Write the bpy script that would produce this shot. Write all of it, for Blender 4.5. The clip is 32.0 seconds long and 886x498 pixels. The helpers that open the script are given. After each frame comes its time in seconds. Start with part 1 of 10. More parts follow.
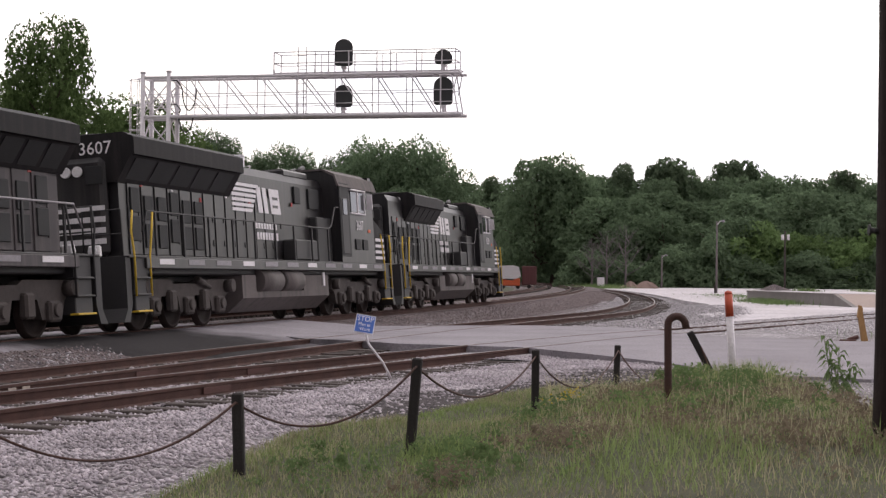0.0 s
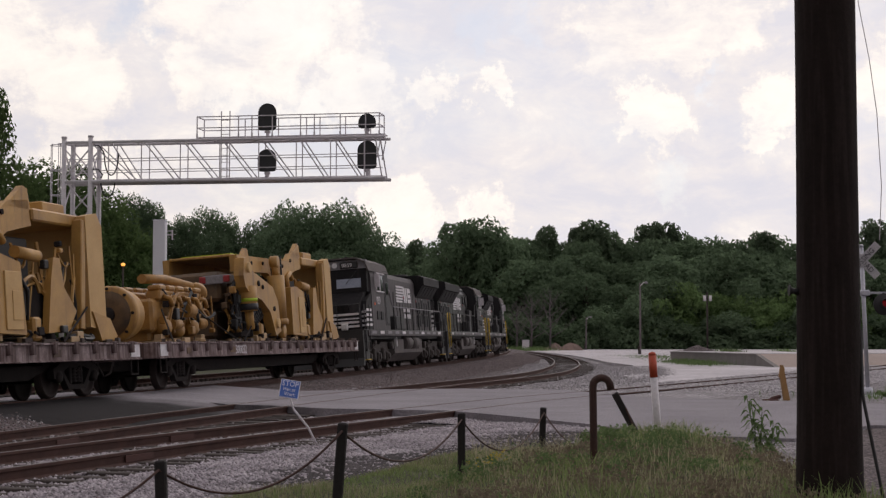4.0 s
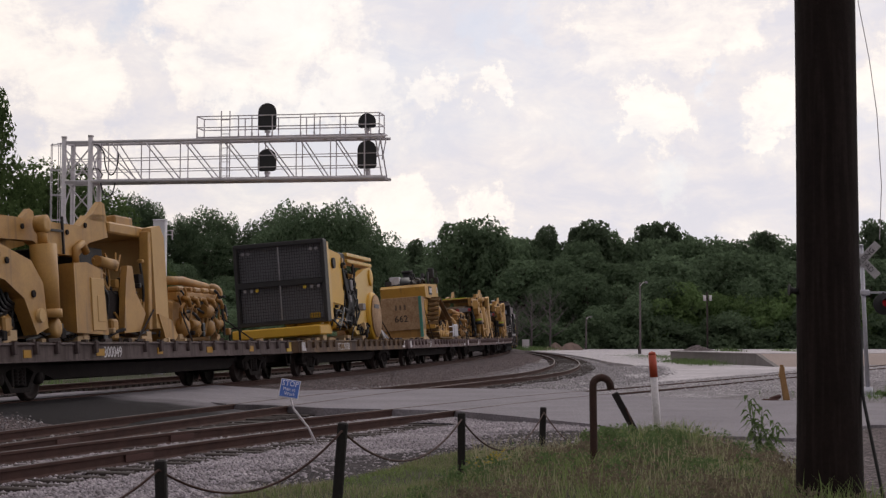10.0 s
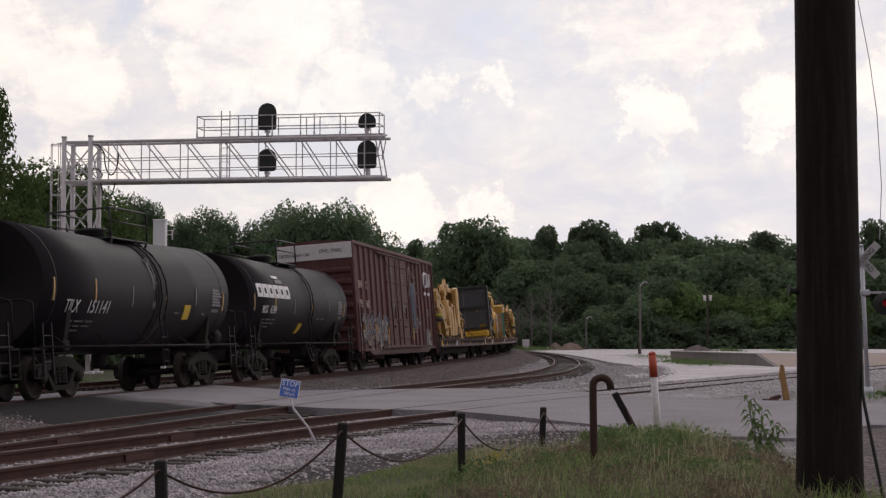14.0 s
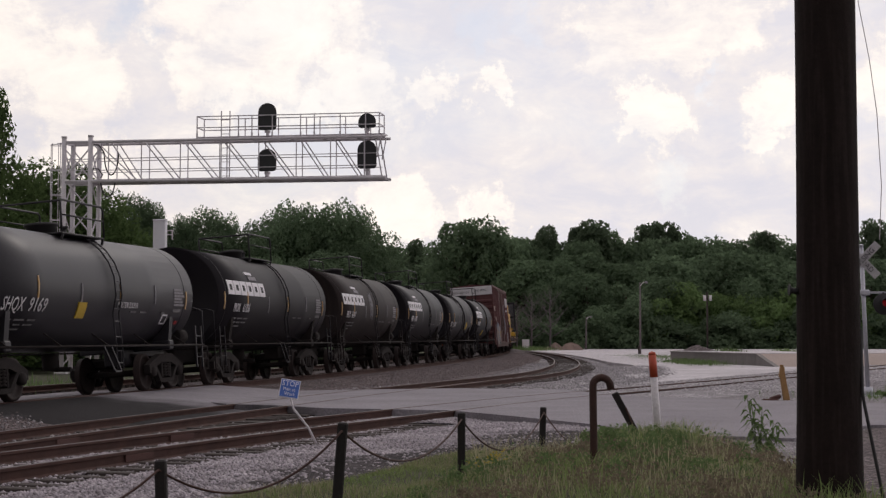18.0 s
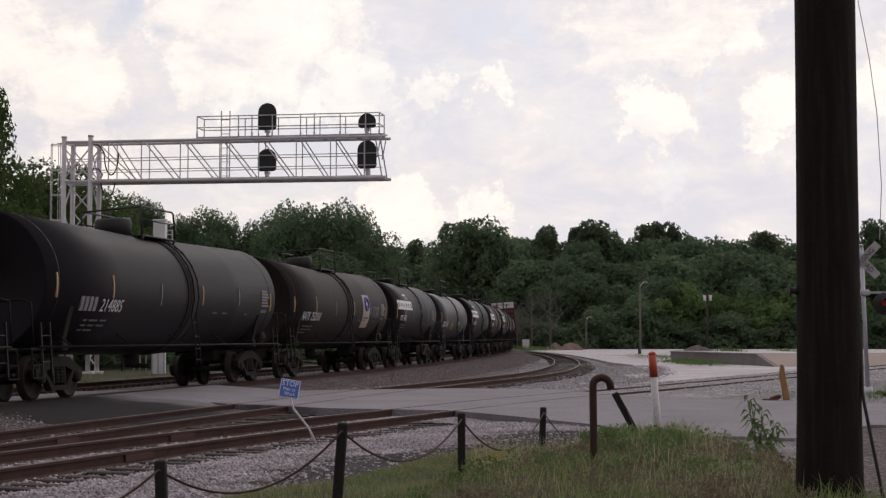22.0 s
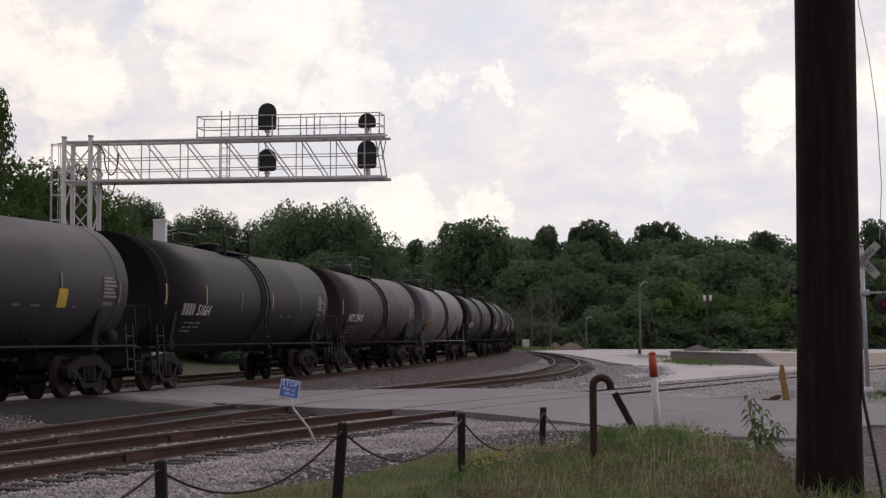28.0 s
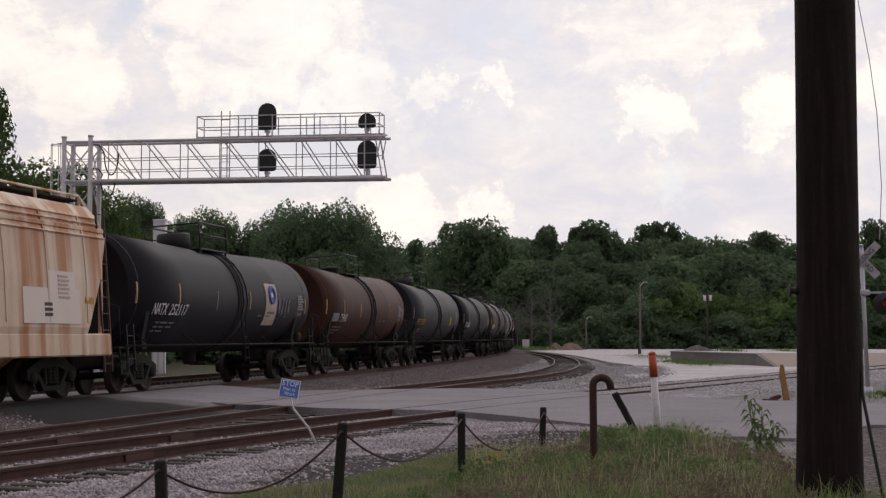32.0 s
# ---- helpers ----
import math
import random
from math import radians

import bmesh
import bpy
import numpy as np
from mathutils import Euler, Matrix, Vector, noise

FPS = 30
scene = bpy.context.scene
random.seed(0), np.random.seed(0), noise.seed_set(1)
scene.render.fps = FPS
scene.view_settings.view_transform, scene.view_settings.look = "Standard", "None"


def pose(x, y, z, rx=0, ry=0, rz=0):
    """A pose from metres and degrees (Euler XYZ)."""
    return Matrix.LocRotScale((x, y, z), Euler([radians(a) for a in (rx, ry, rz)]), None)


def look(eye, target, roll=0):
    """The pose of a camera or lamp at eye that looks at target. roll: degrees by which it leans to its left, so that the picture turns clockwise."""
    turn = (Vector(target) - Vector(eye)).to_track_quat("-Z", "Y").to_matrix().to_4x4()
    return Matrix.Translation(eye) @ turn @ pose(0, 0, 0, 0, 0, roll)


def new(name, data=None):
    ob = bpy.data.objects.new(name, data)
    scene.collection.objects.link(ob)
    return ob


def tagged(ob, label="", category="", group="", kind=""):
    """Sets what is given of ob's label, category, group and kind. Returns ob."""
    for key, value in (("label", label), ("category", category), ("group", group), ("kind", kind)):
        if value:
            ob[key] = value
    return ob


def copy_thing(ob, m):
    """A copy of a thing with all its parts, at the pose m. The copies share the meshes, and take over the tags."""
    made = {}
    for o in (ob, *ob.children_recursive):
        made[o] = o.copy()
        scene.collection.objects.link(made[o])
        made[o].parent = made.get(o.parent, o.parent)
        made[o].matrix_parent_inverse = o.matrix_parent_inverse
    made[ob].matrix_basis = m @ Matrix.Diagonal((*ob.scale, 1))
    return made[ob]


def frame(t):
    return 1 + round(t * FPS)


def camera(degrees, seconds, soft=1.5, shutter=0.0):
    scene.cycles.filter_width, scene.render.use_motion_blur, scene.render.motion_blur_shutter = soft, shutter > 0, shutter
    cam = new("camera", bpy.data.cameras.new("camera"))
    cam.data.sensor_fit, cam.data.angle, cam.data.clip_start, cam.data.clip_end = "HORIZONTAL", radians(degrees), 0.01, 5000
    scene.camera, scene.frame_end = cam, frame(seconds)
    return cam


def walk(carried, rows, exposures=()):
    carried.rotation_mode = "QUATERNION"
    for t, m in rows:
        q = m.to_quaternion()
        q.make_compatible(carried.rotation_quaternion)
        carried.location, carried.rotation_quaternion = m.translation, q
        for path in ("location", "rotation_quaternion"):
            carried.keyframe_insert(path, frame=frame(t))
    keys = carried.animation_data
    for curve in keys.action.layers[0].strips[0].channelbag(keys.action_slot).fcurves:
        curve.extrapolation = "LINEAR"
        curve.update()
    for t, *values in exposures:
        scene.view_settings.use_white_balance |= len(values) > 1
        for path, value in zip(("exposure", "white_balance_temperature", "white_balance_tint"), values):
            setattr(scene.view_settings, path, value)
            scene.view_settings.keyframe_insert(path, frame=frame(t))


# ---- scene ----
cam = camera(32.38, 32.0, soft=1.35)
EYE = (0.0, 0.0, 1.6)


def aim(yaw, pitch, roll):
    """Camera pose from degrees to the right, upwards, and lean."""
    return Matrix.Translation(EYE) @ pose(0, 0, 0, 90 + pitch, 0, -yaw) @ pose(0, 0, 0, 0, 0, -roll)


walk(cam, [(0.0, aim(-2.816, 0.916, -0.534)), (0.5, aim(-1.266, 2.124, -0.314)), (1.0, aim(0.119, 2.943, 0.0)),
           (1.5, aim(0.033, 3.329, 0.021)), (2.0, aim(0.013, 3.346, 0.0)), (2.5, aim(0.001, 3.315, 0.03)),
           (3.0, aim(0.001, 3.313, 0.05)), (3.5, aim(0.0, 3.312, 0.0)), (5.5, aim(0.0, 3.298, 0.0)), (32.0, aim(0.0, 3.298, 0.0))],
     exposures=[(0.0, 0.88), (0.5, 0.46), (1.0, 0.15), (1.6, 0.0), (32.0, 0.0)])

# slight magenta cast of the whole picture
scene.view_settings.use_white_balance = True
scene.view_settings.white_balance_temperature, scene.view_settings.white_balance_tint = 6720.0, 14.2

# ---------------------------------------------------------------- world and sun
SUN_EL, SUN_AZ = 40.0, 22.0      # degrees up, degrees right of straight ahead
world = bpy.data.worlds.new("sky")
scene.world = world
world.use_nodes = True
wn, wl = world.node_tree.nodes, world.node_tree.links
wn.clear()


def wnode(kind, **values):
    n = wn.new(kind)
    for k, v in values.items():
        n.inputs[k].default_value = v
    return n


sky = wn.new("ShaderNodeTexSky")
sky.sky_type, sky.sun_disc = "NISHITA", False
sky.sun_elevation, sky.sun_rotation = radians(SUN_EL), radians(SUN_AZ)
coord = wn.new("ShaderNodeTexCoord")
stretch = wnode("ShaderNodeMapping", Scale=(1.0, 1.0, 1.9), Location=(0.35, 0.0, 0.12))
wl.new(coord.outputs["Generated"], stretch.inputs["Vector"])
billow = wnode("ShaderNodeTexNoise", Scale=9.0, Detail=8.0, Roughness=0.6, Distortion=0.2)
wl.new(stretch.outputs[0], billow.inputs["Vector"])
# heaped cloud: rounded cells, their outlines frayed by noise
fray = wnode("ShaderNodeTexNoise", Scale=16.0, Detail=6.0, Roughness=0.62)
wl.new(stretch.outputs[0], fray.inputs["Vector"])
shift = wn.new("ShaderNodeVectorMath")
shift.operation = "MULTIPLY_ADD"
shift.inputs[1].default_value = (0.11, 0.11, 0.11)
wl.new(fray.outputs["Color"], shift.inputs[0])
wl.new(stretch.outputs[0], shift.inputs[2])
heaps = wnode("ShaderNodeTexVoronoi", Scale=13.0)
heaps.feature = "SMOOTH_F1"
heaps.inputs["Smoothness"].default_value = 0.35
wl.new(shift.outputs[0], heaps.inputs["Vector"])
puff = wn.new("ShaderNodeMath")
puff.operation = "MULTIPLY_ADD"
puff.inputs[1].default_value, puff.inputs[2].default_value = -0.55, 0.26
wl.new(heaps.outputs["Distance"], puff.inputs[0])
total = wn.new("ShaderNodeMath")
wl.new(billow.outputs["Fac"], total.inputs[0])
wl.new(puff.outputs[0], total.inputs[1])


def wmath(kind, a, b=None, c=None, clamp=False):
    n = wn.new("ShaderNodeMath")
    n.operation, n.use_clamp = kind, clamp
    for k, v in enumerate((a, b, c)):
        if isinstance(v, (int, float)):
            n.inputs[k].default_value = v
        elif v is not None:
            wl.new(v, n.inputs[k])
    return n.outputs[0]


def bearing(right, up):
    """Direction of a place in the sky by its tangents to the right and up."""
    return Vector((right, 1.0, up)).normalized()


# heads of cumulus before the camera: each a lobe, their outlines broken by two scales of noise
rough_edge = wnode("ShaderNodeTexNoise", Scale=34.0, Detail=7.0, Roughness=0.68)
wl.new(coord.outputs["Generated"], rough_edge.inputs["Vector"])
bent = wn.new("ShaderNodeVectorMath")
bent.operation = "MULTIPLY_ADD"
bent.inputs[1].default_value = (0.085, 0.085, 0.085)
wl.new(rough_edge.outputs["Color"], bent.inputs[0])
wl.new(coord.outputs["Generated"], bent.inputs[2])


def lobes(spots, soft):
    """Greatest of the lobes (right, up, radius), above 0 inside them."""
    field = None
    for right, up, radius in spots:
        gap = wn.new("ShaderNodeVectorMath")
        gap.operation = "DISTANCE"
        gap.inputs[1].default_value = bearing(right, up) + Vector((0.0425, 0.0425, 0.0425))
        wl.new(bent.outputs[0], gap.inputs[0])
        one = wmath("MULTIPLY_ADD", gap.outputs["Value"], -1.0 / radius, 1.0)
        field = one if field is None else wmath("SMOOTH_MAX", field, one, soft)
    return field


heads = lobes([(-0.125, 0.195, 0.046), (-0.165, 0.225, 0.036), (-0.085, 0.215, 0.034), (-0.155, 0.17, 0.03), (-0.25, 0.17, 0.042), (-0.235, 0.12, 0.032),
               (-0.052, 0.165, 0.032), (-0.085, 0.145, 0.022), (-0.008, 0.163, 0.018), (0.034, 0.162, 0.017), (0.115, 0.20, 0.036), (0.16, 0.205, 0.034), (0.20, 0.22, 0.03),
               (0.128, 0.155, 0.017), (0.145, 0.143, 0.02), (0.118, 0.138, 0.014), (0.222, 0.152, 0.024), (0.205, 0.13, 0.016), (-0.03, 0.083, 0.026), (0.03, 0.078, 0.022), (0.30, 0.17, 0.04), (-0.32, 0.20, 0.05)], 0.25)
blue_gaps = lobes([(0.024, 0.197, 0.026), (0.05, 0.21, 0.022), (0.012, 0.175, 0.014), (-0.205, 0.212, 0.022), (0.175, 0.17, 0.012), (0.15, 0.105, 0.022)], 0.3)
lit_head = wn.new("ShaderNodeMapRange")
lit_head.interpolation_type = "SMOOTHSTEP"
lit_head.inputs["From Min"].default_value, lit_head.inputs["From Max"].default_value = -0.10, 0.42
wl.new(heads, lit_head.inputs["Value"])
wisps = wnode("ShaderNodeTexNoise", Scale=17.0, Detail=8.0, Roughness=0.66, Distortion=0.4)
wl.new(stretch.outputs[0], wisps.inputs["Vector"])
shade = wmath("MULTIPLY_ADD", billow.outputs["Fac"], 0.30, 0.13)
shade = wmath("MULTIPLY_ADD", wisps.outputs["Fac"], 0.40, shade)
before = wmath("MULTIPLY_ADD", lit_head.outputs[0], 0.095, shade)
front = wn.new("ShaderNodeVectorMath")
front.operation = "DOT_PRODUCT"
front.inputs[1].default_value = (0.0, 0.985, 0.17)
wl.new(coord.outputs["Generated"], front.inputs[0])
ahead = wn.new("ShaderNodeMapRange")
ahead.interpolation_type = "SMOOTHSTEP"
ahead.inputs["From Min"].default_value, ahead.inputs["From Max"].default_value = 0.86, 0.93
wl.new(front.outputs["Value"], ahead.inputs["Value"])
cover = wn.new("ShaderNodeMix")
wl.new(ahead.outputs[0], cover.inputs[0])
wl.new(total.outputs[0], cover.inputs[2])
wl.new(before, cover.inputs[3])
shape = wn.new("ShaderNodeValToRGB")
for spot, tone in zip(shape.color_ramp.elements, ((6.9, 7.15, 8.0, 1), (11.2, 10.8, 10.0, 1))):
    spot.color = tone
shape.color_ramp.elements[0].position, shape.color_ramp.elements[1].position = 0.34, 0.66
for at, tone in ((0.44, (7.6, 7.65, 8.2, 1)), (0.51, (8.6, 8.4, 8.4, 1)), (0.575, (10.2, 9.8, 9.2, 1))):
    shape.color_ramp.elements.new(at).color = tone
wl.new(cover.outputs[0], shape.inputs["Fac"])
gaps = wnode("ShaderNodeTexNoise", Scale=3.1, Detail=4.0, Roughness=0.6)
wl.new(stretch.outputs[0], gaps.inputs["Vector"])
veil = wn.new("ShaderNodeMapRange")
veil.inputs["From Min"].default_value, veil.inputs["From Max"].default_value = 0.33, 0.50
veil.inputs["To Min"].default_value, veil.inputs["To Max"].default_value = 0.72, 1.0
wl.new(gaps.outputs["Fac"], veil.inputs["Value"])
thin = wn.new("ShaderNodeMapRange")
thin.interpolation_type = "SMOOTHSTEP"
thin.inputs["From Min"].default_value, thin.inputs["From Max"].default_value = 0.0, 0.8
thin.inputs["To Min"].default_value, thin.inputs["To Max"].default_value = 1.0, 0.70
wl.new(blue_gaps, thin.inputs["Value"])
closed = wmath("MINIMUM", veil.outputs[0], thin.outputs[0])
mixer = wn.new("ShaderNodeMix")
mixer.data_type = "RGBA"
wl.new(closed, mixer.inputs[0])
wl.new(sky.outputs[0], mixer.inputs[6])
wl.new(shape.outputs[0], mixer.inputs[7])
# thin cloud glows towards the sun and dims away from it
toward = wn.new("ShaderNodeVectorMath")
toward.operation = "DOT_PRODUCT"
toward.inputs[1].default_value = (math.sin(radians(SUN_AZ)) * math.cos(radians(SUN_EL)), math.cos(radians(SUN_AZ)) * math.cos(radians(SUN_EL)), math.sin(radians(SUN_EL)))
wl.new(coord.outputs["Generated"], toward.inputs[0])
glow = wn.new("ShaderNodeMapRange")
glow.interpolation_type = "SMOOTHSTEP"
glow.inputs["From Min"].default_value, glow.inputs["From Max"].default_value = 0.05, 0.85
glow.inputs["To Min"].default_value, glow.inputs["To Max"].default_value = 0.39, 0.98
wl.new(toward.outputs["Value"], glow.inputs["Value"])
lit = wn.new("ShaderNodeVectorMath")
lit.operation = "SCALE"
wl.new(mixer.outputs[2], lit.inputs[0])
wl.new(glow.outputs[0], lit.inputs["Scale"])
back = wnode("ShaderNodeBackground", Strength=0.104)
wl.new(lit.outputs[0], back.inputs["Color"])
out = wn.new("ShaderNodeOutputWorld")
wl.new(back.outputs[0], out.inputs["Surface"])

sun = new("sun", bpy.data.lights.new("sun", "SUN"))
sun.data.energy, sun.data.angle, sun.data.color = 0.35, radians(16), (1.0, 0.96, 0.9)
az, el = radians(SUN_AZ), radians(SUN_EL)
sun.matrix_world = look((60 * math.sin(az) * math.cos(el), 60 * math.cos(az) * math.cos(el), 60 * math.sin(el)), (0, 0, 0))


# ---------------------------------------------------------------- materials
def material(name, base, rough=0.7, metal=0.0, second=None, scale=4.0, fine=40.0, amount=0.55, bump=0.15, spread=0.0, streak=None, grain=0.6, spec=0.5, emit=0.0, run_scale=2.6, run_from=0.48, run_width=0.2, cast=(1.0, 0.965, 1.04)):
    """A surface with a base colour, a second colour in patches (scale), fine grain, relief, and per-object spread of brightness.
    streak: colour of vertical runs of dirt."""
    m = bpy.data.materials.new(name)
    m.use_nodes = True
    n, l = m.node_tree.nodes, m.node_tree.links
    bsdf = n["Principled BSDF"]
    second = second or tuple(c * 0.72 for c in base)
    base, second = (tuple(min(1.0, a * b) for a, b in zip(c, cast)) for c in (base, second))
    streak = tuple(a * b for a, b in zip(streak, cast)) if streak else None
    co = n.new("ShaderNodeTexCoord")
    big = n.new("ShaderNodeTexNoise")
    big.inputs["Scale"].default_value, big.inputs["Detail"].default_value, big.inputs["Roughness"].default_value = scale, 6, 0.62
    l.new(co.outputs["Object"], big.inputs["Vector"])
    ramp = n.new("ShaderNodeMapRange")
    ramp.inputs["From Min"].default_value, ramp.inputs["From Max"].default_value = 0.36, 0.66
    ramp.inputs["To Max"].default_value = amount
    l.new(big.outputs["Fac"], ramp.inputs["Value"])
    mix = n.new("ShaderNodeMix")
    mix.data_type = "RGBA"
    mix.inputs[6].default_value, mix.inputs[7].default_value = (*base, 1), (*second, 1)
    l.new(ramp.outputs[0], mix.inputs[0])
    last = mix.outputs[2]
    if streak:
        mp = n.new("ShaderNodeMapping")
        mp.inputs["Scale"].default_value = (run_scale, run_scale, run_scale * 0.06)
        l.new(co.outputs["Object"], mp.inputs["Vector"])
        run = n.new("ShaderNodeTexNoise")
        run.inputs["Scale"].default_value, run.inputs["Detail"].default_value = 1.6, 5
        l.new(mp.outputs[0], run.inputs["Vector"])
        rr = n.new("ShaderNodeMapRange")
        rr.inputs["From Min"].default_value, rr.inputs["From Max"].default_value, rr.inputs["To Max"].default_value = run_from, run_from + run_width, 0.85
        l.new(run.outputs["Fac"], rr.inputs["Value"])
        mix2 = n.new("ShaderNodeMix")
        mix2.data_type = "RGBA"
        mix2.inputs[7].default_value = (*streak, 1)
        l.new(last, mix2.inputs[6])
        l.new(rr.outputs[0], mix2.inputs[0])
        last = mix2.outputs[2]
    speck = n.new("ShaderNodeTexNoise")
    speck.inputs["Scale"].default_value, speck.inputs["Detail"].default_value, speck.inputs["Roughness"].default_value = fine, 3, 0.7
    l.new(co.outputs["Object"], speck.inputs["Vector"])
    gr = n.new("ShaderNodeMapRange")
    gr.inputs["From Min"].default_value, gr.inputs["From Max"].default_value = 0.3, 0.7
    gr.inputs["To Min"].default_value, gr.inputs["To Max"].default_value = 1 - 0.3 * grain, 1 + 0.24 * grain
    l.new(speck.outputs["Fac"], gr.inputs["Value"])
    value = gr.outputs[0]
    if spread:
        info = n.new("ShaderNodeObjectInfo")
        isl = n.new("ShaderNodeNewGeometry")
        add = n.new("ShaderNodeMath")
        add.operation = "ADD"
        l.new(info.outputs["Random"], add.inputs[0])
        l.new(isl.outputs["Random Per Island"], add.inputs[1])
        sp = n.new("ShaderNodeMapRange")
        sp.inputs["From Max"].default_value = 2.0
        sp.inputs["To Min"].default_value, sp.inputs["To Max"].default_value = 1 - spread, 1 + spread
        l.new(add.outputs[0], sp.inputs["Value"])
        mul = n.new("ShaderNodeMath")
        mul.operation = "MULTIPLY"
        l.new(value, mul.inputs[0])
        l.new(sp.outputs[0], mul.inputs[1])
        value = mul.outputs[0]
    scl = n.new("ShaderNodeVectorMath")
    scl.operation = "SCALE"
    l.new(last, scl.inputs[0])
    l.new(value, scl.inputs["Scale"])
    l.new(scl.outputs[0], bsdf.inputs["Base Color"])
    bsdf.inputs["Roughness"].default_value, bsdf.inputs["Metallic"].default_value = rough, metal
    bsdf.inputs["Specular IOR Level"].default_value = spec
    if bump:
        bp = n.new("ShaderNodeBump")
        bp.inputs["Strength"].default_value, bp.inputs["Distance"].default_value = bump, 0.02
        l.new(speck.outputs["Fac"], bp.inputs["Height"])
        l.new(bp.outputs[0], bsdf.inputs["Normal"])
    if emit:
        bsdf.inputs["Emission Color"].default_value, bsdf.inputs["Emission Strength"].default_value = (*base, 1), emit
    return m


M = {}
M["ground"] = material("dry_earth_and_grass", (0.07, 0.068, 0.042), 0.95, second=(0.042, 0.06, 0.025), scale=0.5, fine=9, bump=0.6, spec=0.2)
M["lot"] = material("white_gravel", (0.60, 0.575, 0.565), 0.95, second=(0.38, 0.36, 0.35), scale=0.16, fine=5, bump=0.9, amount=0.8, spec=0.2, grain=1.2)


def gravel_material(name, base, second, cell):
    """Broken stone: every cell has its own shade, joints are dark and recessed, stains lie over larger patches."""
    m = material(name, base, 0.95, second=second, scale=0.6, fine=13, bump=0.0, spec=0.15, grain=0.8, amount=0.8)
    n, l = m.node_tree.nodes, m.node_tree.links
    bsdf = n["Principled BSDF"]
    source = bsdf.inputs["Base Color"].links[0].from_socket
    co = n.new("ShaderNodeTexCoord")
    vor = n.new("ShaderNodeTexVoronoi")
    vor.inputs["Scale"].default_value = cell
    l.new(co.outputs["Object"], vor.inputs["Vector"])
    sep = n.new("ShaderNodeSeparateColor")
    l.new(vor.outputs["Color"], sep.inputs[0])
    shade = n.new("ShaderNodeMapRange")
    shade.inputs["To Min"].default_value, shade.inputs["To Max"].default_value = 0.55, 1.5
    l.new(sep.outputs[0], shade.inputs["Value"])
    gap = n.new("ShaderNodeMapRange")
    gap.inputs["From Min"].default_value, gap.inputs["From Max"].default_value = 0.35, 0.62
    gap.inputs["To Min"].default_value, gap.inputs["To Max"].default_value = 1.0, 0.45
    l.new(vor.outputs["Distance"], gap.inputs["Value"])
    mul = n.new("ShaderNodeMath")
    mul.operation = "MULTIPLY"
    l.new(shade.outputs[0], mul.inputs[0])
    l.new(gap.outputs[0], mul.inputs[1])
    scl = n.new("ShaderNodeVectorMath")
    scl.operation = "SCALE"
    l.new(source, scl.inputs[0])
    l.new(mul.outputs[0], scl.inputs["Scale"])
    l.new(scl.outputs[0], bsdf.inputs["Base Color"])
    bp = n.new("ShaderNodeBump")
    bp.inputs["Strength"].default_value, bp.inputs["Distance"].default_value = 0.9, 0.03
    bp.invert = True
    l.new(vor.outputs["Distance"], bp.inputs["Height"])
    l.new(bp.outputs[0], bsdf.inputs["Normal"])
    return m


M["ballast"] = gravel_material("grey_ballast", (0.40, 0.38, 0.372), (0.23, 0.21, 0.205), 24.0)
M["pale_ballast"] = gravel_material("pale_trodden_ballast", (0.52, 0.50, 0.49), (0.33, 0.31, 0.305), 22.0)
M["dark_ballast"] = gravel_material("rail_dust_ballast", (0.225, 0.192, 0.184), (0.13, 0.108, 0.103), 20.0)
M["stone"] = material("crushed_stone", (0.37, 0.342, 0.345), 0.9, second=(0.085, 0.074, 0.074), scale=0.9, fine=50, spread=0.85, bump=0.3, spec=0.3)
M["asphalt"] = material("worn_grey_asphalt", (0.295, 0.28, 0.285), 0.95, second=(0.19, 0.18, 0.183), scale=0.5, grain=1.1, fine=22, bump=0.5, spec=0.12)


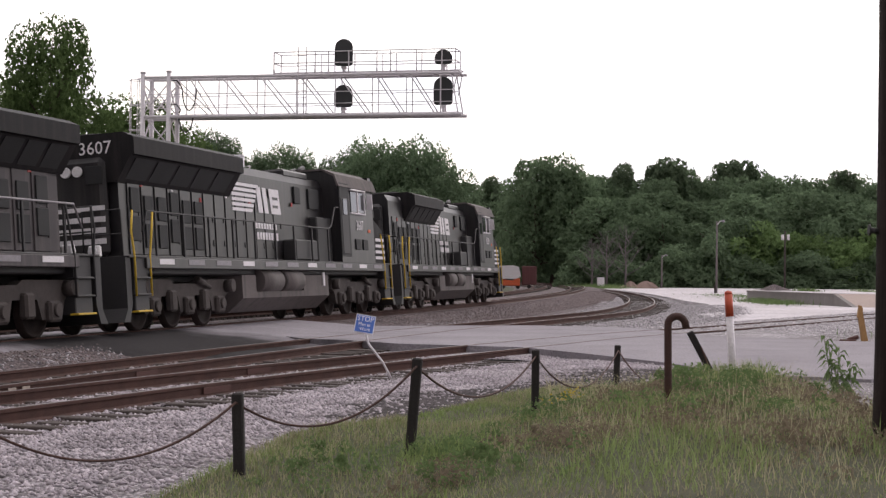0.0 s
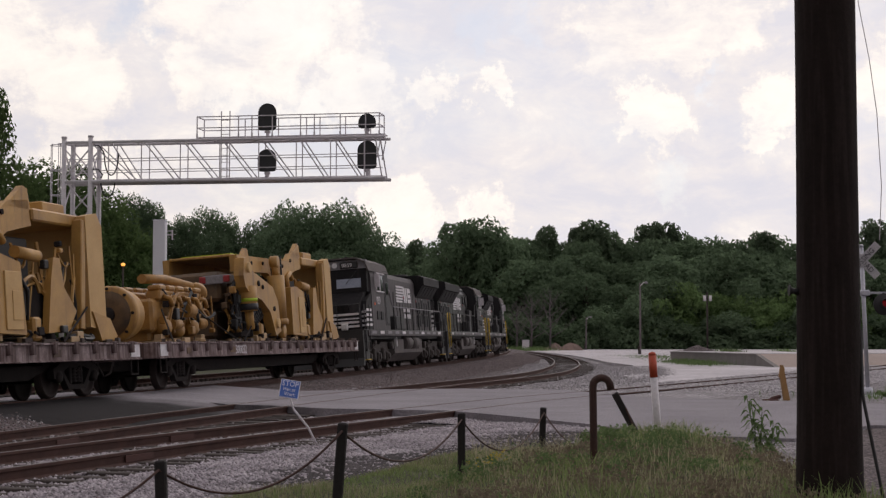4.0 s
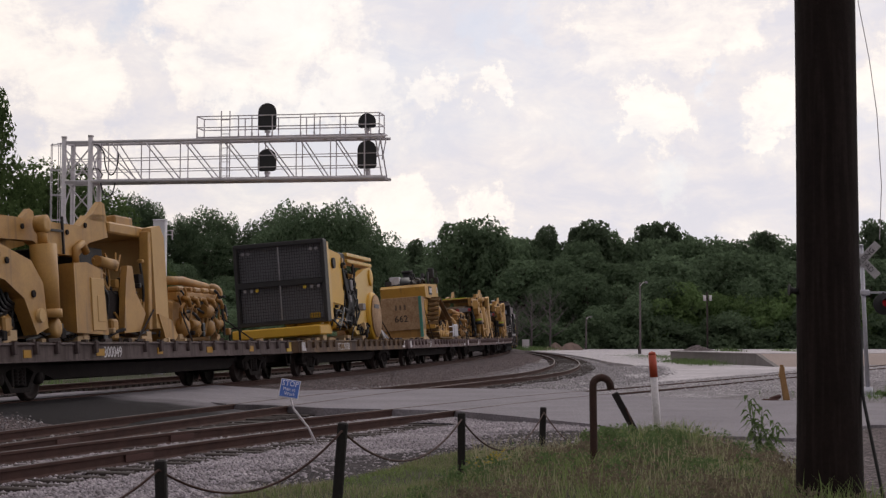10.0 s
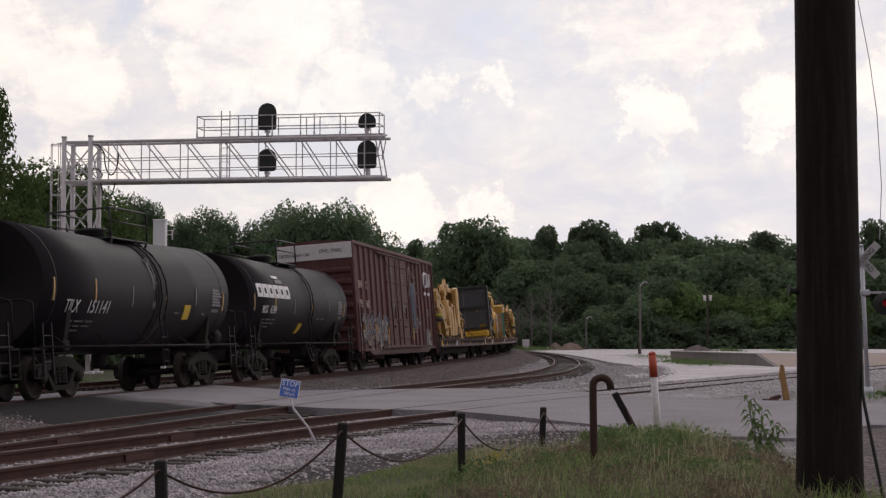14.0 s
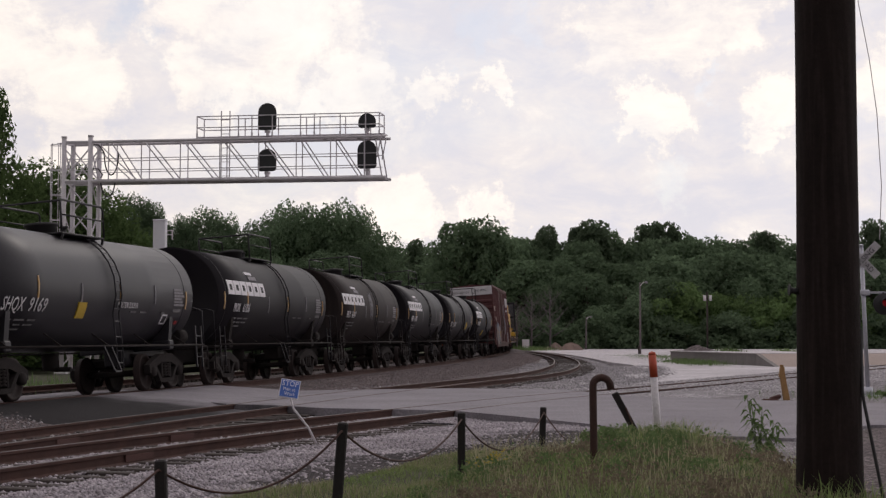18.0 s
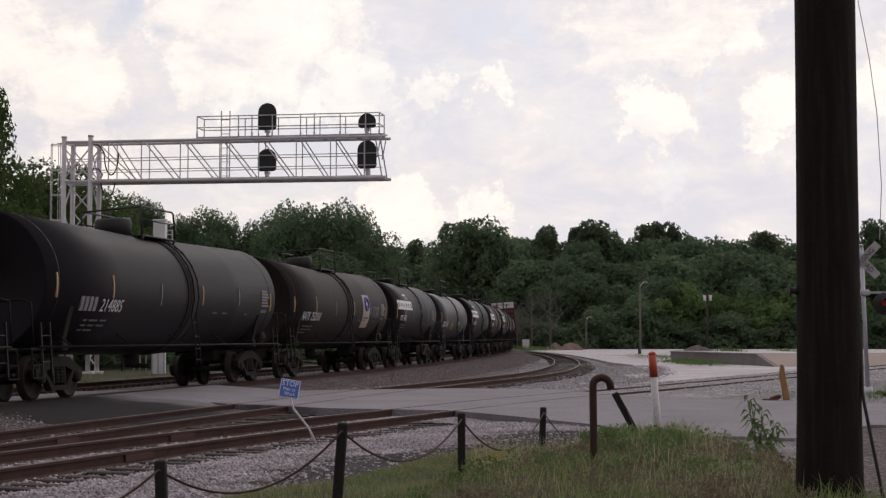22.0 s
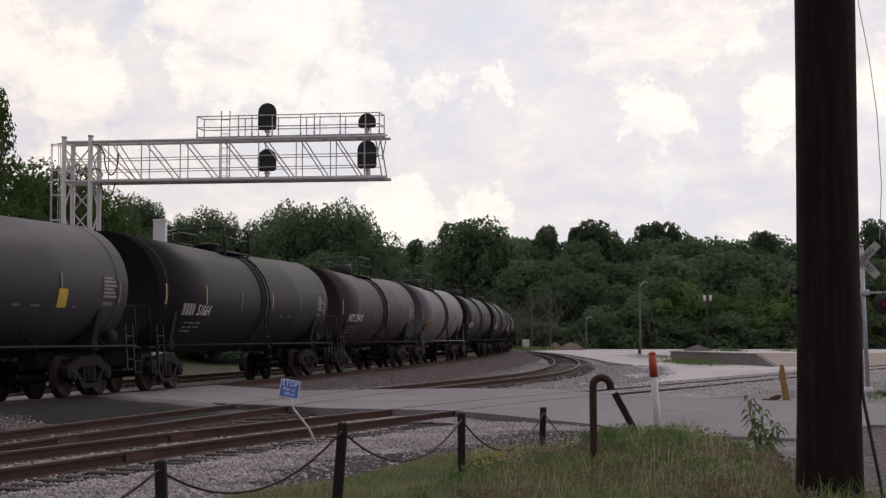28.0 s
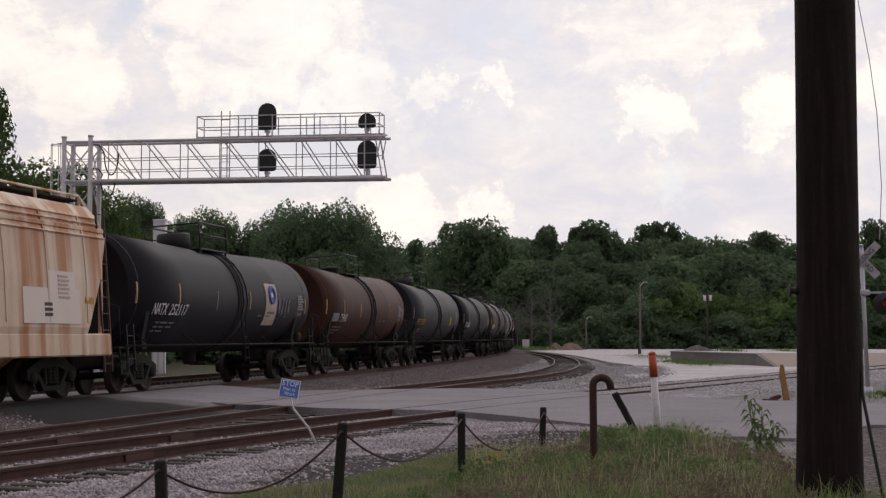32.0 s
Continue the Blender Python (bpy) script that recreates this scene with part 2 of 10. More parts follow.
def darkened(m, centre, along, reach, across, dark):
    """A dark patch round a place on the ground, with a ragged soft edge."""
    n, l = m.node_tree.nodes, m.node_tree.links
    bsdf = n["Principled BSDF"]
    source = bsdf.inputs["Base Color"].links[0].from_socket
    co = n.new("ShaderNodeTexCoord")
    ragged = n.new("ShaderNodeTexNoise")
    ragged.inputs["Scale"].default_value, ragged.inputs["Detail"].default_value = 0.9, 5
    l.new(co.outputs["Object"], ragged.inputs["Vector"])
    mp = n.new("ShaderNodeMapping")
    mp.vector_type = "TEXTURE"
    mp.inputs["Location"].default_value, mp.inputs["Rotation"].default_value, mp.inputs["Scale"].default_value = (*centre, 0), (0, 0, along), (reach, across, 50)
    l.new(co.outputs["Object"], mp.inputs["Vector"])
    far = n.new("ShaderNodeVectorMath")
    far.operation = "LENGTH"
    l.new(mp.outputs[0], far.inputs[0])
    sm = n.new("ShaderNodeMath")
    sm.operation = "MULTIPLY_ADD"
    sm.inputs[1].default_value = 0.9
    l.new(ragged.outputs["Fac"], sm.inputs[0])
    l.new(far.outputs["Value"], sm.inputs[2])
    rg = n.new("ShaderNodeMapRange")
    rg.interpolation_type = "SMOOTHSTEP"
    rg.inputs["From Min"].default_value, rg.inputs["From Max"].default_value = 1.05, 1.75
    rg.inputs["To Min"].default_value, rg.inputs["To Max"].default_value = 0.94, 0.0
    l.new(sm.outputs[0], rg.inputs["Value"])
    mx = n.new("ShaderNodeMix")
    mx.data_type = "RGBA"
    l.new(rg.outputs[0], mx.inputs[0])
    l.new(source, mx.inputs[6])
    mx.inputs[7].default_value = (*dark, 1)
    l.new(mx.outputs[2], bsdf.inputs["Base Color"])


darkened(M["asphalt"], (-7.9, 31.8), 0.4, 4.7, 4.3, (0.017, 0.015, 0.0155))
M["dark_asphalt"] = material("dark_asphalt", (0.016, 0.014, 0.014), 0.95, second=(0.03, 0.027, 0.026), scale=0.6, fine=26, bump=0.5, spec=0.1)
M["rail"] = material("rusty_rail_steel", (0.098, 0.055, 0.044), 0.85, second=(0.05, 0.031, 0.027), scale=3, fine=60, bump=0.3, spec=0.2)
M["rail_top"] = material("worn_rail_head", (0.17, 0.145, 0.135), 0.5, 0.3, second=(0.11, 0.085, 0.075), scale=2, fine=60, bump=0.05)
M["tie"] = material("creosoted_tie", (0.04, 0.03, 0.025), 0.9, second=(0.085, 0.068, 0.058), scale=5, fine=45, spread=0.3, bump=0.6)
M["galv"] = material("galvanized_steel", (0.70, 0.68, 0.67), 0.55, 0.0, second=(0.56, 0.54, 0.53), scale=2, fine=30, bump=0.05)
M["black"] = material("matt_black_paint", (0.024, 0.0225, 0.0235), 0.6, second=(0.032, 0.03, 0.029), scale=2, fine=30, bump=0.05)
M["concrete"] = material("old_concrete", (0.24, 0.225, 0.205), 0.9, second=(0.15, 0.14, 0.125), scale=0.8, fine=20, bump=0.4, streak=(0.2, 0.19, 0.17))
M["bark"] = material("bark", (0.085, 0.068, 0.052), 0.95, second=(0.05, 0.04, 0.03), scale=3, fine=25, bump=1.0, spec=0.2)
M["pole"] = material("creosote_pole_wood", (0.022, 0.014, 0.012), 0.85, second=(0.010, 0.007, 0.006), scale=2, fine=30, bump=0.25, streak=(0.036, 0.025, 0.022), spec=0.2, run_scale=14.0)


# ---------------------------------------------------------------- mesh tools
class Geo:
    """Vertices and faces gathered into one mesh."""

    def __init__(self):
        self.v, self.f, self.smooth = [], [], []

    def put(self, verts, faces, smooth=False):
        o = len(self.v)
        self.v.extend(tuple(p) for p in verts)
        self.f.extend(tuple(o + i for i in f) for f in faces)
        self.smooth.extend([smooth] * len(faces))
        return self

    def box(self, c, size, ch=0.0, m=None):
        """A box round c, its edges chamfered by ch, turned by the matrix m about c."""
        hx, hy, hz = (s / 2 for s in size)
        ch = min(ch, hx * 0.9, hy * 0.9, hz * 0.9)
        if ch <= 0:
            vs = [Vector((sx * hx, sy * hy, sz * hz)) for sx in (-1, 1) for sy in (-1, 1) for sz in (-1, 1)]
            fs = [(0, 1, 3, 2), (4, 6, 7, 5), (0, 4, 5, 1), (2, 3, 7, 6), (0, 2, 6, 4), (1, 5, 7, 3)]
        else:
            vs, ix = [], {}
            for sx in (-1, 1):
                for sy in (-1, 1):
                    for sz in (-1, 1):
                        for k in range(3):
                            d = [hx - ch, hy - ch, hz - ch]
                            d[k] += ch
                            ix[sx, sy, sz, k] = len(vs)
                            vs.append(Vector((sx * d[0], sy * d[1], sz * d[2])))
            fs = []
            for s in (-1, 1):
                fs.append([ix[s, a, b, 0] for a, b in ((-1, -1), (1, -1), (1, 1), (-1, 1))])
                fs.append([ix[a, s, b, 1] for a, b in ((-1, -1), (-1, 1), (1, 1), (1, -1))])
                fs.append([ix[a, b, s, 2] for a, b in ((-1, -1), (1, -1), (1, 1), (-1, 1))])
                for q in (-1, 1):
                    fs.append([ix[s, q, -1, 0], ix[s, q, 1, 0], ix[s, q, 1, 1], ix[s, q, -1, 1]])
                    fs.append([ix[s, -1, q, 0], ix[s, 1, q, 0], ix[s, 1, q, 2], ix[s, -1, q, 2]])
                    fs.append([ix[-1, s, q, 1], ix[1, s, q, 1], ix[1, s, q, 2], ix[-1, s, q, 2]])
                    for w in (-1, 1):
                        fs.append([ix[s, q, w, 0], ix[s, q, w, 1], ix[s, q, w, 2]])
        c = Vector(c)
        return self.put([(m @ p if m else p) + c for p in vs], fs)

    def bar(self, a, b, w, h=None, ch=0.0):
        """A square bar from a to b, w wide and h high."""
        a, b = Vector(a), Vector(b)
        m = (b - a).to_track_quat("X", "Z").to_matrix()
        return self.box((a + b) / 2, ((b - a).length, w, h or w), ch, m)

    def tube(self, pts, r, seg=8, caps=True, r2=None):
        """A round tube along the points; r2: radius at its end."""
        pts = [Vector(p) for p in pts]
        r2 = r if r2 is None else r2
        rings, up = [], None
        for i, p in enumerate(pts):
            d = (pts[min(i + 1, len(pts) - 1)] - pts[max(i - 1, 0)]).normalized()
            if up is None:
                up = Vector((0, 0, 1)) if abs(d.z) < 0.9 else Vector((1, 0, 0))
            side = d.cross(up).normalized()
            up = side.cross(d).normalized()
            rr = r + (r2 - r) * i / max(1, len(pts) - 1)
            rings.append([p + (side * math.cos(a) + up * math.sin(a)) * rr for a in (2 * math.pi * k / seg for k in range(seg))])
        vs = [q for ring in rings for q in ring]
        fs = [(i * seg + k, i * seg + (k + 1) % seg, (i + 1) * seg + (k + 1) % seg, (i + 1) * seg + k) for i in range(len(pts) - 1) for k in range(seg)]
        self.put(vs, fs, seg > 5)
        if caps:
            o = len(self.v) - len(vs)
            self.f += [tuple(o + k for k in reversed(range(seg))), tuple(o + (len(pts) - 1) * seg + k for k in range(seg))]
            self.smooth += [False, False]
        return self

    def lathe(self, profile, seg=24, m=None):
        """Turns (radius, z) pairs about z; m places it."""
        vs = []
        for r, z in profile:
            for k in range(seg):
                a = 2 * math.pi * k / seg
                p = Vector((r * math.cos(a), r * math.sin(a), z))
                vs.append(m @ p if m else p)
        n = len(profile)
        fs = [(i * seg + k, i * seg + (k + 1) % seg, (i + 1) * seg + (k + 1) % seg, (i + 1) * seg + k) for i in range(n - 1) for k in range(seg)]
        self.put(vs, fs, True)
        o = len(self.v) - len(vs)
        if profile[0][0] > 1e-4:
            self.f.append(tuple(o + k for k in reversed(range(seg))))
            self.smooth.append(False)
        if profile[-1][0] > 1e-4:
            self.f.append(tuple(o + (n - 1) * seg + k for k in range(seg)))
            self.smooth.append(False)
        return self

    def prism(self, poly, a, b, axis="y"):
        """A polygon of (u, w) pairs drawn out from a to b. axis y: u is x, w is z; axis x: u is y, w is z; axis z: u is x, w is y."""
        def at(u, w, d):
            return (u, d, w) if axis == "y" else (d, u, w) if axis == "x" else (u, w, d)
        n = len(poly)
        vs = [at(u, w, a) for u, w in poly] + [at(u, w, b) for u, w in poly]
        return self.put(vs, [tuple(range(n)), tuple(range(2 * n - 1, n - 1, -1))] + [(i, i + n, (i + 1) % n + n, (i + 1) % n) for i in range(n)])

    def mesh(self, name, mat):
        me = bpy.data.meshes.new(name)
        me.from_pydata(self.v, [], self.f)
        me.polygons.foreach_set("use_smooth", self.smooth)
        me.materials.append(mat)
        bm = bmesh.new()
        bm.from_mesh(me)
        bmesh.ops.recalc_face_normals(bm, faces=bm.faces)
        bm.to_mesh(me)
        bm.free()
        me.update()
        return me


def raw_mesh(name, verts, faces, mat, smooth=False):
    """A large mesh straight from arrays."""
    me = bpy.data.meshes.new(name)
    me.from_pydata(verts, [], faces)
    if smooth:
        me.polygons.foreach_set("use_smooth", [True] * len(me.polygons))
    me.materials.append(mat)
    return me


def thing(name, label, category, at=None, group="", kind=""):
    ob = new(name)
    if at is not None:
        ob.matrix_world = at
    return tagged(ob, label, category, group, kind)


def part(name, geo, mat, parent, label="", m=None):
    ob = new(name, geo.mesh(name, mat) if isinstance(geo, Geo) else geo)
    ob.parent = parent
    if m is not None:
        ob.matrix_basis = m
    return tagged(ob, label) if label else ob


def solo(name, geo, mat, label, category, at=None, group="", kind=""):
    """A thing of a single mesh."""
    ob = new(name, geo.mesh(name, mat) if isinstance(geo, Geo) else geo)
    if at is not None:
        ob.matrix_world = at
    return tagged(ob, label, category, group, kind)


def letters(name, text, size, mat, parent, m, squeeze=1.0, label=""):
    """Flat lettering, 2 mm thick, its lower left corner at m, reading along m's x with m's z towards the reader."""
    cu = bpy.data.curves.new(name, "FONT")
    cu.body, cu.size, cu.extrude, cu.resolution_u = text, size, 0.004, 2
    tmp = bpy.data.objects.new(name, cu)
    me = bpy.data.meshes.new_from_object(tmp)
    bpy.data.objects.remove(tmp)
    me.transform(Matrix.Diagonal((squeeze, 1, 1, 1)))
    me.materials.clear()
    me.materials.append(mat)
    return part(name, me, mat, parent, label, m)


def facing_right(x, y, z):
    """For lettering on a car's right side: reads from the rear to the front."""
    return Matrix.Translation((x, y, z)) @ Matrix(((1, 0, 0, 0), (0, 0, -1, 0), (0, 1, 0, 0), (0, 0, 0, 1)))


def facing_rear(x, y, z):
    """For lettering on a car's rear end: reads from left to right."""
    return Matrix.Translation((x, y, z)) @ Matrix(((0, 0, -1, 0), (-1, 0, 0, 0), (0, 1, 0, 0), (0, 0, 0, 1)))


# ---------------------------------------------------------------- lines of the tracks
def line_from(points_headings, x, y, step=1.0):
    """Integrates a heading (radians right of straight ahead) given at path lengths; gives rows of s, x, y, heading."""
    s0, s1 = points_headings[0][0], points_headings[-1][0]
    ss = np.arange(s0, s1 + step / 2, step)
    hh = np.interp(ss, [p[0] for p in points_headings], [p[1] for p in points_headings])
    dx, dy = np.sin(hh) * step, np.cos(hh) * step
    xs = np.concatenate([[0], np.cumsum((dx[1:] + dx[:-1]) / 2)])
    ys = np.concatenate([[0], np.cumsum((dy[1:] + dy[:-1]) / 2)])
    k = int(np.argmin(abs(ss)))
    return np.stack([ss, xs - xs[k] + x, ys - ys[k] + y, hh], 1)


def main_heading(s):
    if s <= 130:
        return 0.19978 - 0.0013163 * s + 7.44e-7 * s * s
    return 0.0412 - 0.00113 * (s - 130) - (s - 130) * min(s - 130, 90) * 1.6e-5


MAIN = line_from([(s, main_heading(s)) for s in range(-480, 521, 10)], -8.889, 36.2)
RAIL_Z, TILT = 0.25, 0.076


def on_line(line, s, left=0.0):
    x, y, h = (np.interp(s, line[:, 0], line[:, k]) for k in (1, 2, 3))
    return x - left * math.cos(h), y + left * math.sin(h), h


def offset_line(line, left):
    return np.stack([line[:, 0], line[:, 1] - left * np.cos(line[:, 3]), line[:, 2] + left * np.sin(line[:, 3]), line[:, 3]], 1)


SECOND = offset_line(MAIN, 4.3)
SIDING = line_from([(-30, 0.33), (0, 0.2187), (16, 0.2295), (41, 0.294), (57, 0.1453), (72, 0.0907), (90, 0.0553), (110, 0.0175), (140, -0.0477), (170, -0.1093)], -8.208, 17.5)
SPUR = line_from([(-22, 0.3358), (0, 0.3225), (6, 0.3856), (16, 0.3921), (24, 0.5002), (32, 0.463), (75, 0.4572), (130, 0.46)], -5.169, 20.592)


# ---------------------------------------------------------------- ground
def smooth(a):
    a = np.clip(a, 0, 1)
    return a * a * (3 - 2 * a)


EDGE_Y, EDGE_X = [0, 11, 15.3, 16.4, 17.9, 19.9, 21.9, 22.6, 26.6], [-3.2, -2.9, -2.5, -1.7, -1.1, -0.6, 0.45, 1.4, 2.4]


def land(x, y):
    """Height of the ground sheet."""
    x, y = np.asarray(x, float), np.asarray(y, float)
    ex = np.interp(y, EDGE_Y, EDGE_X)
    right = smooth((4.15 - x) / 1.5)
    bank = 0.42 * smooth((x - ex - 1.5) / 2.8) * smooth((22.0 - y) / 4.5) * right
    bank += 0.10 * smooth((x - ex) / 0.8) * smooth((24.0 - y) / 2) * right
    rough = 0.03 * np.sin(1.7 * x + 0.9 * y) * np.sin(0.8 * x - 1.3 * y) * smooth((26 - y) / 3) * smooth((x - ex) / 1.0)
    hill = 6.5 * smooth((-x - 8) / 20) * smooth((y - 82) / 45) * smooth((420 - y) / 150)
    return -0.30 + 0.25 * smooth((x - ex + 0.8) / 1.3) * smooth((26 - y) / 3) + bank + rough + hill


gx = np.unique(np.round(np.concatenate([np.arange(-6, 12, 0.3), np.arange(-60, 80, 4.0), np.arange(-1400, 1401, 100.0)]), 2))
gy = np.unique(np.round(np.concatenate([np.arange(6, 28, 0.3), np.arange(-20, 260, 4.0), np.arange(-600, 2401, 100.0)]), 2))
X, Y = np.meshgrid(gx, gy)
Z = land(X, Y)
nx = len(gx)
cells = [(j * nx + i, j * nx + i + 1, (j + 1) * nx + i + 1, (j + 1) * nx + i) for j in range(len(gy) - 1) for i in range(nx - 1)]
solo("ground", raw_mesh("ground", np.stack([X, Y, Z], -1).reshape(-1, 3).tolist(), cells, M["ground"], True),
     M["ground"], "rough grass and dry earth beside the railway", "ground", kind="structure")


def sheet(name, outline, z, mat, label, category, thick=0.12, step=1.5):
    """A flat sheet with a skirt, from an outline of (x, y) pairs."""
    bm = bmesh.new()
    vs = [bm.verts.new((x, y, z)) for x, y in outline]
    bm.faces.new(vs)
    ret = bmesh.ops.extrude_face_region(bm, geom=bm.faces[:])
    bmesh.ops.translate(bm, vec=(0, 0, -thick), verts=[g for g in ret["geom"] if isinstance(g, bmesh.types.BMVert)])
    bmesh.ops.triangulate(bm, faces=bm.faces[:])
    bmesh.ops.recalc_face_normals(bm, faces=bm.faces[:])
    me = bpy.data.meshes.new(name)
    bm.to_mesh(me)
    bm.free()
    me.materials.append(mat)
    return solo(name, me, mat, label, category, kind="structure")


sheet("gravel_lot", [on_line(SPUR, s, 1.9)[:2] for s in (27, 34, 45, 60, 80, 110, 128)] + [(150, 140), (150, 213), (70, 214), (20, 214), (10.4, 196), (10.9, 178), (11.7, 158), (12.0, 140), (11.7, 118), (11.2, 104), (11.4, 92), (10.7, 84), (10.6, 75), (8.0, 68), (7.9, 58), (5.6, 51)],
      -0.085, M["lot"], "wide white gravel lot beyond the crossing road", "lot", 0.5)
sheet("verge_gravel", [(3.9, 9), (9, 6), (14, 18), (11.5, 26.8), (7.6, 27.4), (5.4, 23.9), (3.9, 24.8), (3.0, 22.4)], -0.012, M["dark_ballast"], "brown-grey gravel verge beside the grassy bank", "verge", 0.2)
sheet("road", [(-6.8, 41.0), (-6.4, 43.0), (-4.6, 44.2), (-2.2, 45.6), (0.6, 46.6), (3.6, 45.6), (4.9, 40.6), (7.5, 38.0), (10.5, 35.9), (30, 33), (60, 31), (60, 22), (30, 24.5),
               (11, 26.6), (7.6, 27.2), (5.4, 23.6), (3.6, 24.6), (2.6, 27.6), (1.2, 30.6), (0.1, 32.6), (-2.6, 33.6), (-3.9, 35.0), (-5.0, 35.6), (-6.0, 37.5)],
      0.043, M["asphalt"], "worn grey asphalt road over the level crossing", "road", 0.19)
sheet("dark_road_patch", [(-11.4, 37.0), (-9.6, 32.2), (-8.2, 30.0), (-6.9, 28.2), (-5.5, 27.8), (-5.3, 29.6), (-5.9, 32.6), (-6.9, 35.0), (-7.9, 36.3)], -0.15, M["asphalt"], "dark asphalt patch beside the rails", "road patch", 0.15)


# ---------------------------------------------------------------- tracks
def strip(name, line, profile, s0, s1, mat, label, category, parent=None, step=2.0):
    """A profile of (left, z) pairs drawn along a track line."""
    ss = np.arange(s0, s1 + 0.01, step)
    n = len(profile)
    vs = []
    for s in ss:
        for left, z in profile:
            x, y, h = on_line(line, s, left)
            vs.append((x, y, z))
    fs = [(i * n + k, i * n + k + 1, (i + 1) * n + k + 1, (i + 1) * n + k) for i in range(len(ss) - 1) for k in range(n - 1)]
    me = raw_mesh(name, vs, fs, mat)
    return part(name, me, mat, parent) if parent else solo(name, me, mat, label, category, kind="structure")


RAIL_HALF = [(-0.07, -0.18), (-0.07, -0.165), (-0.01, -0.14), (-0.01, -0.05), (-0.036, -0.038), (-0.036, -0.006), (-0.028, 0.0)]
RAIL_PROFILE = RAIL_HALF + [(-a, b) for a, b in reversed(RAIL_HALF)]


def rail_mesh(line, left, z, s0, s1, cant, step=1.0):
    """One rail, its head at height z (at its own lateral place)."""
    vs, n = [], len(RAIL_PROFILE)
    ss = np.arange(s0, s1 + 0.01, step)
    for s in ss:
        for u, w in RAIL_PROFILE:
            x, y, h = on_line(line, s, left + u)
            vs.append((x, y, z(s) + w - u * cant))
    fs = [(i * n + k, i * n + (k + 1) % n, (i + 1) * n + (k + 1) % n, (i + 1) * n + k) for i in range(len(ss) - 1) for k in range(n)]
    return raw_mesh("rail", vs, fs, M["rail"])


TIE = Geo().box((0, 0, 0), (0.23, 2.6, 0.18), 0.015).mesh("tie", M["tie"])


def track(label, line, z, s0, s1, cant=0.0, near=None, shine=0.03, ties=True):
    """A track of two rails on ties; z: height of the right rail's head; near: stretch whose ties are parts of their own."""
    t = thing("railway_track", label, "track", kind="structure")
    for left in (-0.753, 0.753):
        zz = (lambda s, d=left: z(s) - (d + 0.753) * cant)
        part("rail", rail_mesh(line, left, zz, s0, s1, cant), M["rail"], t)
        strip("rail_head", line, [(left - shine, 0), (left + shine, 0)], s0, s1, M["rail_top"], "", "", t, 1.0)
        ob = t.children[-1]
        k = 0
        for s in np.arange(s0, s1 + 0.01, 1.0):
            for d in (0, 1):
                ob.data.vertices[k].co.z = zz(s) + 0.003
                k += 1
    if not ties:
        return t
    far = Geo()
    rnd = random.Random(int(s1 * 7 + s0))
    for s in np.arange(s0, s1, 0.53):
        x, y, h = on_line(line, s, rnd.uniform(-0.40, -0.12) if near else rnd.uniform(-0.05, 0.05))
        zc = z(s) - 0.753 * cant - 0.18 - (0.06 if near else 0.085) - rnd.uniform(0, 0.02)
        m = Matrix.Translation((x, y, zc)) @ Matrix.Rotation(math.pi / 2 - h + rnd.uniform(-0.02, 0.02), 4, "Z") @ Matrix.Rotation(-cant, 4, "X")
        if near and near[0] <= s <= near[1]:
            ob = new("tie", TIE)
            ob.parent, ob.matrix_basis = t, m
        else:
            far.box(m.translation, (0.23, 2.6, 0.18), 0, m.to_3x3())
    if far.f:
        tagged(part("ties", far, M["tie"], t), kind="stuff")
    return t


B0 = RAIL_Z - 0.18
strip("main_ballast", MAIN, [(-4.2, -0.26), (-2.4, 0.03), (-1.8, 0.112), (-1.2, 0.115), (-0.9, 0.09), (1.4, B0 - 0.03 - 0.22), (2.1, B0 - 0.22), (2.75, B0 - 0.02), (5.8, B0 - 0.25), (6.4, B0 - 0.26), (8.6, -0.42)], -120, 300,
      M["dark_ballast"], "dust-brown ballast bed under the double main line", "ballast")
track("main line with superelevated rusty rails on a left-hand curve", MAIN, lambda s: RAIL_Z, -60, 260, TILT)
track("second main line running parallel behind the train", SECOND, lambda s: RAIL_Z - 0.0, -60, 260, TILT)
SZ = 0.05
strip("siding_ballast", SIDING, [(-1.9, -0.19), (-1.2, -0.14), (1.2, -0.135), (1.6, -0.145), (2.8, -0.22)], -30, 14, M["ballast"], "pale grey ballast of the curved siding", "ballast")
strip("siding_far_ballast", SIDING, [(-6.4, -0.13), (-5.0, -0.078), (-3.6, -0.10), (-1.9, -0.15), (-1.2, -0.135), (1.2, -0.135), (1.6, -0.145), (2.8, -0.22)], 14, 74, M["pale_ballast"], "pale grey ballast of the curved siding", "ballast")
strip("siding_curve_ballast", SIDING, [(-2.6, -0.2), (-1.9, -0.12), (-1.2, -0.13), (1.2, -0.135), (1.6, -0.145), (2.8, -0.22)], 74, 165, M["ballast"], "grey ballast of the siding beyond its bend", "ballast")
track("rusty siding curving away beside the main line", SIDING, lambda s: SZ, -30, 165, 0.0, (-6, 14))
strip("spur_ballast", SPUR, [(-9.5, -0.005), (-4.0, -0.03), (-2.7, -0.085), (-1.9, -0.125), (-1.4, -0.145), (-0.85, -0.155), (0.85, -0.155), (1.6, -0.145), (3.0, -0.22)], -22, 120, M["ballast"], "pale grey ballast of the industrial spur", "ballast")
track("rusty industrial spur crossing the road", SPUR, lambda s: SZ, -22, 120, 0.0, (-8, 16))

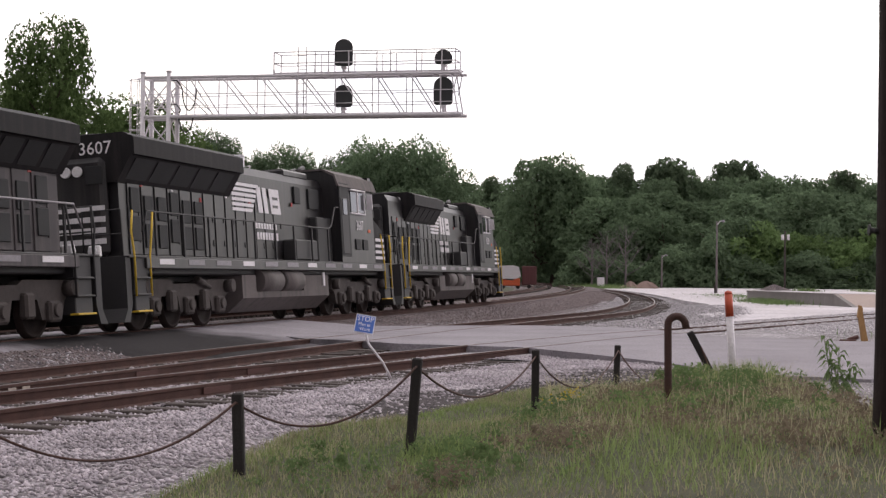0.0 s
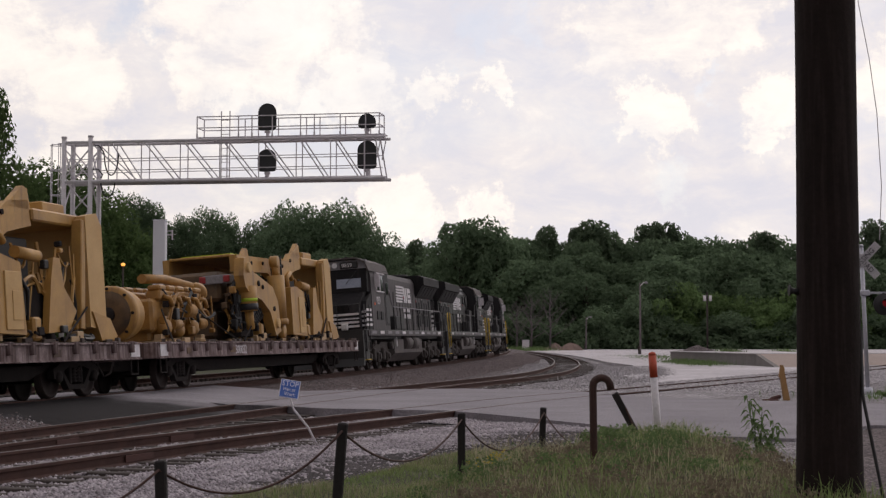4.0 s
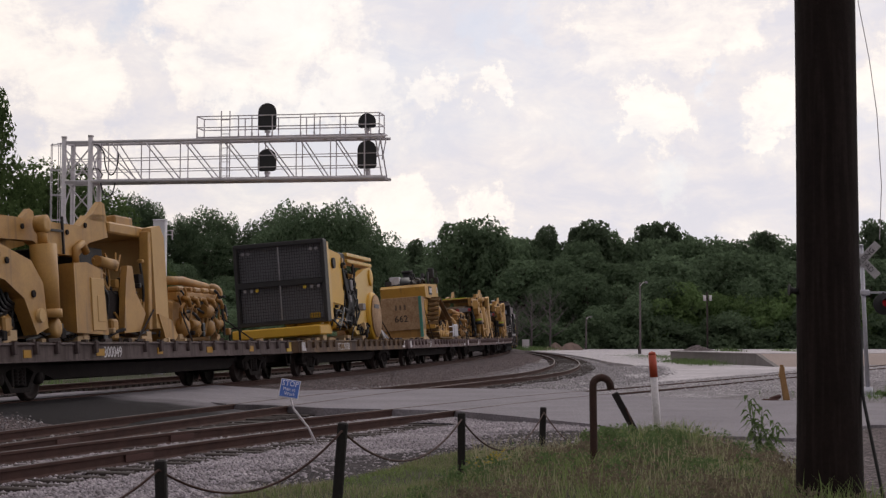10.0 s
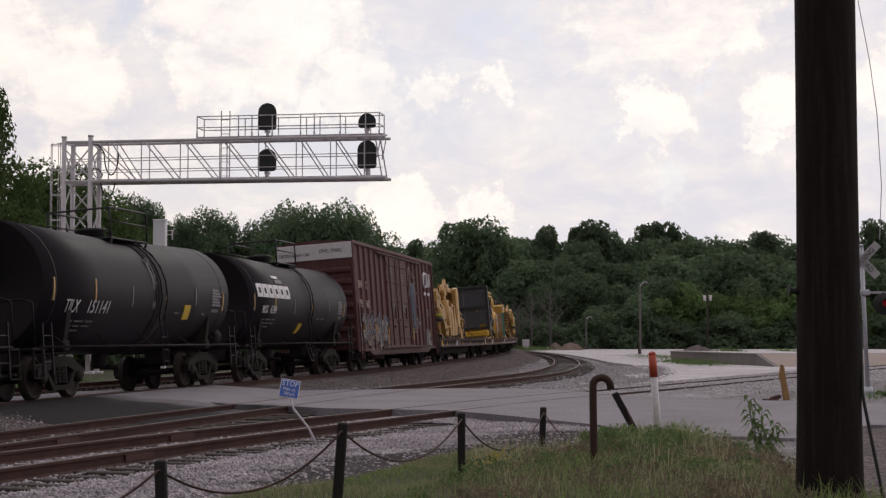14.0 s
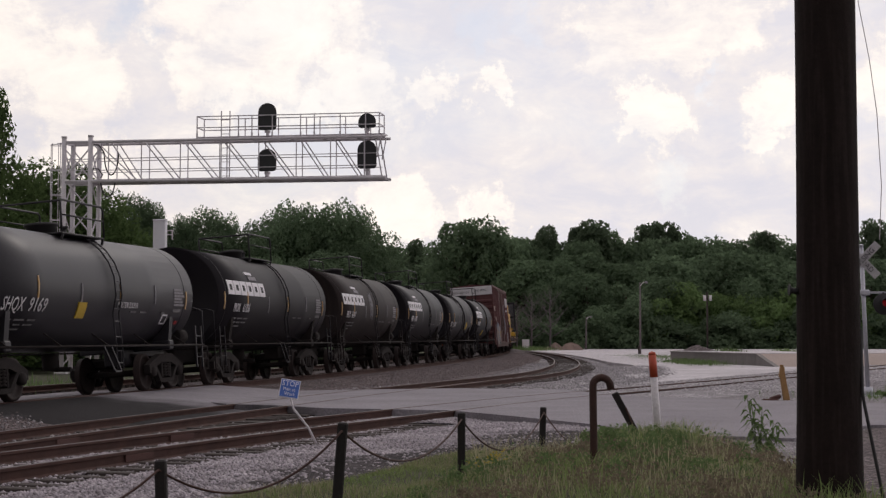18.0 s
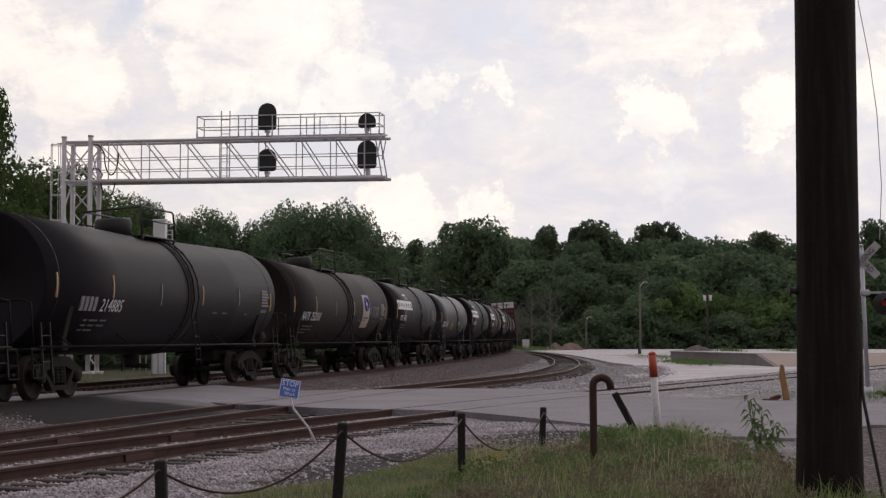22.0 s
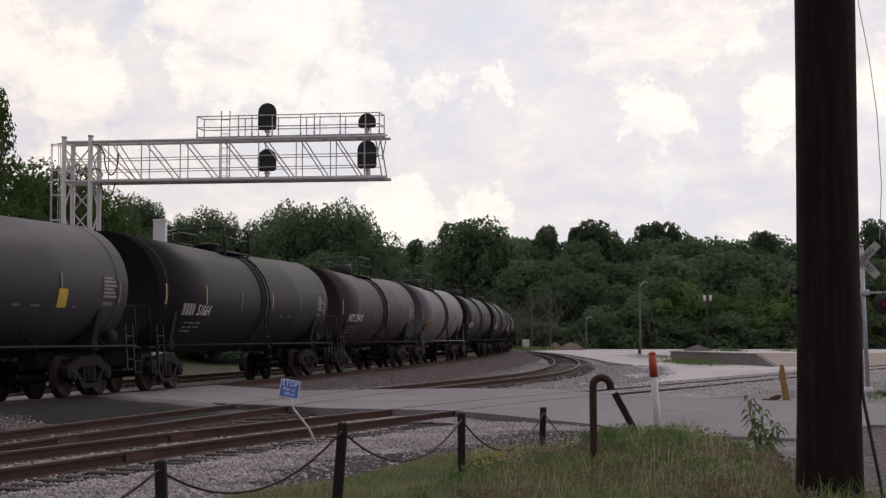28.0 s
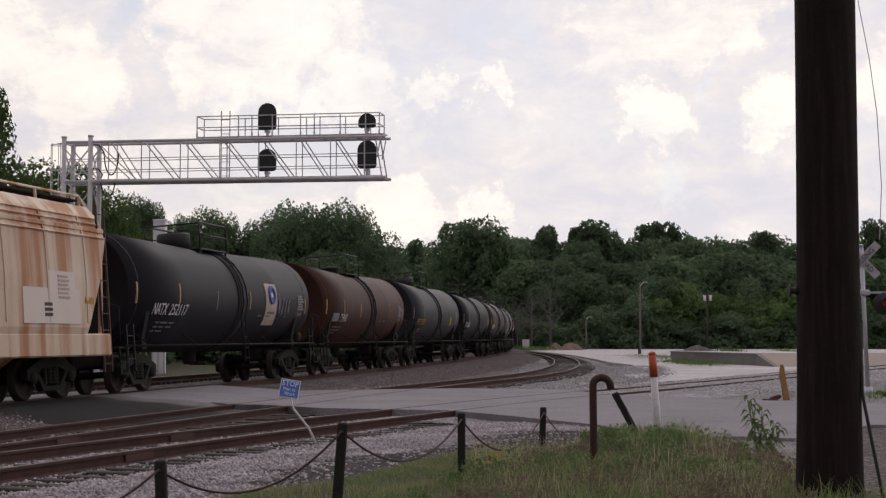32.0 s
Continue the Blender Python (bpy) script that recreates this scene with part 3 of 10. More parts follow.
strip("spur_fill", SPUR, [(-5.6, -0.14), (-2.0, -0.01), (2.0, 0.008), (3.2, -0.1)], 20.5, 120, M["pale_ballast"], "grey ballast heaped against the buried spur", "ballast")
for nm, ln, a, b in (("siding_bed", SIDING, -30, 13.5), ("spur_bed", SPUR, -22, 14)):
    strip(nm, ln, [(-1.0, -0.129), (1.0, -0.129)], a, b, M["dark_ballast"], "dark brown ballast between the rusty rails", "ballast", step=0.5)
strip("curve_ballast", MAIN, [(-11, -0.30), (-6, -0.21), (-4.0, -0.13), (-2.2, 0.0)], 12, 200, M["dark_ballast"], "brown-grey ballast between main line and siding", "ballast")
# the road rises to the rails at the crossing
ss = np.arange(-40, 8.1, 0.5)
edge = np.interp(ss, [-40, -8, -6, -3, 0, 2.5, 4.5, 8], [1.5, 1.5, 2.4, 3.4, 3.6, 3.8, 4.1, 4.1])
low = np.interp(ss, [-40, -8, -6, -3, 0, 2.5, 4.5, 8], [0.16, 0.15, 0.06, -0.03, -0.03, 0.03, 0.016, 0.016])
vs, sk = [], []
for s, e, z in zip(ss, edge, low):
    vs += [(*on_line(MAIN, s, -e)[:2], z), (*on_line(MAIN, s, -0.82)[:2], 0.228)]
    sk += [(*on_line(MAIN, s, -e - 1.0 - 0.9 * max(0.0, 1 - abs(s + 4.2) / 3.5))[:2], -0.11), (*on_line(MAIN, s, -e)[:2], z)]
fs = [(2 * i, 2 * i + 2, 2 * i + 3, 2 * i + 1) for i in range(len(ss) - 1)]
solo("crossing_ramp", raw_mesh("crossing_ramp", vs, fs, M["asphalt"]), M["asphalt"], "grey asphalt rising to the main line's rails", "road", kind="structure")
solo("road_shoulder", raw_mesh("road_shoulder", sk, fs, M["asphalt"]), M["asphalt"], "dark sloping edge of the raised crossing", "road", kind="structure")
strip("crossing_panel", MAIN, [(-0.67, 0.225), (0.67, 0.125)], -40, 7.5, M["dark_asphalt"], "dark asphalt between the rails of the crossing", "road", step=1.0)
strip("crossing_panel", MAIN, [(0.83, 0.12), (1.6, 0.10), (2.6, 0.06), (3.4, 0.04)], -40, 7.5, M["asphalt"], "asphalt between the two main lines", "road", step=1.0)
strip("crossing_panel", MAIN, [(3.4, 0.036), (4.97, 0.0)], -40, 7.5, M["dark_ballast"], "dirty ballast between the rails of the far track", "road", step=1.0)
strip("crossing_ramp", MAIN, [(4.97, 0.0), (6.5, -0.02), (9.0, -0.03)], -40, 7.5, M["asphalt"], "grey asphalt leaving the far track", "road", step=1.0)
# bolted joints along the near rails, and a pale painted stretch
M["joint"] = material("fresh_rust_joint", (0.095, 0.04, 0.032), 0.85, second=(0.07, 0.036, 0.03), scale=4, fine=50, bump=0.3)
M["pale_mark"] = material("flaked_pale_paint", (0.42, 0.37, 0.30), 0.8, second=(0.2, 0.15, 0.12), scale=9, fine=40, bump=0.1)


def joint_bar(line, s, left, length, mat, name="joint_bar"):
    x, y, h = on_line(line, s, left)
    solo(name, Geo().box((0, 0, 0), (length, 0.012, 0.10), 0.004), M[mat], "rust-red bolted joint bar on a rail" if mat == "joint" else "pale flaked paint on a rail's side", "rail joint",
         Matrix.Translation((x, y, SZ - 0.095)) @ Matrix.Rotation(math.pi / 2 - h, 4, "Z"), group="rail joints")


for line, s, left in ((SPUR, 0.8, -0.79), (SPUR, 4.6, 0.72), (SPUR, -6.5, 0.72), (SIDING, 7.0, -0.79), (SIDING, 30.0, -0.79), (SIDING, 44.0, -0.79), (SPUR, -9.0, -0.79)):
    joint_bar(line, s, left, 0.75, "joint")
for s in (2.3, 2.6, 3.0, 3.35):
    joint_bar(SIDING, s, -0.79, 0.2, "pale_mark", "paint_mark")

# ---------------------------------------------------------------- train line-up
KNOTS_T, KNOTS_V = [0, 8, 16, 24, 32], [12.452, 12.345, 12.753, 12.768, 12.588]


def travelled(t):
    g = np.linspace(0, 32, 641)
    v = np.interp(g, KNOTS_T, KNOTS_V)
    c = np.concatenate([[0], np.cumsum((v[1:] + v[:-1]) / 2 * 0.05)])
    return float(np.interp(t, g, c))


GAPS = [-39.4, -17.6, 4.5, 26.2, 48.2, 70.3, 90.9, 109.8, 131.6, 151.4, 165.4, 179.0, 192.2, 205.5, 219.05, 232.6, 246.0, 263.2, 281.05, 298.9, 316.0, 333.0, 351.2, 369.2, 386.0, 403.6, 421.5]


def car_pose(s, wheelbase):
    """Pose of a car whose middle is at s: x forward, y left, z up from the rail."""
    ax, ay, _ = on_line(MAIN, s - wheelbase / 2)
    bx, by, _ = on_line(MAIN, s + wheelbase / 2)
    turn = math.atan2(by - ay, bx - ax)
    lean = Matrix.Translation((0, -0.75, 0)) @ Matrix.Rotation(-TILT, 4, "X") @ Matrix.Translation((0, 0.75, 0))
    return Matrix.Translation(((ax + bx) / 2, (ay + by) / 2, RAIL_Z)) @ Matrix.Rotation(turn, 4, "Z") @ lean


TRAIN = []          # (thing, path length behind the reference, wheelbase, running backwards)


ROLL = [(k * 0.05, travelled(k * 0.05)) for k in range(641)]


def motions():
    for ob, back, base, flip in TRAIN:
        turned = Matrix.Rotation(math.pi if flip else 0.0, 4, "Z")
        walk(ob, [(t, car_pose(travelled(t) - back, base) @ turned) for t in range(33)])
        near = [(t, d) for t, d in ROLL if -70 < d - back < 190] or ROLL[:1]
        roll = [(0.0, near[0][1])] * (near[0][0] > 0) + near + [(32.0, near[-1][1])] * (near[-1][0] < 32)
        for wheel in [c for c in ob.children_recursive if c.name.split(".")[0] == "wheel"]:
            # the wheels roll on the rail, path over radius, while the car is on the stretch of the plan
            hub, spin = wheel.matrix_basis.copy(), (-1 if flip else 1) / wheel.matrix_basis.translation.z
            axle, lie = Matrix.Translation(hub.translation), hub.to_3x3().to_4x4()
            walk(wheel, [(t, axle @ Matrix.Rotation(d * spin, 4, "Y") @ lie) for t, d in roll])

# ---------------------------------------------------------------- rolling stock: materials and common parts
M["steel_dark"] = material("grimy_truck_steel", (0.027, 0.0235, 0.022), 0.9, second=(0.042, 0.034, 0.030), scale=4, fine=40, bump=0.3, spec=0.15)
M["truck_dust"] = material("dusty_locomotive_truck", (0.065, 0.054, 0.048), 0.9, second=(0.028, 0.023, 0.021), scale=3, fine=40, bump=0.3)
M["wheel"] = material("wheel_steel", (0.034, 0.023, 0.02), 0.7, 0.1, second=(0.018, 0.013, 0.012), scale=6, fine=40, bump=0.1, spec=0.2)
M["loco_black"] = material("locomotive_black", (0.013, 0.0122, 0.0135), 0.36, second=(0.020, 0.018, 0.0185), scale=1.2, fine=35, bump=0.03, streak=(0.034, 0.030, 0.029), spec=0.32)
M["loco_wing"] = material("sooty_radiator_housing", (0.013, 0.0122, 0.013), 0.6, second=(0.020, 0.018, 0.018), scale=0.9, fine=35, bump=0.05, streak=(0.028, 0.025, 0.024), spec=0.12)
M["loco_grey"] = material("dusty_faded_locomotive_black", (0.062, 0.056, 0.057), 0.65, second=(0.085, 0.074, 0.072), scale=0.9, fine=35, bump=0.06, streak=(0.115, 0.10, 0.095), spec=0.35, grain=0.35)
M["loco_tank"] = material("dusty_fuel_tank", (0.115, 0.098, 0.09), 0.8, second=(0.075, 0.063, 0.058), scale=1, fine=30, bump=0.1, streak=(0.06, 0.055, 0.05))
M["white"] = material("white_stencil_paint", (0.74, 0.73, 0.71), 0.7, second=(0.58, 0.56, 0.54), scale=5, fine=40, bump=0.05)
M["yellow"] = material("safety_yellow", (0.62, 0.42, 0.03), 0.6, second=(0.5, 0.32, 0.03), scale=4, fine=40, bump=0.05)
M["amber"] = material("amber_lettering", (0.5, 0.27, 0.03), 0.7, second=(0.35, 0.2, 0.04), scale=5, fine=40, bump=0.0)
M["orange"] = material("faded_orange", (0.65, 0.12, 0.04), 0.6, second=(0.5, 0.1, 0.04), scale=5, fine=30, bump=0.05)
M["glass"] = material("dark_window_glass", (0.02, 0.023, 0.027), 0.08, fine=20, bump=0.0, amount=0.2)
# the sky's reflection in the windscreen is put into the base colour
M["pale_glass"] = material("sky_lit_windscreen", (0.30, 0.34, 0.40), 0.25, fine=20, bump=0.0, amount=0.2)
M["lamp_glass"] = material("lamp_lens", (0.75, 0.75, 0.72), 0.15, fine=30, bump=0.0)
M["red"] = material("red_marking", (0.35, 0.03, 0.03), 0.6, fine=30, bump=0.05)

WHEELS = {}


def wheel_mesh(r):
    if r not in WHEELS:
        g = Geo().lathe([(0.09, -0.16), (0.09, -0.08), (0.16, -0.06), (r - 0.09, -0.02), (r - 0.07, -0.075), (r, -0.075), (r + 0.004, 0.05), (r + 0.026, 0.06), (r + 0.026, 0.075), (r - 0.07, 0.075), (r - 0.09, 0.04), (0.1, 0.05)], 24,
                        Matrix.Rotation(-math.pi / 2, 4, "X"))
        WHEELS[r] = g.mesh("wheel", M["wheel"])
    return WHEELS[r]


MESH = {}


def shared(key, build, mat):
    """One mesh for all pieces that are alike."""
    if key not in MESH:
        MESH[key] = build().mesh(key[0] if isinstance(key, tuple) else key, mat)
    return MESH[key]


def side_frame():
    g = Geo()
    top = [(-1.14, 0.63), (-0.85, 0.74), (-0.36, 0.90), (0.36, 0.90), (0.85, 0.74), (1.14, 0.63), (1.14, 0.44), (0.98, 0.40), (0.74, 0.56), (0.34, 0.68), (-0.34, 0.68), (-0.74, 0.56), (-0.98, 0.40), (-1.14, 0.44)]
    low = [(-0.78, 0.60), (-0.64, 0.58), (-0.34, 0.28), (0.34, 0.28), (0.64, 0.58), (0.78, 0.60), (0.42, 0.17), (-0.42, 0.17)]
    g.prism(top, -0.08, 0.08).prism(low, -0.075, 0.075)
    for x in (-0.27, 0.27):
        g.box((x, 0, 0.5), (0.10, 0.14, 0.42), 0.02)
    return g


def springs():
    prof = [(0.001, 0.31)]
    for k in range(5):
        prof += [(0.055, 0.31 + 0.072 * k), (0.085, 0.33 + 0.072 * k), (0.085, 0.355 + 0.072 * k)]
    return Geo().lathe(prof + [(0.001, 0.67)], 8)


def truck(car, x, r=0.457):
    """A two-axle freight truck under a car."""
    t = part("truck", shared("bolster", lambda: Geo().box((0, 0, 0.74), (0.42, 2.05, 0.26), 0.04).box((0, 0, 0.9), (0.7, 0.7, 0.1), 0.03).tube([(-0.89, -0.7, r), (-0.89, 0.7, r)], 0.08).tube([(0.89, -0.7, r), (0.89, 0.7, r)], 0.08), M["steel_dark"]), M["steel_dark"], car, m=Matrix.Translation((x, 0, 0)))
    for y in (-1, 1):
        part("side_frame", shared("side_frame", side_frame, M["steel_dark"]), M["steel_dark"], t, m=Matrix.Translation((0, y * 1.0, 0)))
        for sx in (-0.1, 0.1):
            part("spring", shared("spring", springs, M["steel_dark"]), M["steel_dark"], t, m=Matrix.Translation((sx, y * 1.03, 0)))
        for ax in (-0.89, 0.89):
            part("wheel", wheel_mesh(r), M["wheel"], t, m=Matrix.Translation((ax, y * 0.79, r)) @ Matrix.Rotation(0 if y < 0 else math.pi, 4, "Z"))
            part("bearing_cap", shared("bearing_cap", lambda: Geo().lathe([(0.13, -0.1), (0.14, 0.0), (0.12, 0.05), (0.05, 0.07), (0.0, 0.07)], 12, Matrix.Rotation(math.pi / 2, 4, "X")), M["steel_dark"]), M["steel_dark"], t,
                 m=Matrix.Translation((ax, y * 1.07, r)) @ Matrix.Rotation(0 if y < 0 else math.pi, 4, "Z"))
    return t


def coupler(car, x, sign):
    """Draft gear and knuckle reaching out to the middle of the gap."""
    g = Geo().box((x - sign * 0.35, 0, 0.88), (0.7, 0.16, 0.18), 0.03).box((x - sign * 0.05, 0.02, 0.88), (0.26, 0.3, 0.28), 0.06)
    g.tube([(x - sign * 0.5, -0.3, 0.75), (x - sign * 0.25, -0.32, 0.5), (x - sign * 0.02, -0.25, 0.42)], 0.03, 6)
    part("coupler", g, M["steel_dark"], car)


def ladder(car, x, y, z0, z1, width=0.42, along="x", rungs=None, mat=None, name="ladder"):
    g = Geo()
    rungs = rungs or max(2, int((z1 - z0) / 0.38))
    d = Vector((1, 0, 0)) if along == "x" else Vector((0, 1, 0))
    a = Vector((x, y, 0)) - d * width / 2
    b = Vector((x, y, 0)) + d * width / 2
    for p in (a, b):
        g.bar(p + Vector((0, 0, z0)), p + Vector((0, 0, z1)), 0.045)
    for k in range(rungs):
        z = z0 + (z1 - z0) * (k + 0.5) / rungs
        g.tube([a + Vector((0, 0, z)), b + Vector((0, 0, z))], 0.014, 5)
    return part(name, g, mat or M["steel_dark"], car)


def freight_car(index, name, label, category, flip=False):
    a, b = GAPS[index], GAPS[index + 1]
    car = thing(name, label, category, group="cars of the passing train")
    TRAIN.append((car, (a + b) / 2, (b - a) * 0.66, flip))
    return car, (b - a)

# ---------------------------------------------------------------- tank cars
def tank_paint(name, base, rough=0.45, second=None, streak=None):
    return material(name, base, rough, second=second, scale=0.8, fine=30, bump=0.03, streak=streak, spec=0.3 if rough < 0.45 else 0.12)


M["belt"] = material("grimy_black_belt", (0.021, 0.0185, 0.020), 0.7, second=(0.032, 0.028, 0.029), scale=2.0, fine=30, bump=0.05, streak=(0.038, 0.034, 0.034), spec=0.2)
TANK_PAINT = {
    "black": tank_paint("black_tank_paint", (0.020, 0.0178, 0.0205), 0.5, (0.026, 0.023, 0.025)),
    "gloss": tank_paint("glossy_black_tank_paint", (0.028, 0.026, 0.03), 0.42, (0.036, 0.033, 0.036)),
    "brownblack": tank_paint("rusty_black_tank_paint", (0.027, 0.0215, 0.021), 0.6, (0.04, 0.03, 0.0275), (0.045, 0.034, 0.031)),
    "darkgrey": tank_paint("dark_grey_tank_paint", (0.0205, 0.0175, 0.0225), 0.5, (0.027, 0.0235, 0.028)),
    "midgrey": tank_paint("weathered_mid_grey_tank_paint", (0.043, 0.040, 0.046), 0.5, (0.034, 0.031, 0.035)),
    "grey": tank_paint("pale_grey_tank_paint", (0.155, 0.153, 0.164), 0.5, (0.135, 0.132, 0.14)),
    "taupe": tank_paint("weathered_taupe_tank_paint", (0.058, 0.049, 0.048), 0.5, (0.045, 0.037, 0.036)),
    "rust": tank_paint("red_brown_tank_paint", (0.076, 0.034, 0.0235), 0.55, (0.058, 0.028, 0.020), (0.045, 0.023, 0.018)),
}
M["reflector"] = material("pale_amber_reflector", (0.60, 0.36, 0.12), 0.5, second=(0.5, 0.42, 0.32), scale=3, fine=30, bump=0.0)
M["logo_white"] = material("white_logo_paint", (0.80, 0.79, 0.77), 0.7, second=(0.7, 0.69, 0.67), scale=5, fine=40, bump=0.0, grain=0.3)
M["data"] = material("grey_data_panel", (0.3, 0.29, 0.29), 0.8, second=(0.16, 0.155, 0.155), scale=9, fine=30, bump=0.0)
M["dim"] = material("dim_stencil", (0.2, 0.195, 0.19), 0.8, second=(0.11, 0.105, 0.1), scale=9, fine=30, bump=0.0)
M["sky_blue"] = material("blue_emblem", (0.10, 0.13, 0.38), 0.6, fine=30, bump=0.0)
M["graffiti"] = material("pale_spray_paint", (0.30, 0.30, 0.295), 0.7, second=(0.14, 0.13, 0.135), scale=2, fine=20, bump=0.0)
M["cream"] = material("rust_washed_cream_board", (0.50, 0.42, 0.34), 0.6, second=(0.36, 0.25, 0.18), scale=1.6, fine=30, bump=0.02)
M["graffiti_blue"] = material("blue_spray_paint", (0.13, 0.17, 0.23), 0.7, second=(0.25, 0.27, 0.28), scale=3, fine=20, bump=0.0)


def tank_point(x, phi, r, zc):
    return Vector((x, -r * math.cos(phi), zc + r * math.sin(phi)))


def on_tank(x, phi, r, zc):
    """A place on the tank's right side, phi radians above its waist."""
    return Matrix.Translation(tank_point(x, phi, r + 0.012, zc)) @ Matrix(((1, 0, 0, 0), (0, math.sin(phi), -math.cos(phi), 0), (0, math.cos(phi), math.sin(phi), 0), (0, 0, 0, 1)))


def patch(x0, x1, a0, a1, r, zc, steps=5, lift=0.006):
    """A curved plate lying on the tank's right side."""
    g = Geo()
    vs, n = [], steps + 1
    for rr in (r + lift, r - 0.02):
        for x in (x0, x1):
            vs += [tank_point(x, a0 + (a1 - a0) * k / steps, rr, zc) for k in range(n)]
    fs = [(k, k + 1, n + k + 1, n + k) for k in range(steps)] + [(2 * n + k, 3 * n + k, 3 * n + k + 1, 2 * n + k + 1) for k in range(steps)]
    fs += [(k, 2 * n + k, 2 * n + k + 1, k + 1) for k in range(steps)] + [(n + k, n + k + 1, 3 * n + k + 1, 3 * n + k) for k in range(steps)]
    return g.put(vs, fs)


def scribble(x0, x1, a0, a1, r, zc, seed, w=0.03, loops=5):
    """A sprayed line wandering over a patch of the tank."""
    rnd = random.Random(seed)
    pts, n = [], loops * 7
    for k in range(n + 1):
        u = k / n
        x = x0 + (x1 - x0) * (u + 0.10 * math.sin(u * loops * 6.3))
        a = a0 + (a1 - a0) * (0.5 + 0.45 * math.sin(u * loops * 6.3 + 1.2) * rnd.uniform(0.7, 1.0))
        pts.append(tank_point(x, a, r + 0.004, zc))
    return Geo().tube(pts, w, 4)


def tank_car(index, paint, number, label, size=1.5, zc=2.58, dome="box", logo=None, placard=None, data=True, band=True, bars="yellow", text="white", marks=None, extra=None, mid=0.6):
    car, length = freight_car(index, "tank_car", label, "tank car")
    rnd = random.Random(index * 13)
    mat, r = TANK_PAINT[paint], size
    half = length / 2 - 0.95
    # shell with a slight sag to the middle
    prof, seg = [], 40
    for k in range(7):
        a = math.pi / 2 * k / 6
        prof.append((-half + 0.62 * (1 - math.sin(a)), r * math.cos(math.pi / 2 - a) if k else 0.001))
    xs = [p[0] for p in prof] + [-half * 0.5, -0.35, 0.35, half * 0.5] + [-p[0] for p in reversed(prof)]
    rs = [p[1] for p in prof] + [r, r, r, r] + [p[1] for p in reversed(prof)]
    sag = 0.10 if band else 0.03
    vs, n = [], len(xs)
    for x, rr in zip(xs, rs):
        dz = -sag * (1 - min(1, abs(x) / half))
        vs += [(x, rr * math.cos(2 * math.pi * k / seg), zc + dz + rr * math.sin(2 * math.pi * k / seg)) for k in range(seg)]
    g = Geo().put(vs, [(i * seg + k, (i + 1) * seg + k, (i + 1) * seg + (k + 1) % seg, i * seg + (k + 1) % seg) for i in range(n - 1) for k in range(seg)], True)
    part("tank_shell", g, mat, car)

    def weld(x, w, d):
        zz = zc - sag * (1 - min(1, abs(x) / half))
        return Geo().lathe([(r + 0.001, -w), (r + d, -w), (r + d, w), (r + 0.001, w)], seg, Matrix.Translation((x, 0, zz)) @ Matrix.Rotation(math.pi / 2, 4, "Y"))
    for x in (-half + 0.62, half - 0.62):
        part("head_seam", weld(x, 0.02, 0.004), mat, car)
    if band:
        part("belt", weld(mid + 0.16, 0.33, 0.014), M["belt"], car, "dark grimy belt round the middle")
        for x in (-0.20, 0.52):
            part("belt_edge", weld(mid + x, 0.03, 0.03), M["belt"], car)
    # stub sills, bolsters, end platforms
    for s in (-1, 1):
        xe = s * (length / 2)
        bx = s * (length / 2 - 2.35)
        g = Geo().box((s * (length / 2 - 1.8), 0, 0.86), (2.9, 0.5, 0.42), 0.03)
        g.box((bx, 0, 1.12), (0.3, 2.5, 0.24), 0.03)
        g.put([(bx - 0.1, -1.2, 1.2), (bx + 0.1, -1.2, 1.2), (bx + 0.1, -r * 0.93, zc - 0.62), (bx - 0.1, -r * 0.93, zc - 0.62), (bx - 0.1, -0.7, 1.2), (bx + 0.1, -0.7, 1.2)],
              [(0, 1, 2, 3), (4, 5, 1, 0), (3, 2, 5, 4), (1, 5, 2), (0, 3, 4)])
        part("stub_sill", g, M["steel_dark"] if paint != "gloss" else mat, car)
        g = Geo().box((s * (length / 2 - 0.62), 0, 1.05), (0.7, 2.9, 0.05), 0.01)
        for y in (-1.45, 1.45):
            g.bar((s * (length / 2 - 0.3), y, 1.05), (s * (length / 2 - 0.3), y, 0.45), 0.03).bar((s * (length / 2 - 0.7), y, 1.05), (s * (length / 2 - 0.7), y, 0.45), 0.03)
            for z in (0.45, 0.72):
                g.bar((s * (length / 2 - 0.3), y, z), (s * (length / 2 - 0.7), y, z), 0.03)
        part("end_platform", g, M["steel_dark"], car)
        hx = s * (length / 2 - 0.45)
        part("end_railing", Geo().tube([(hx, -1.42, 1.07), (hx, -1.42, 2.02), (hx, -1.2, 2.1), (hx, 1.2, 2.1), (hx, 1.42, 2.02), (hx, 1.42, 1.07)], 0.022, 6), mat, car)
        coupler(car, xe, s)
        truck(car, bx)
        ladder(car, s * (length / 2 - 0.95), -1.46, 0.5, 1.6, mat=M["steel_dark"] if paint == "rust" else mat, name="side_step")
    part("brake_cylinder", Geo().tube([(length / 2 - 1.3, -0.9, 1.35), (length / 2 - 0.75, -0.9, 1.35)], 0.2, 12), M["steel_dark"], car)
    # side grab line along the whole tank
    for y in (-1.47, 1.47):
        g = Geo().tube([(-length / 2 + 0.6, y, 1.09), (length / 2 - 0.6, y, 1.09)], 0.028, 6)
        for k in range(-2, 3):
            g.bar((k * half * 0.42, y, 1.09), (k * half * 0.42, y * 0.72, zc - r * 0.76), 0.03)
        part("side_handrail", g, mat if paint == "grey" else M["steel_dark"], car)
    # top works
    zt = zc + r - sag
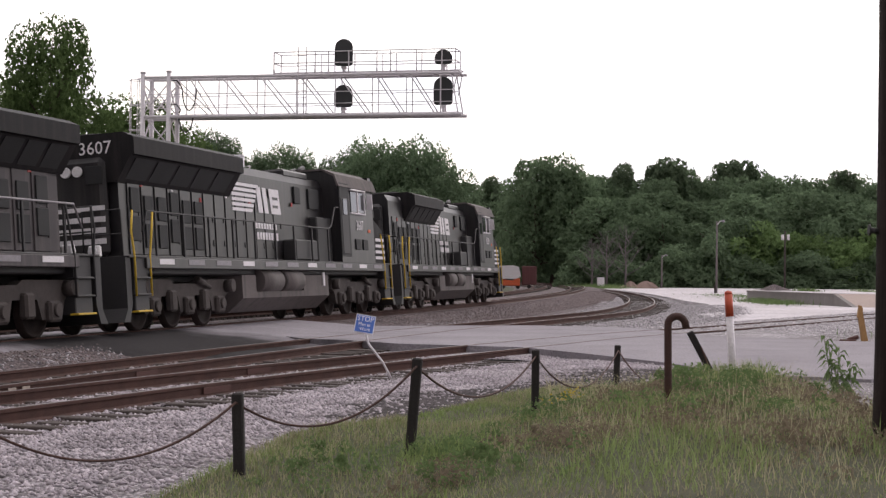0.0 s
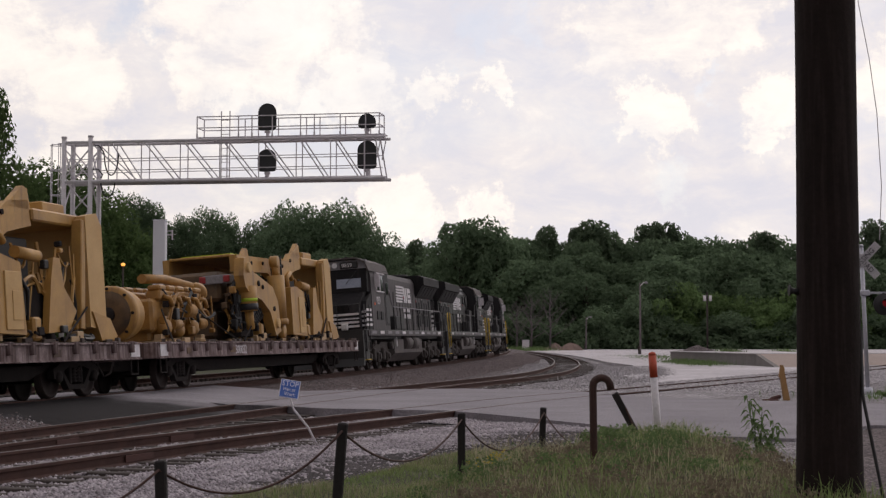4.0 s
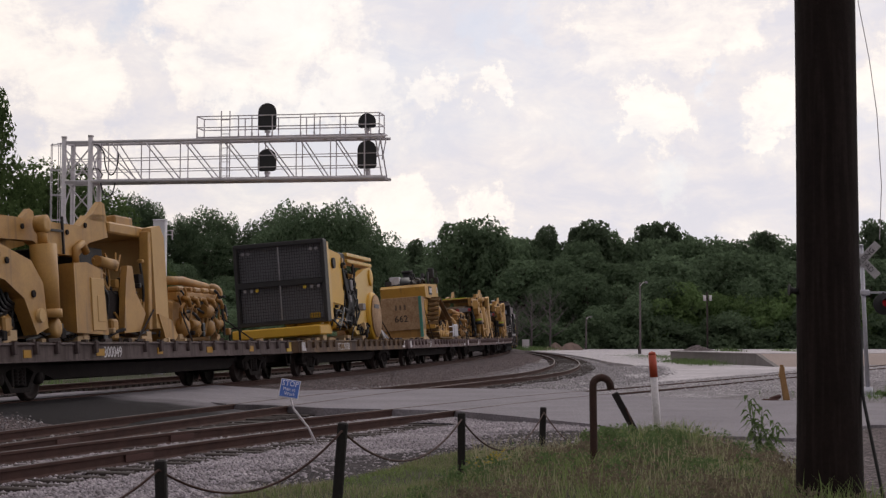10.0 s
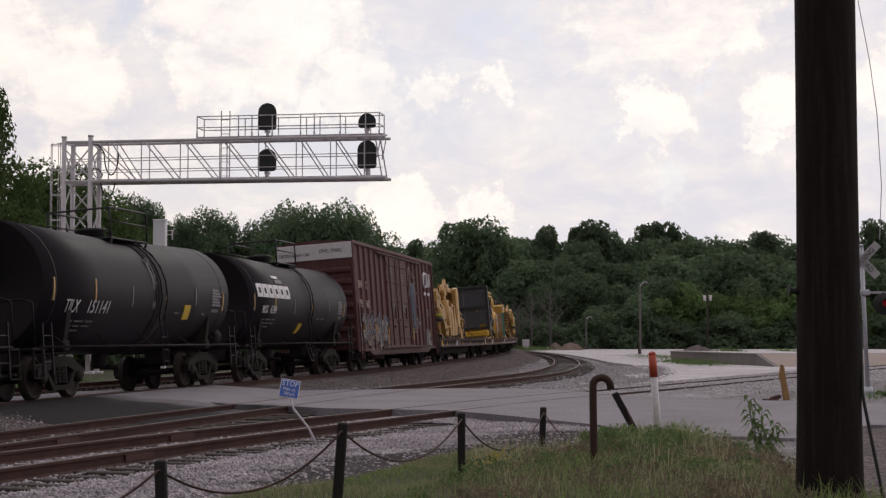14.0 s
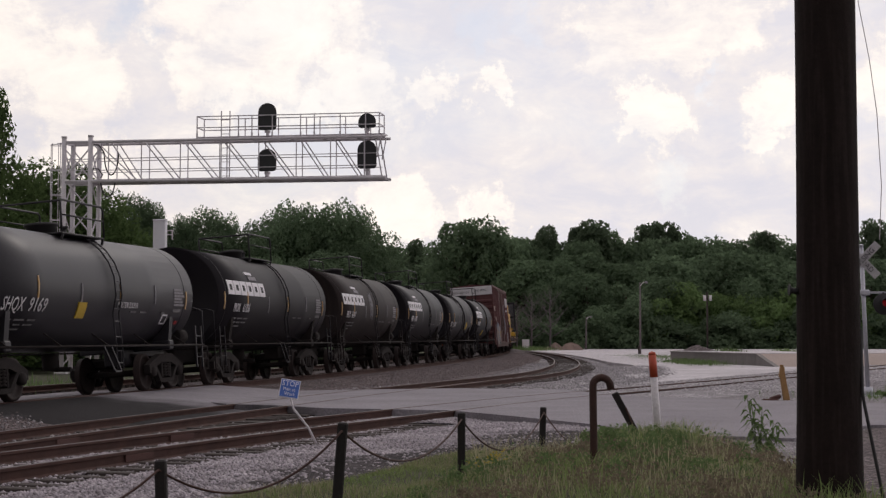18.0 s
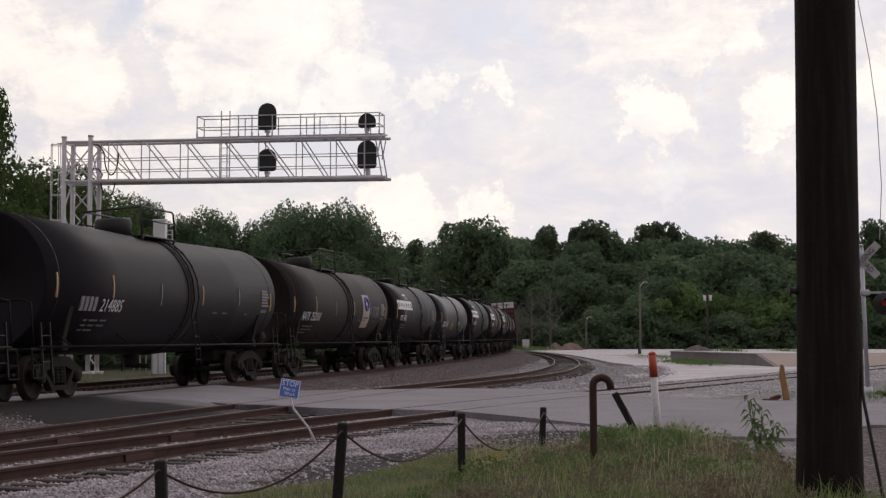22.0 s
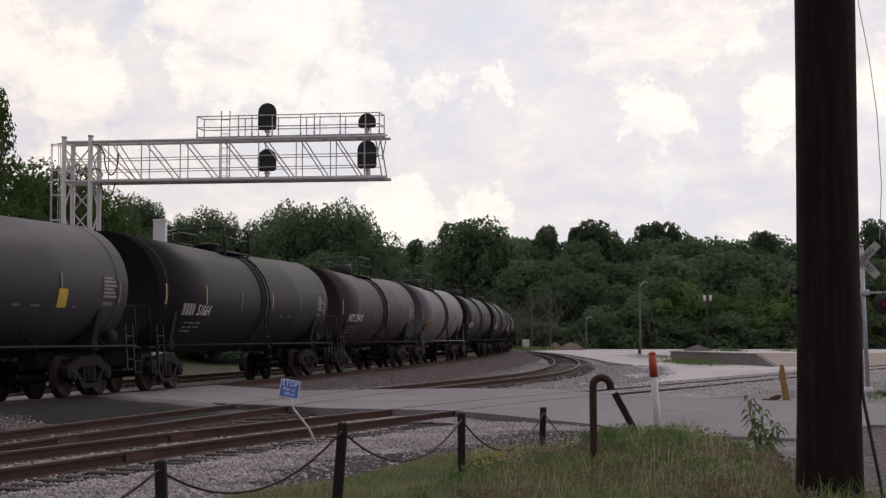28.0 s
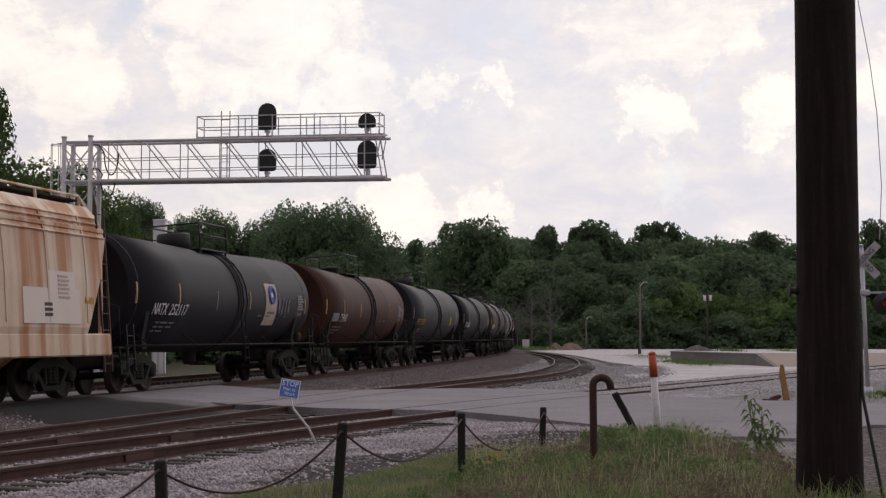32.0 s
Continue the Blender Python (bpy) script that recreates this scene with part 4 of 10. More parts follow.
    if dome == "box":
        part("valve_housing", Geo().lathe([(0.48, 0), (0.48, 0.38), (0.44, 0.44), (0.0, 0.46)], 18, Matrix.Translation((mid - 1.25, 0, zt - 0.03))), M["black"], car)
    else:
        part("manway", Geo().lathe([(0.34, 0), (0.34, 0.18), (0.4, 0.2), (0.4, 0.26), (0.1, 0.3), (0, 0.3)], 16, Matrix.Translation((mid - 0.7, 0, zt - 0.03))), M["black"], car)
        part("safety_valve", Geo().tube([(mid + 0.5, 0, zt - 0.05), (mid + 0.5, 0, zt + 0.22)], 0.07).tube([(mid + 0.5, 0, zt + 0.22), (mid + 0.5, 0, zt + 0.26)], 0.11), M["black"], car)
    g = Geo().box((mid - 0.2, -0.62, zt - 0.08), (2.3, 0.42, 0.04), 0.01).box((mid - 0.2, 0.62, zt - 0.08), (2.3, 0.42, 0.04), 0.01)
    for x in (mid - 1.3, mid + 0.9):
        for y in (-0.82, 0.82):
            g.bar((x, y, zt - 0.08), (x, y * 0.9, zt - 0.36), 0.05)
    part("walkway", g, M["black"], car)
    g = Geo()
    for x0, x1 in ((mid - 1.35, mid + 0.95),):
        for y in (-0.82, 0.82):
            g.tube([(x0, y, zt - 0.06), (x0, y, zt + 0.62), (x0 + 0.1, y, zt + 0.68), (x1 - 0.1, y, zt + 0.68), (x1, y, zt + 0.62), (x1, y, zt - 0.06)], 0.027, 6)
            g.tube([(x0, y, zt + 0.34), (x1, y, zt + 0.34)], 0.02, 6)
        g.tube([(x0, -0.82, zt + 0.66), (x0, 0.82, zt + 0.66)], 0.027, 6)
    part("top_railing", g, M["black"], car)
    # ladder following the shell
    g = Geo()
    lx = mid + 0.16
    lad = [tank_point(lx, a, r + 0.09, zc - sag) for a in (1.2, 0.95, 0.7, 0.45, 0.2, -0.1, -0.4)] + [Vector((lx, -r - 0.02, 1.12)), Vector((lx, -r - 0.02, 0.55))]
    for dx in (-0.17, 0.17):
        g.tube([p + Vector((dx, 0, 0)) for p in lad], 0.02, 5)
    for i in range(len(lad) - 1):
        for u in (0.25, 0.75):
            p = lad[i].lerp(lad[i + 1], u)
            g.tube([p + Vector((-0.17, 0, 0)), p + Vector((0.17, 0, 0))], 0.013, 5)
    part("shell_ladder", g, mat if paint in ("gloss", "black") else M["belt"], car)
    if not band:
        # running boards with folded steps instead of a belt
        part("slant_step", Geo().bar((-0.35, -1.5, 1.08), (0.15, -1.52, 0.5), 0.04).bar((0.05, -1.5, 1.08), (0.5, -1.52, 0.5), 0.04).bar((0.15, -1.52, 0.5), (0.5, -1.52, 0.5), 0.04), mat, car)
    part("outlet_valve", Geo().lathe([(0.16, 0), (0.2, 0.1), (0.2, 0.35), (0.1, 0.4)], 12, Matrix.Translation((0, 0, 0.62))).tube([(0, 0, 0.66), (0, -0.5, 0.62)], 0.06), M["steel_dark"], car)
    # reflective bars, data panel, lettering
    for k in range(6):
        x = -half + 0.5 + (2 * half - 1.0) * k / 5
        a = -0.09 + 0.04 * math.sin(k * 2.1)
        part("reflector_bar", patch(x - 0.026, x + 0.026, a - 0.17, a + 0.17, r, zc - sag * 0.5, 3, 0.02), M["reflector"] if bars == "all" or bars == "yellow" and k in (0, 1, 3, 5) else M["data"], car)
    if data:
        for k in range(6):
            part("data_line", patch(half - 1.35, half - 0.65 - 0.1 * (k % 3), -0.25 + 0.056 * k, -0.212 + 0.056 * k, r, zc, 1, 0.012), M["data"], car)
        part("stencil_block", patch(half - 1.32, half - 0.8, -0.37, -0.31, r, zc, 2, 0.012), M["dim"], car)
    low = -0.60 if logo != "word" else -0.46
    # small stencilled words, too small to read
    for k, words in enumerate(((0.16, 0.44, 0.36), (0.22, 0.30, 0.40), (0.16, 0.42))):
        x = -half * 0.68 - 0.3
        for w in words:
            part("stencil_word", patch(x, x + w, low - 0.085 * k, low + 0.032 - 0.085 * k, r, zc - sag * 0.4, 1, 0.02), M["dim"], car)
            x += w + 0.14
    for w, x in ((0.34, 0.30), (0.42, 0.40), (0.26, 0.64)):
        part("stencil_word", patch(half * x, half * x + w, -0.40, -0.37, r, zc - sag * 0.4, 1, 0.02), M["dim"], car)
    if number:
        big = logo != "word"
        x = -half * 0.72 - 0.45 if big else -half + 1.4
        st = 0.235 if big else 0.175
        if marks:
            letters("reporting_mark", marks, 0.44 if big else 0.36, M[text], car, on_tank(x - 0.08, -0.44 if big else -0.31, r, zc - sag * 0.4), 0.80 if big else 0.62)
        else:
            for k in range(4):
                part("reporting_bar", patch(x + st * k, x + st * k + st * 0.66, -0.44 if big else -0.31, -0.23 if big else -0.14, r, zc - sag * 0.4, 2, 0.02), M["data"] if text == "white" else M[text], car)
        letters("car_number", number, 0.44 if big else 0.36, M[text], car, on_tank(x + (1.08 if big else 0.78), -0.44 if big else -0.31, r, zc - sag * 0.4), 0.95 if big else 0.72)
    if placard:
        x, a = placard
        part("placard", patch(x, x + 0.42, a, a + 0.27, r, zc - sag * 0.4, 3, 0.03), M["yellow"], car)
    if logo == "word":
        # six heavy block shapes and two bars above
        x, lo, hi = -half + 0.85, 0.02, 0.31
        for k in range(6):
            x0 = x + 0.60 * k
            part("logo_block", patch(x0, x0 + 0.54, lo, hi, r, zc, 3, 0.016), M["logo_white"], car)
            part("logo_slot", patch(x0 + 0.17, x0 + 0.37, lo + 0.085, hi - 0.085, r, zc, 2, 0.020), mat, car)
        part("logo_flag", patch(x + 2.1, x + 2.75, 0.48, 0.55, r, zc, 2, 0.016), M["logo_white"], car)
        part("logo_flag", patch(x + 2.25, x + 3.0, 0.36, 0.45, r, zc, 2, 0.016), M["data"], car)
    if marks == "SHQX":
        letters("lading_name", "MOLTEN SULFUR", 0.2, M["white"], car, on_tank(half * 0.16, -0.33, r, zc), 0.8)
        part("frame_mark", patch(half - 1.95, half - 1.6, -0.62, -0.42, r, zc, 3, 0.014), M["white"], car)
        part("frame_mark", patch(half - 1.90, half - 1.65, -0.59, -0.45, r, zc, 3, 0.018), mat, car)
        part("red_mark", patch(half - 0.95, half - 0.75, -0.62, -0.54, r, zc, 2, 0.014), M["red"], car)
    if logo == "shield":
        x = half * 0.40
        part("emblem_board", patch(x - 0.12, x + 1.02, -0.58, 0.30, r, zc - sag * 0.5, 7, 0.016), M["cream"], car)
        g = Geo()
        x -= 0.05
        ring = [tank_point(x + 0.5 + 0.27 * math.cos(a), 0.06 + 0.16 * math.sin(a), r + 0.026, zc - sag * 0.5) for a in (math.pi * 2 * k / 20 for k in range(21))]
        part("emblem_ring", g.tube(ring, 0.06, 5), M["sky_blue"], car)
        for lo, hi in ((0.02, 0.10), (0.11, 0.17), (-0.05, 0.01)):
            part("emblem_stripe", patch(x + 0.36, x + 0.64, lo, hi, r, zc - sag * 0.5, 1, 0.022), M["sky_blue"] if lo != 0.02 else M["logo_white"], car)
        part("emblem_bar", patch(x + 0.15, x + 0.85, -0.33, -0.28, r, zc - sag * 0.5, 1, 0.026), M["dim"], car)
    for spec in (extra or []):
        part("graffiti", scribble(*spec[:4], r, zc - sag * 0.5, index, *spec[4:]), M["graffiti"], car)
    return car


tank_car(9, "black", "61384", "short black tank car with white block logo and yellow placard", 1.45, 2.50, "man", "word", (-0.25, -0.78), band=False, marks="PROX")
tank_car(10, "black", "151141", "black tank car with white numbers and a sprayed scrawl", 1.45, 2.52, "man", None, (2.4, -0.5), extra=[(0.2, 0.5, -0.6, 0.75, 0.022, 3)], marks="TILX")
tank_car(11, "black", "61408", "short black tank car with white block logo", 1.45, 2.50, "man", "word", band=False, marks="PROX")
tank_car(12, "brownblack", "61411", "dusty black tank car with white block logo and sprayed tag", 1.45, 2.50, "man", "word", band=False, extra=[(-0.3, 0.3, -0.4, 0.5, 0.02, 4)], marks="PROX")
tank_car(13, "black", "61356", "black tank car with white block logo and data panel", 1.45, 2.50, "man", "word", band=False, marks="PROX")
tank_car(14, "gloss", "9169", "glossy black tank car with yellow placard and diagonal end braces", 1.38, 2.46, "man", None, (-1.2, -0.53), band=False, marks="SHQX")
tank_car(15, "black", "61333", "black tank car with white block logo and high railing", 1.45, 2.50, "man", "word", band=False, marks="PROX")
tank_car(16, "brownblack", "252018", "rust-tinged black tank car with a cream emblem board", 1.5, 2.56, "box", "shield", extra=[(4.6, 5.8, -0.35, 0.05, 0.02, 4)], marks="NATX")
tank_car(17, "black", "214885", "long matt black tank car with white reflector bars", 1.56, 2.6, "box", None)
tank_car(18, "darkgrey", "252249", "dark grey tank car with a belt round the middle", 1.52, 2.58, "box", None, bars="all", marks="NATX")
tank_car(19, "grey", "251125", "pale grey tank car with amber numbers and yellow placard", 1.52, 2.58, "box", None, (3.9, -0.56), text="amber", marks="NATX")
tank_car(20, "taupe", "254418", "weathered taupe tank car with pale data panel", 1.5, 2.58, "box", None, marks="NATX")
tank_car(21, "black", "51664", "black tank car with yellow reflector bars", 1.52, 2.58, "man", None)
tank_car(22, "midgrey", "251193", "dark grey tank car with amber numbers and yellow placard", 1.52, 2.58, "box", None, (4.4, -0.40), text="amber", bars="white", marks="NATX", mid=0.4)
tank_car(23, "rust", "71910", "red-brown tank car with white numbers", 1.5, 2.56, "man", None, bars="all", mid=0.75)
tank_car(24, "darkgrey", "252117", "dark grey tank car with a cream emblem board and sprayed tag", 1.5, 2.56, "box", "shield", extra=[(4.3, 5.6, -0.38, 0.05, 0.02, 4)], marks="NATX")

# ---------------------------------------------------------------- boxcar
M["box_red"] = material("faded_oxide_red_boxcar_paint", (0.105, 0.031, 0.031), 0.7, second=(0.075, 0.027, 0.028), scale=0.7, fine=30, bump=0.06, streak=(0.125, 0.05, 0.046))
M["box_rust"] = material("rusted_sill", (0.10, 0.05, 0.04), 0.8, second=(0.06, 0.035, 0.03), scale=2, fine=30, bump=0.15)


M["graffiti_ochre"] = material("ochre_spray_paint", (0.34, 0.2, 0.1), 0.7, second=(0.25, 0.18, 0.14), scale=3, fine=20, bump=0.0)


def boxcar():
    car, length = freight_car(8, "boxcar", "tall oxide-red double-door boxcar with graffiti and white end band", "boxcar")
    x0, x1, h, w = -9.65, 8.85, 5.1, 1.5
    xm, ln = (x0 + x1) / 2, x1 - x0
    part("body", Geo().box((xm, 0, 2.92), (ln - 0.1, 2 * w - 0.14, 4.2), 0.02), M["box_red"], car)
    part("roof", Geo().prism([(-w - 0.02, 4.96), (-w - 0.02, 5.03), (-0.2, 5.13), (0.2, 5.13), (w + 0.02, 5.03), (w + 0.02, 4.96)], x0 - 0.02, x1 + 0.02, "x"), M["box_red"], car, "weathered roof with slightly raised ridge")
    for y in (-1, 1):
        part("side_sill", Geo().prism([(x0, 0.84), (x1, 0.84), (x1, 0.74), (x1 - 1.9, 0.74), (x1 - 2.4, 0.58), (x0 + 2.6, 0.58), (x0 + 2.1, 0.74), (x0, 0.74)], y * (w - 0.06), y * (w + 0.0)), M["box_rust"], car)
        part("top_chord", Geo().box((xm, y * (w - 0.02), 4.98), (ln, 0.1, 0.14), 0.015), M["box_red"], car)
        rib = shared("side_rib", lambda: Geo().prism([(-0.10, 0.0), (-0.05, 0.085), (0.05, 0.085), (0.10, 0.0)], 0, 4.1, "z"), M["box_red"])
        xs = [x0 + 0.28 + 1.02 * k for k in range(7)] + [2.25 + 1.02 * k for k in range(7)]
        for x in xs:
            if x < x1 - 0.1:
                part("side_rib", rib, M["box_red"], car, m=Matrix.Translation((x, y * (w - 0.075), 0.84)) @ Matrix.Rotation(0 if y > 0 else math.pi, 4, "Z"))
        for a, b in ((-3.3, -0.98), (-0.94, 1.75)):
            d = part("sliding_door", Geo().box(((a + b) / 2, y * (w - 0.01), 2.82), (b - a, 0.1, 3.95), 0.015), M["box_red"], car)
            for z in (1.25, 2.05, 2.85, 3.65, 4.4):
                part("door_rail", Geo().box(((a + b) / 2, y * (w + 0.05), z), (b - a - 0.16, 0.05, 0.07), 0.01), M["box_red"], d)
            for x in (a + 0.5, b - 0.5):
                part("locking_bar", Geo().tube([(x, y * (w + 0.09), 0.95), (x, y * (w + 0.09), 4.7)], 0.028, 6), M["box_rust"], d)
            part("door_handle", Geo().box(((a + b) / 2, y * (w + 0.09), 1.75), (0.5, 0.05, 0.09), 0.01).box(((a + b) / 2 + 0.2, y * (w + 0.09), 2.35), (0.14, 0.05, 0.5), 0.01), M["box_rust"], d)
        part("door_track", Geo().box((xm + 0.3, y * (w + 0.05), 0.86), (10.4, 0.14, 0.08), 0.01).box((xm + 0.3, y * (w + 0.05), 4.8), (10.4, 0.1, 0.08), 0.01), M["box_rust"], car)
        for x in (x0 + 0.35, x1 - 0.35):
            ladder(car, x, y * (w + 0.07), 0.45, 2.6, mat=M["box_red"])
    for s, x in ((-1, x0), (1, x1)):
        part("end_wall", Geo().box((x + s * 0.0, 0, 2.92), (0.08, 2 * w, 4.16), 0.02), M["box_red"], car)
        for k in range(7):
            part("end_corrugation", Geo().prism([(0.0, -0.13), (s * 0.09, -0.05), (s * 0.09, 0.05), (0.0, 0.13)], -w + 0.1, w - 0.1), M["box_red"], car, m=Matrix.Translation((x + s * 0.04, 0, 1.15 + 0.46 * k)))
        part("end_band", Geo().box((x + s * 0.055, 0, 4.68), (0.05, 2 * w - 0.02, 0.62), 0.01), M["white"], car, "white band across the top of the end")
        for yy in (-1, 1):
            part("corner_post", Geo().box((x, yy * (w - 0.04), 2.9), (0.14, 0.14, 4.2), 0.02), M["box_red"], car)
        truck(car, s * (length / 2 - 2.9) - 0.2)
        coupler(car, s * length / 2, s)
        part("draft_sill", Geo().box((s * (length / 2 - 1.4), 0, 0.86), (2.4, 0.5, 0.4), 0.03), M["box_rust"], car)
        part("brake_wheel", Geo().lathe([(0.26, -0.02), (0.29, 0), (0.26, 0.02)], 16, Matrix.Translation((x + s * 0.16, 0.8, 2.6)) @ Matrix.Rotation(math.pi / 2, 4, "Y")), M["box_rust"], car)
    part("center_sill", Geo().box((xm, 0, 0.72), (ln, 0.5, 0.34), 0.02).box((0, 0.2, 0.55), (3.0, 0.9, 0.3), 0.04), M["box_rust"], car)
    letters("end_text", "EXCESS HEIGHT CAR", 0.17, M["black"], car, facing_rear(x0 - 0.085, 1.38, 4.55), 0.75)
    letters("end_number", "DWC 793042", 0.21, M["black"], car, facing_rear(x0 - 0.085, -0.2, 4.62), 0.75)
    for word, x, z in (("DW", -9.1, 3.2), ("C", -7.75, 3.2), ("793", -9.1, 2.45), ("042", -7.8, 2.45)):
        letters("car_number", word, 0.46, M["cream"], car, facing_right(x, -w - 0.02, z), 0.9)
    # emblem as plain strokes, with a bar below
    for pts in ([(6.75, 4.38), (6.2, 4.38), (6.05, 4.28), (6.02, 3.85), (6.15, 3.75), (6.92, 3.75)], [(6.92, 3.75), (6.95, 4.4), (7.35, 3.85), (7.5, 3.78), (7.62, 3.85), (7.65, 4.4)]):
        part("emblem", Geo().tube([(x, -w - 0.02, z) for x, z in pts], 0.062, 4), M["white"], car)
    for x in (6.08, 6.27, 6.46, 7.0, 7.24, 7.42, 7.62):
        part("emblem_bar", Geo().box((x, -w - 0.01, 3.40), (0.13, 0.02, 0.15)), M["white"], car)
    for x, z, n in ((-2.9, 4.25, 6), (-0.3, 4.05, 5), (-2.8, 2.7, 4), (-0.2, 2.65, 4), (-9.1, 1.5, 3), (6.0, 2.6, 5)):
        part("stencil_block", Geo().put([], [], False).box((x + 0.35, -w - 0.075, z), (0.7, 0.012, 0.05)).box((x + 0.3, -w - 0.075, z - 0.12), (0.6, 0.012, 0.05)).box((x + 0.35, -w - 0.075, z - 0.24), (0.7, 0.012, 0.05)), M["dim"], car)
    for x in (-5.9, -3.5, 2.5, -8.6):
        part("reflector_bar", Geo().box((x, -w - 0.02, 1.45), (0.09, 0.02, 0.55 if x > -8 else 0.3)), M["yellow"], car)
    rnd = random.Random(4)

    def tag(x, z, wd, ht, loops, mat, r=0.03):
        pts = []
        for k in range(loops * 8 + 1):
            u = k / (loops * 8)
            pts.append((x + wd * (u + 0.08 * math.sin(u * loops * 6.3)), -w - 0.015, z + ht * (0.5 + 0.5 * math.sin(u * loops * 6.28 + 0.6) * rnd.uniform(0.6, 1.0))))
        part("graffiti", Geo().tube(pts, r, 4), mat, car, "pale sprayed graffiti")
    def outline(pts, mat, r=0.02):
        part("graffiti", Geo().tube([(x, -w - 0.012, z) for x, z in pts], r, 4), mat, car, "pale sprayed graffiti outline")
    outline([(1.95, 4.0), (2.0, 4.35), (2.3, 4.5), (2.55, 4.35), (2.9, 4.3), (3.2, 4.05), (3.6, 4.1), (3.75, 3.85), (3.4, 3.75), (3.6, 3.5), (3.9, 3.4), (3.6, 3.2), (3.5, 2.9), (3.75, 2.75), (4.2, 2.7), (4.5, 2.4), (4.5, 2.0), (4.2, 1.85), (4.0, 2.1)], M["graffiti"])
    outline([(2.0, 4.0), (2.3, 3.6), (2.05, 3.2), (2.3, 2.9), (2.6, 2.6), (2.45, 2.2), (2.6, 1.8), (2.9, 1.5), (3.25, 1.55), (3.4, 1.9), (3.3, 2.4)], M["graffiti"])
    outline([(1.2, 3.7), (1.2, 3.15), (1.5, 3.0), (1.65, 3.2), (1.65, 3.7), (1.3, 3.75)], M["graffiti"], 0.03)
    tag(2.4, 2.0, 0.7, 1.9, 5, M["graffiti_blue"], 0.02)
    tag(2.7, 1.6, 0.5, 1.4, 4, M["graffiti_blue"], 0.02)
    tag(2.3, 3.0, 1.1, 0.9, 4, M["graffiti"], 0.014)
    tag(2.6, 1.5, 1.5, 0.8, 3, M["graffiti"], 0.012)
    # a broad sprayed piece along the lower side
    sprays = [Geo() for _ in range(4)]
    for k in range(130):
        x, z = rnd.uniform(-9.1, -3.5), rnd.uniform(0.95, 1.9)
        dx, dz = rnd.uniform(-0.35, 0.35), rnd.uniform(-0.5, 0.6)
        pts = [(x, z), (x + dx * 0.5 + rnd.uniform(-0.12, 0.12), z + dz * 0.5), (x + dx, min(2.35, max(0.88, z + dz)))]
        sprays[k % 4].tube([(a, -w - 0.014, b) for a, b in pts], rnd.choice((0.014, 0.022, 0.034)), 4)
    for g, name in zip(sprays, ("graffiti", "graffiti", "graffiti_ochre", "graffiti_blue")):
        tagged(part("graffiti", g, M[name], car, "sprayed piece in pale strokes"), kind="stuff")
    tag(3.0, 3.3, 0.4, 0.5, 2, M["graffiti"], 0.03)
    tag(0.8, 3.0, 0.35, 0.2, 2, M["graffiti"], 0.012)
    for k in range(34):
        x = rnd.choice((-8.9, -8.3, -7.6, -7.0, -6.2, -5.5, -4.9, -4.2, -3.6, 6.2, 6.7, 7.0)) + rnd.uniform(-0.25, 0.25)
        z = rnd.uniform(0.95, 1.5)
        part("graffiti", Geo().box((x, -w - 0.012, z), (rnd.uniform(0.03, 0.28), 0.01, rnd.uniform(0.1, 0.8))), M["graffiti"] if k % 3 else M["graffiti_ochre"], car)
    tag(-8.6, 1.0, 2.0, 1.2, 6, M["graffiti"], 0.018)
    tag(-6.3, 1.0, 2.4, 1.2, 7, M["graffiti"], 0.02)
    tag(6.1, 1.3, 0.5, 0.4, 3, M["graffiti"], 0.02)


boxcar()

# ---------------------------------------------------------------- covered hopper
M["hopper_cream"] = material("cream_hopper_paint_with_rust_runs", (0.72, 0.60, 0.45), 0.6, second=(0.63, 0.45, 0.28), scale=0.5, fine=25, bump=0.03, streak=(0.40, 0.135, 0.03), amount=0.7, grain=0.2, run_scale=0.8, run_from=0.47, run_width=0.11)
M["hopper_patch"] = material("pale_repaint_patch", (0.76, 0.68, 0.59), 0.65, second=(0.7, 0.6, 0.5), fine=25, bump=0.0, grain=0.2, scale=1.0)


M["stencil_faint"] = material("faint_brown_stencils", (0.46, 0.36, 0.30), 0.7, second=(0.6, 0.5, 0.42), scale=9, fine=60, bump=0.0)


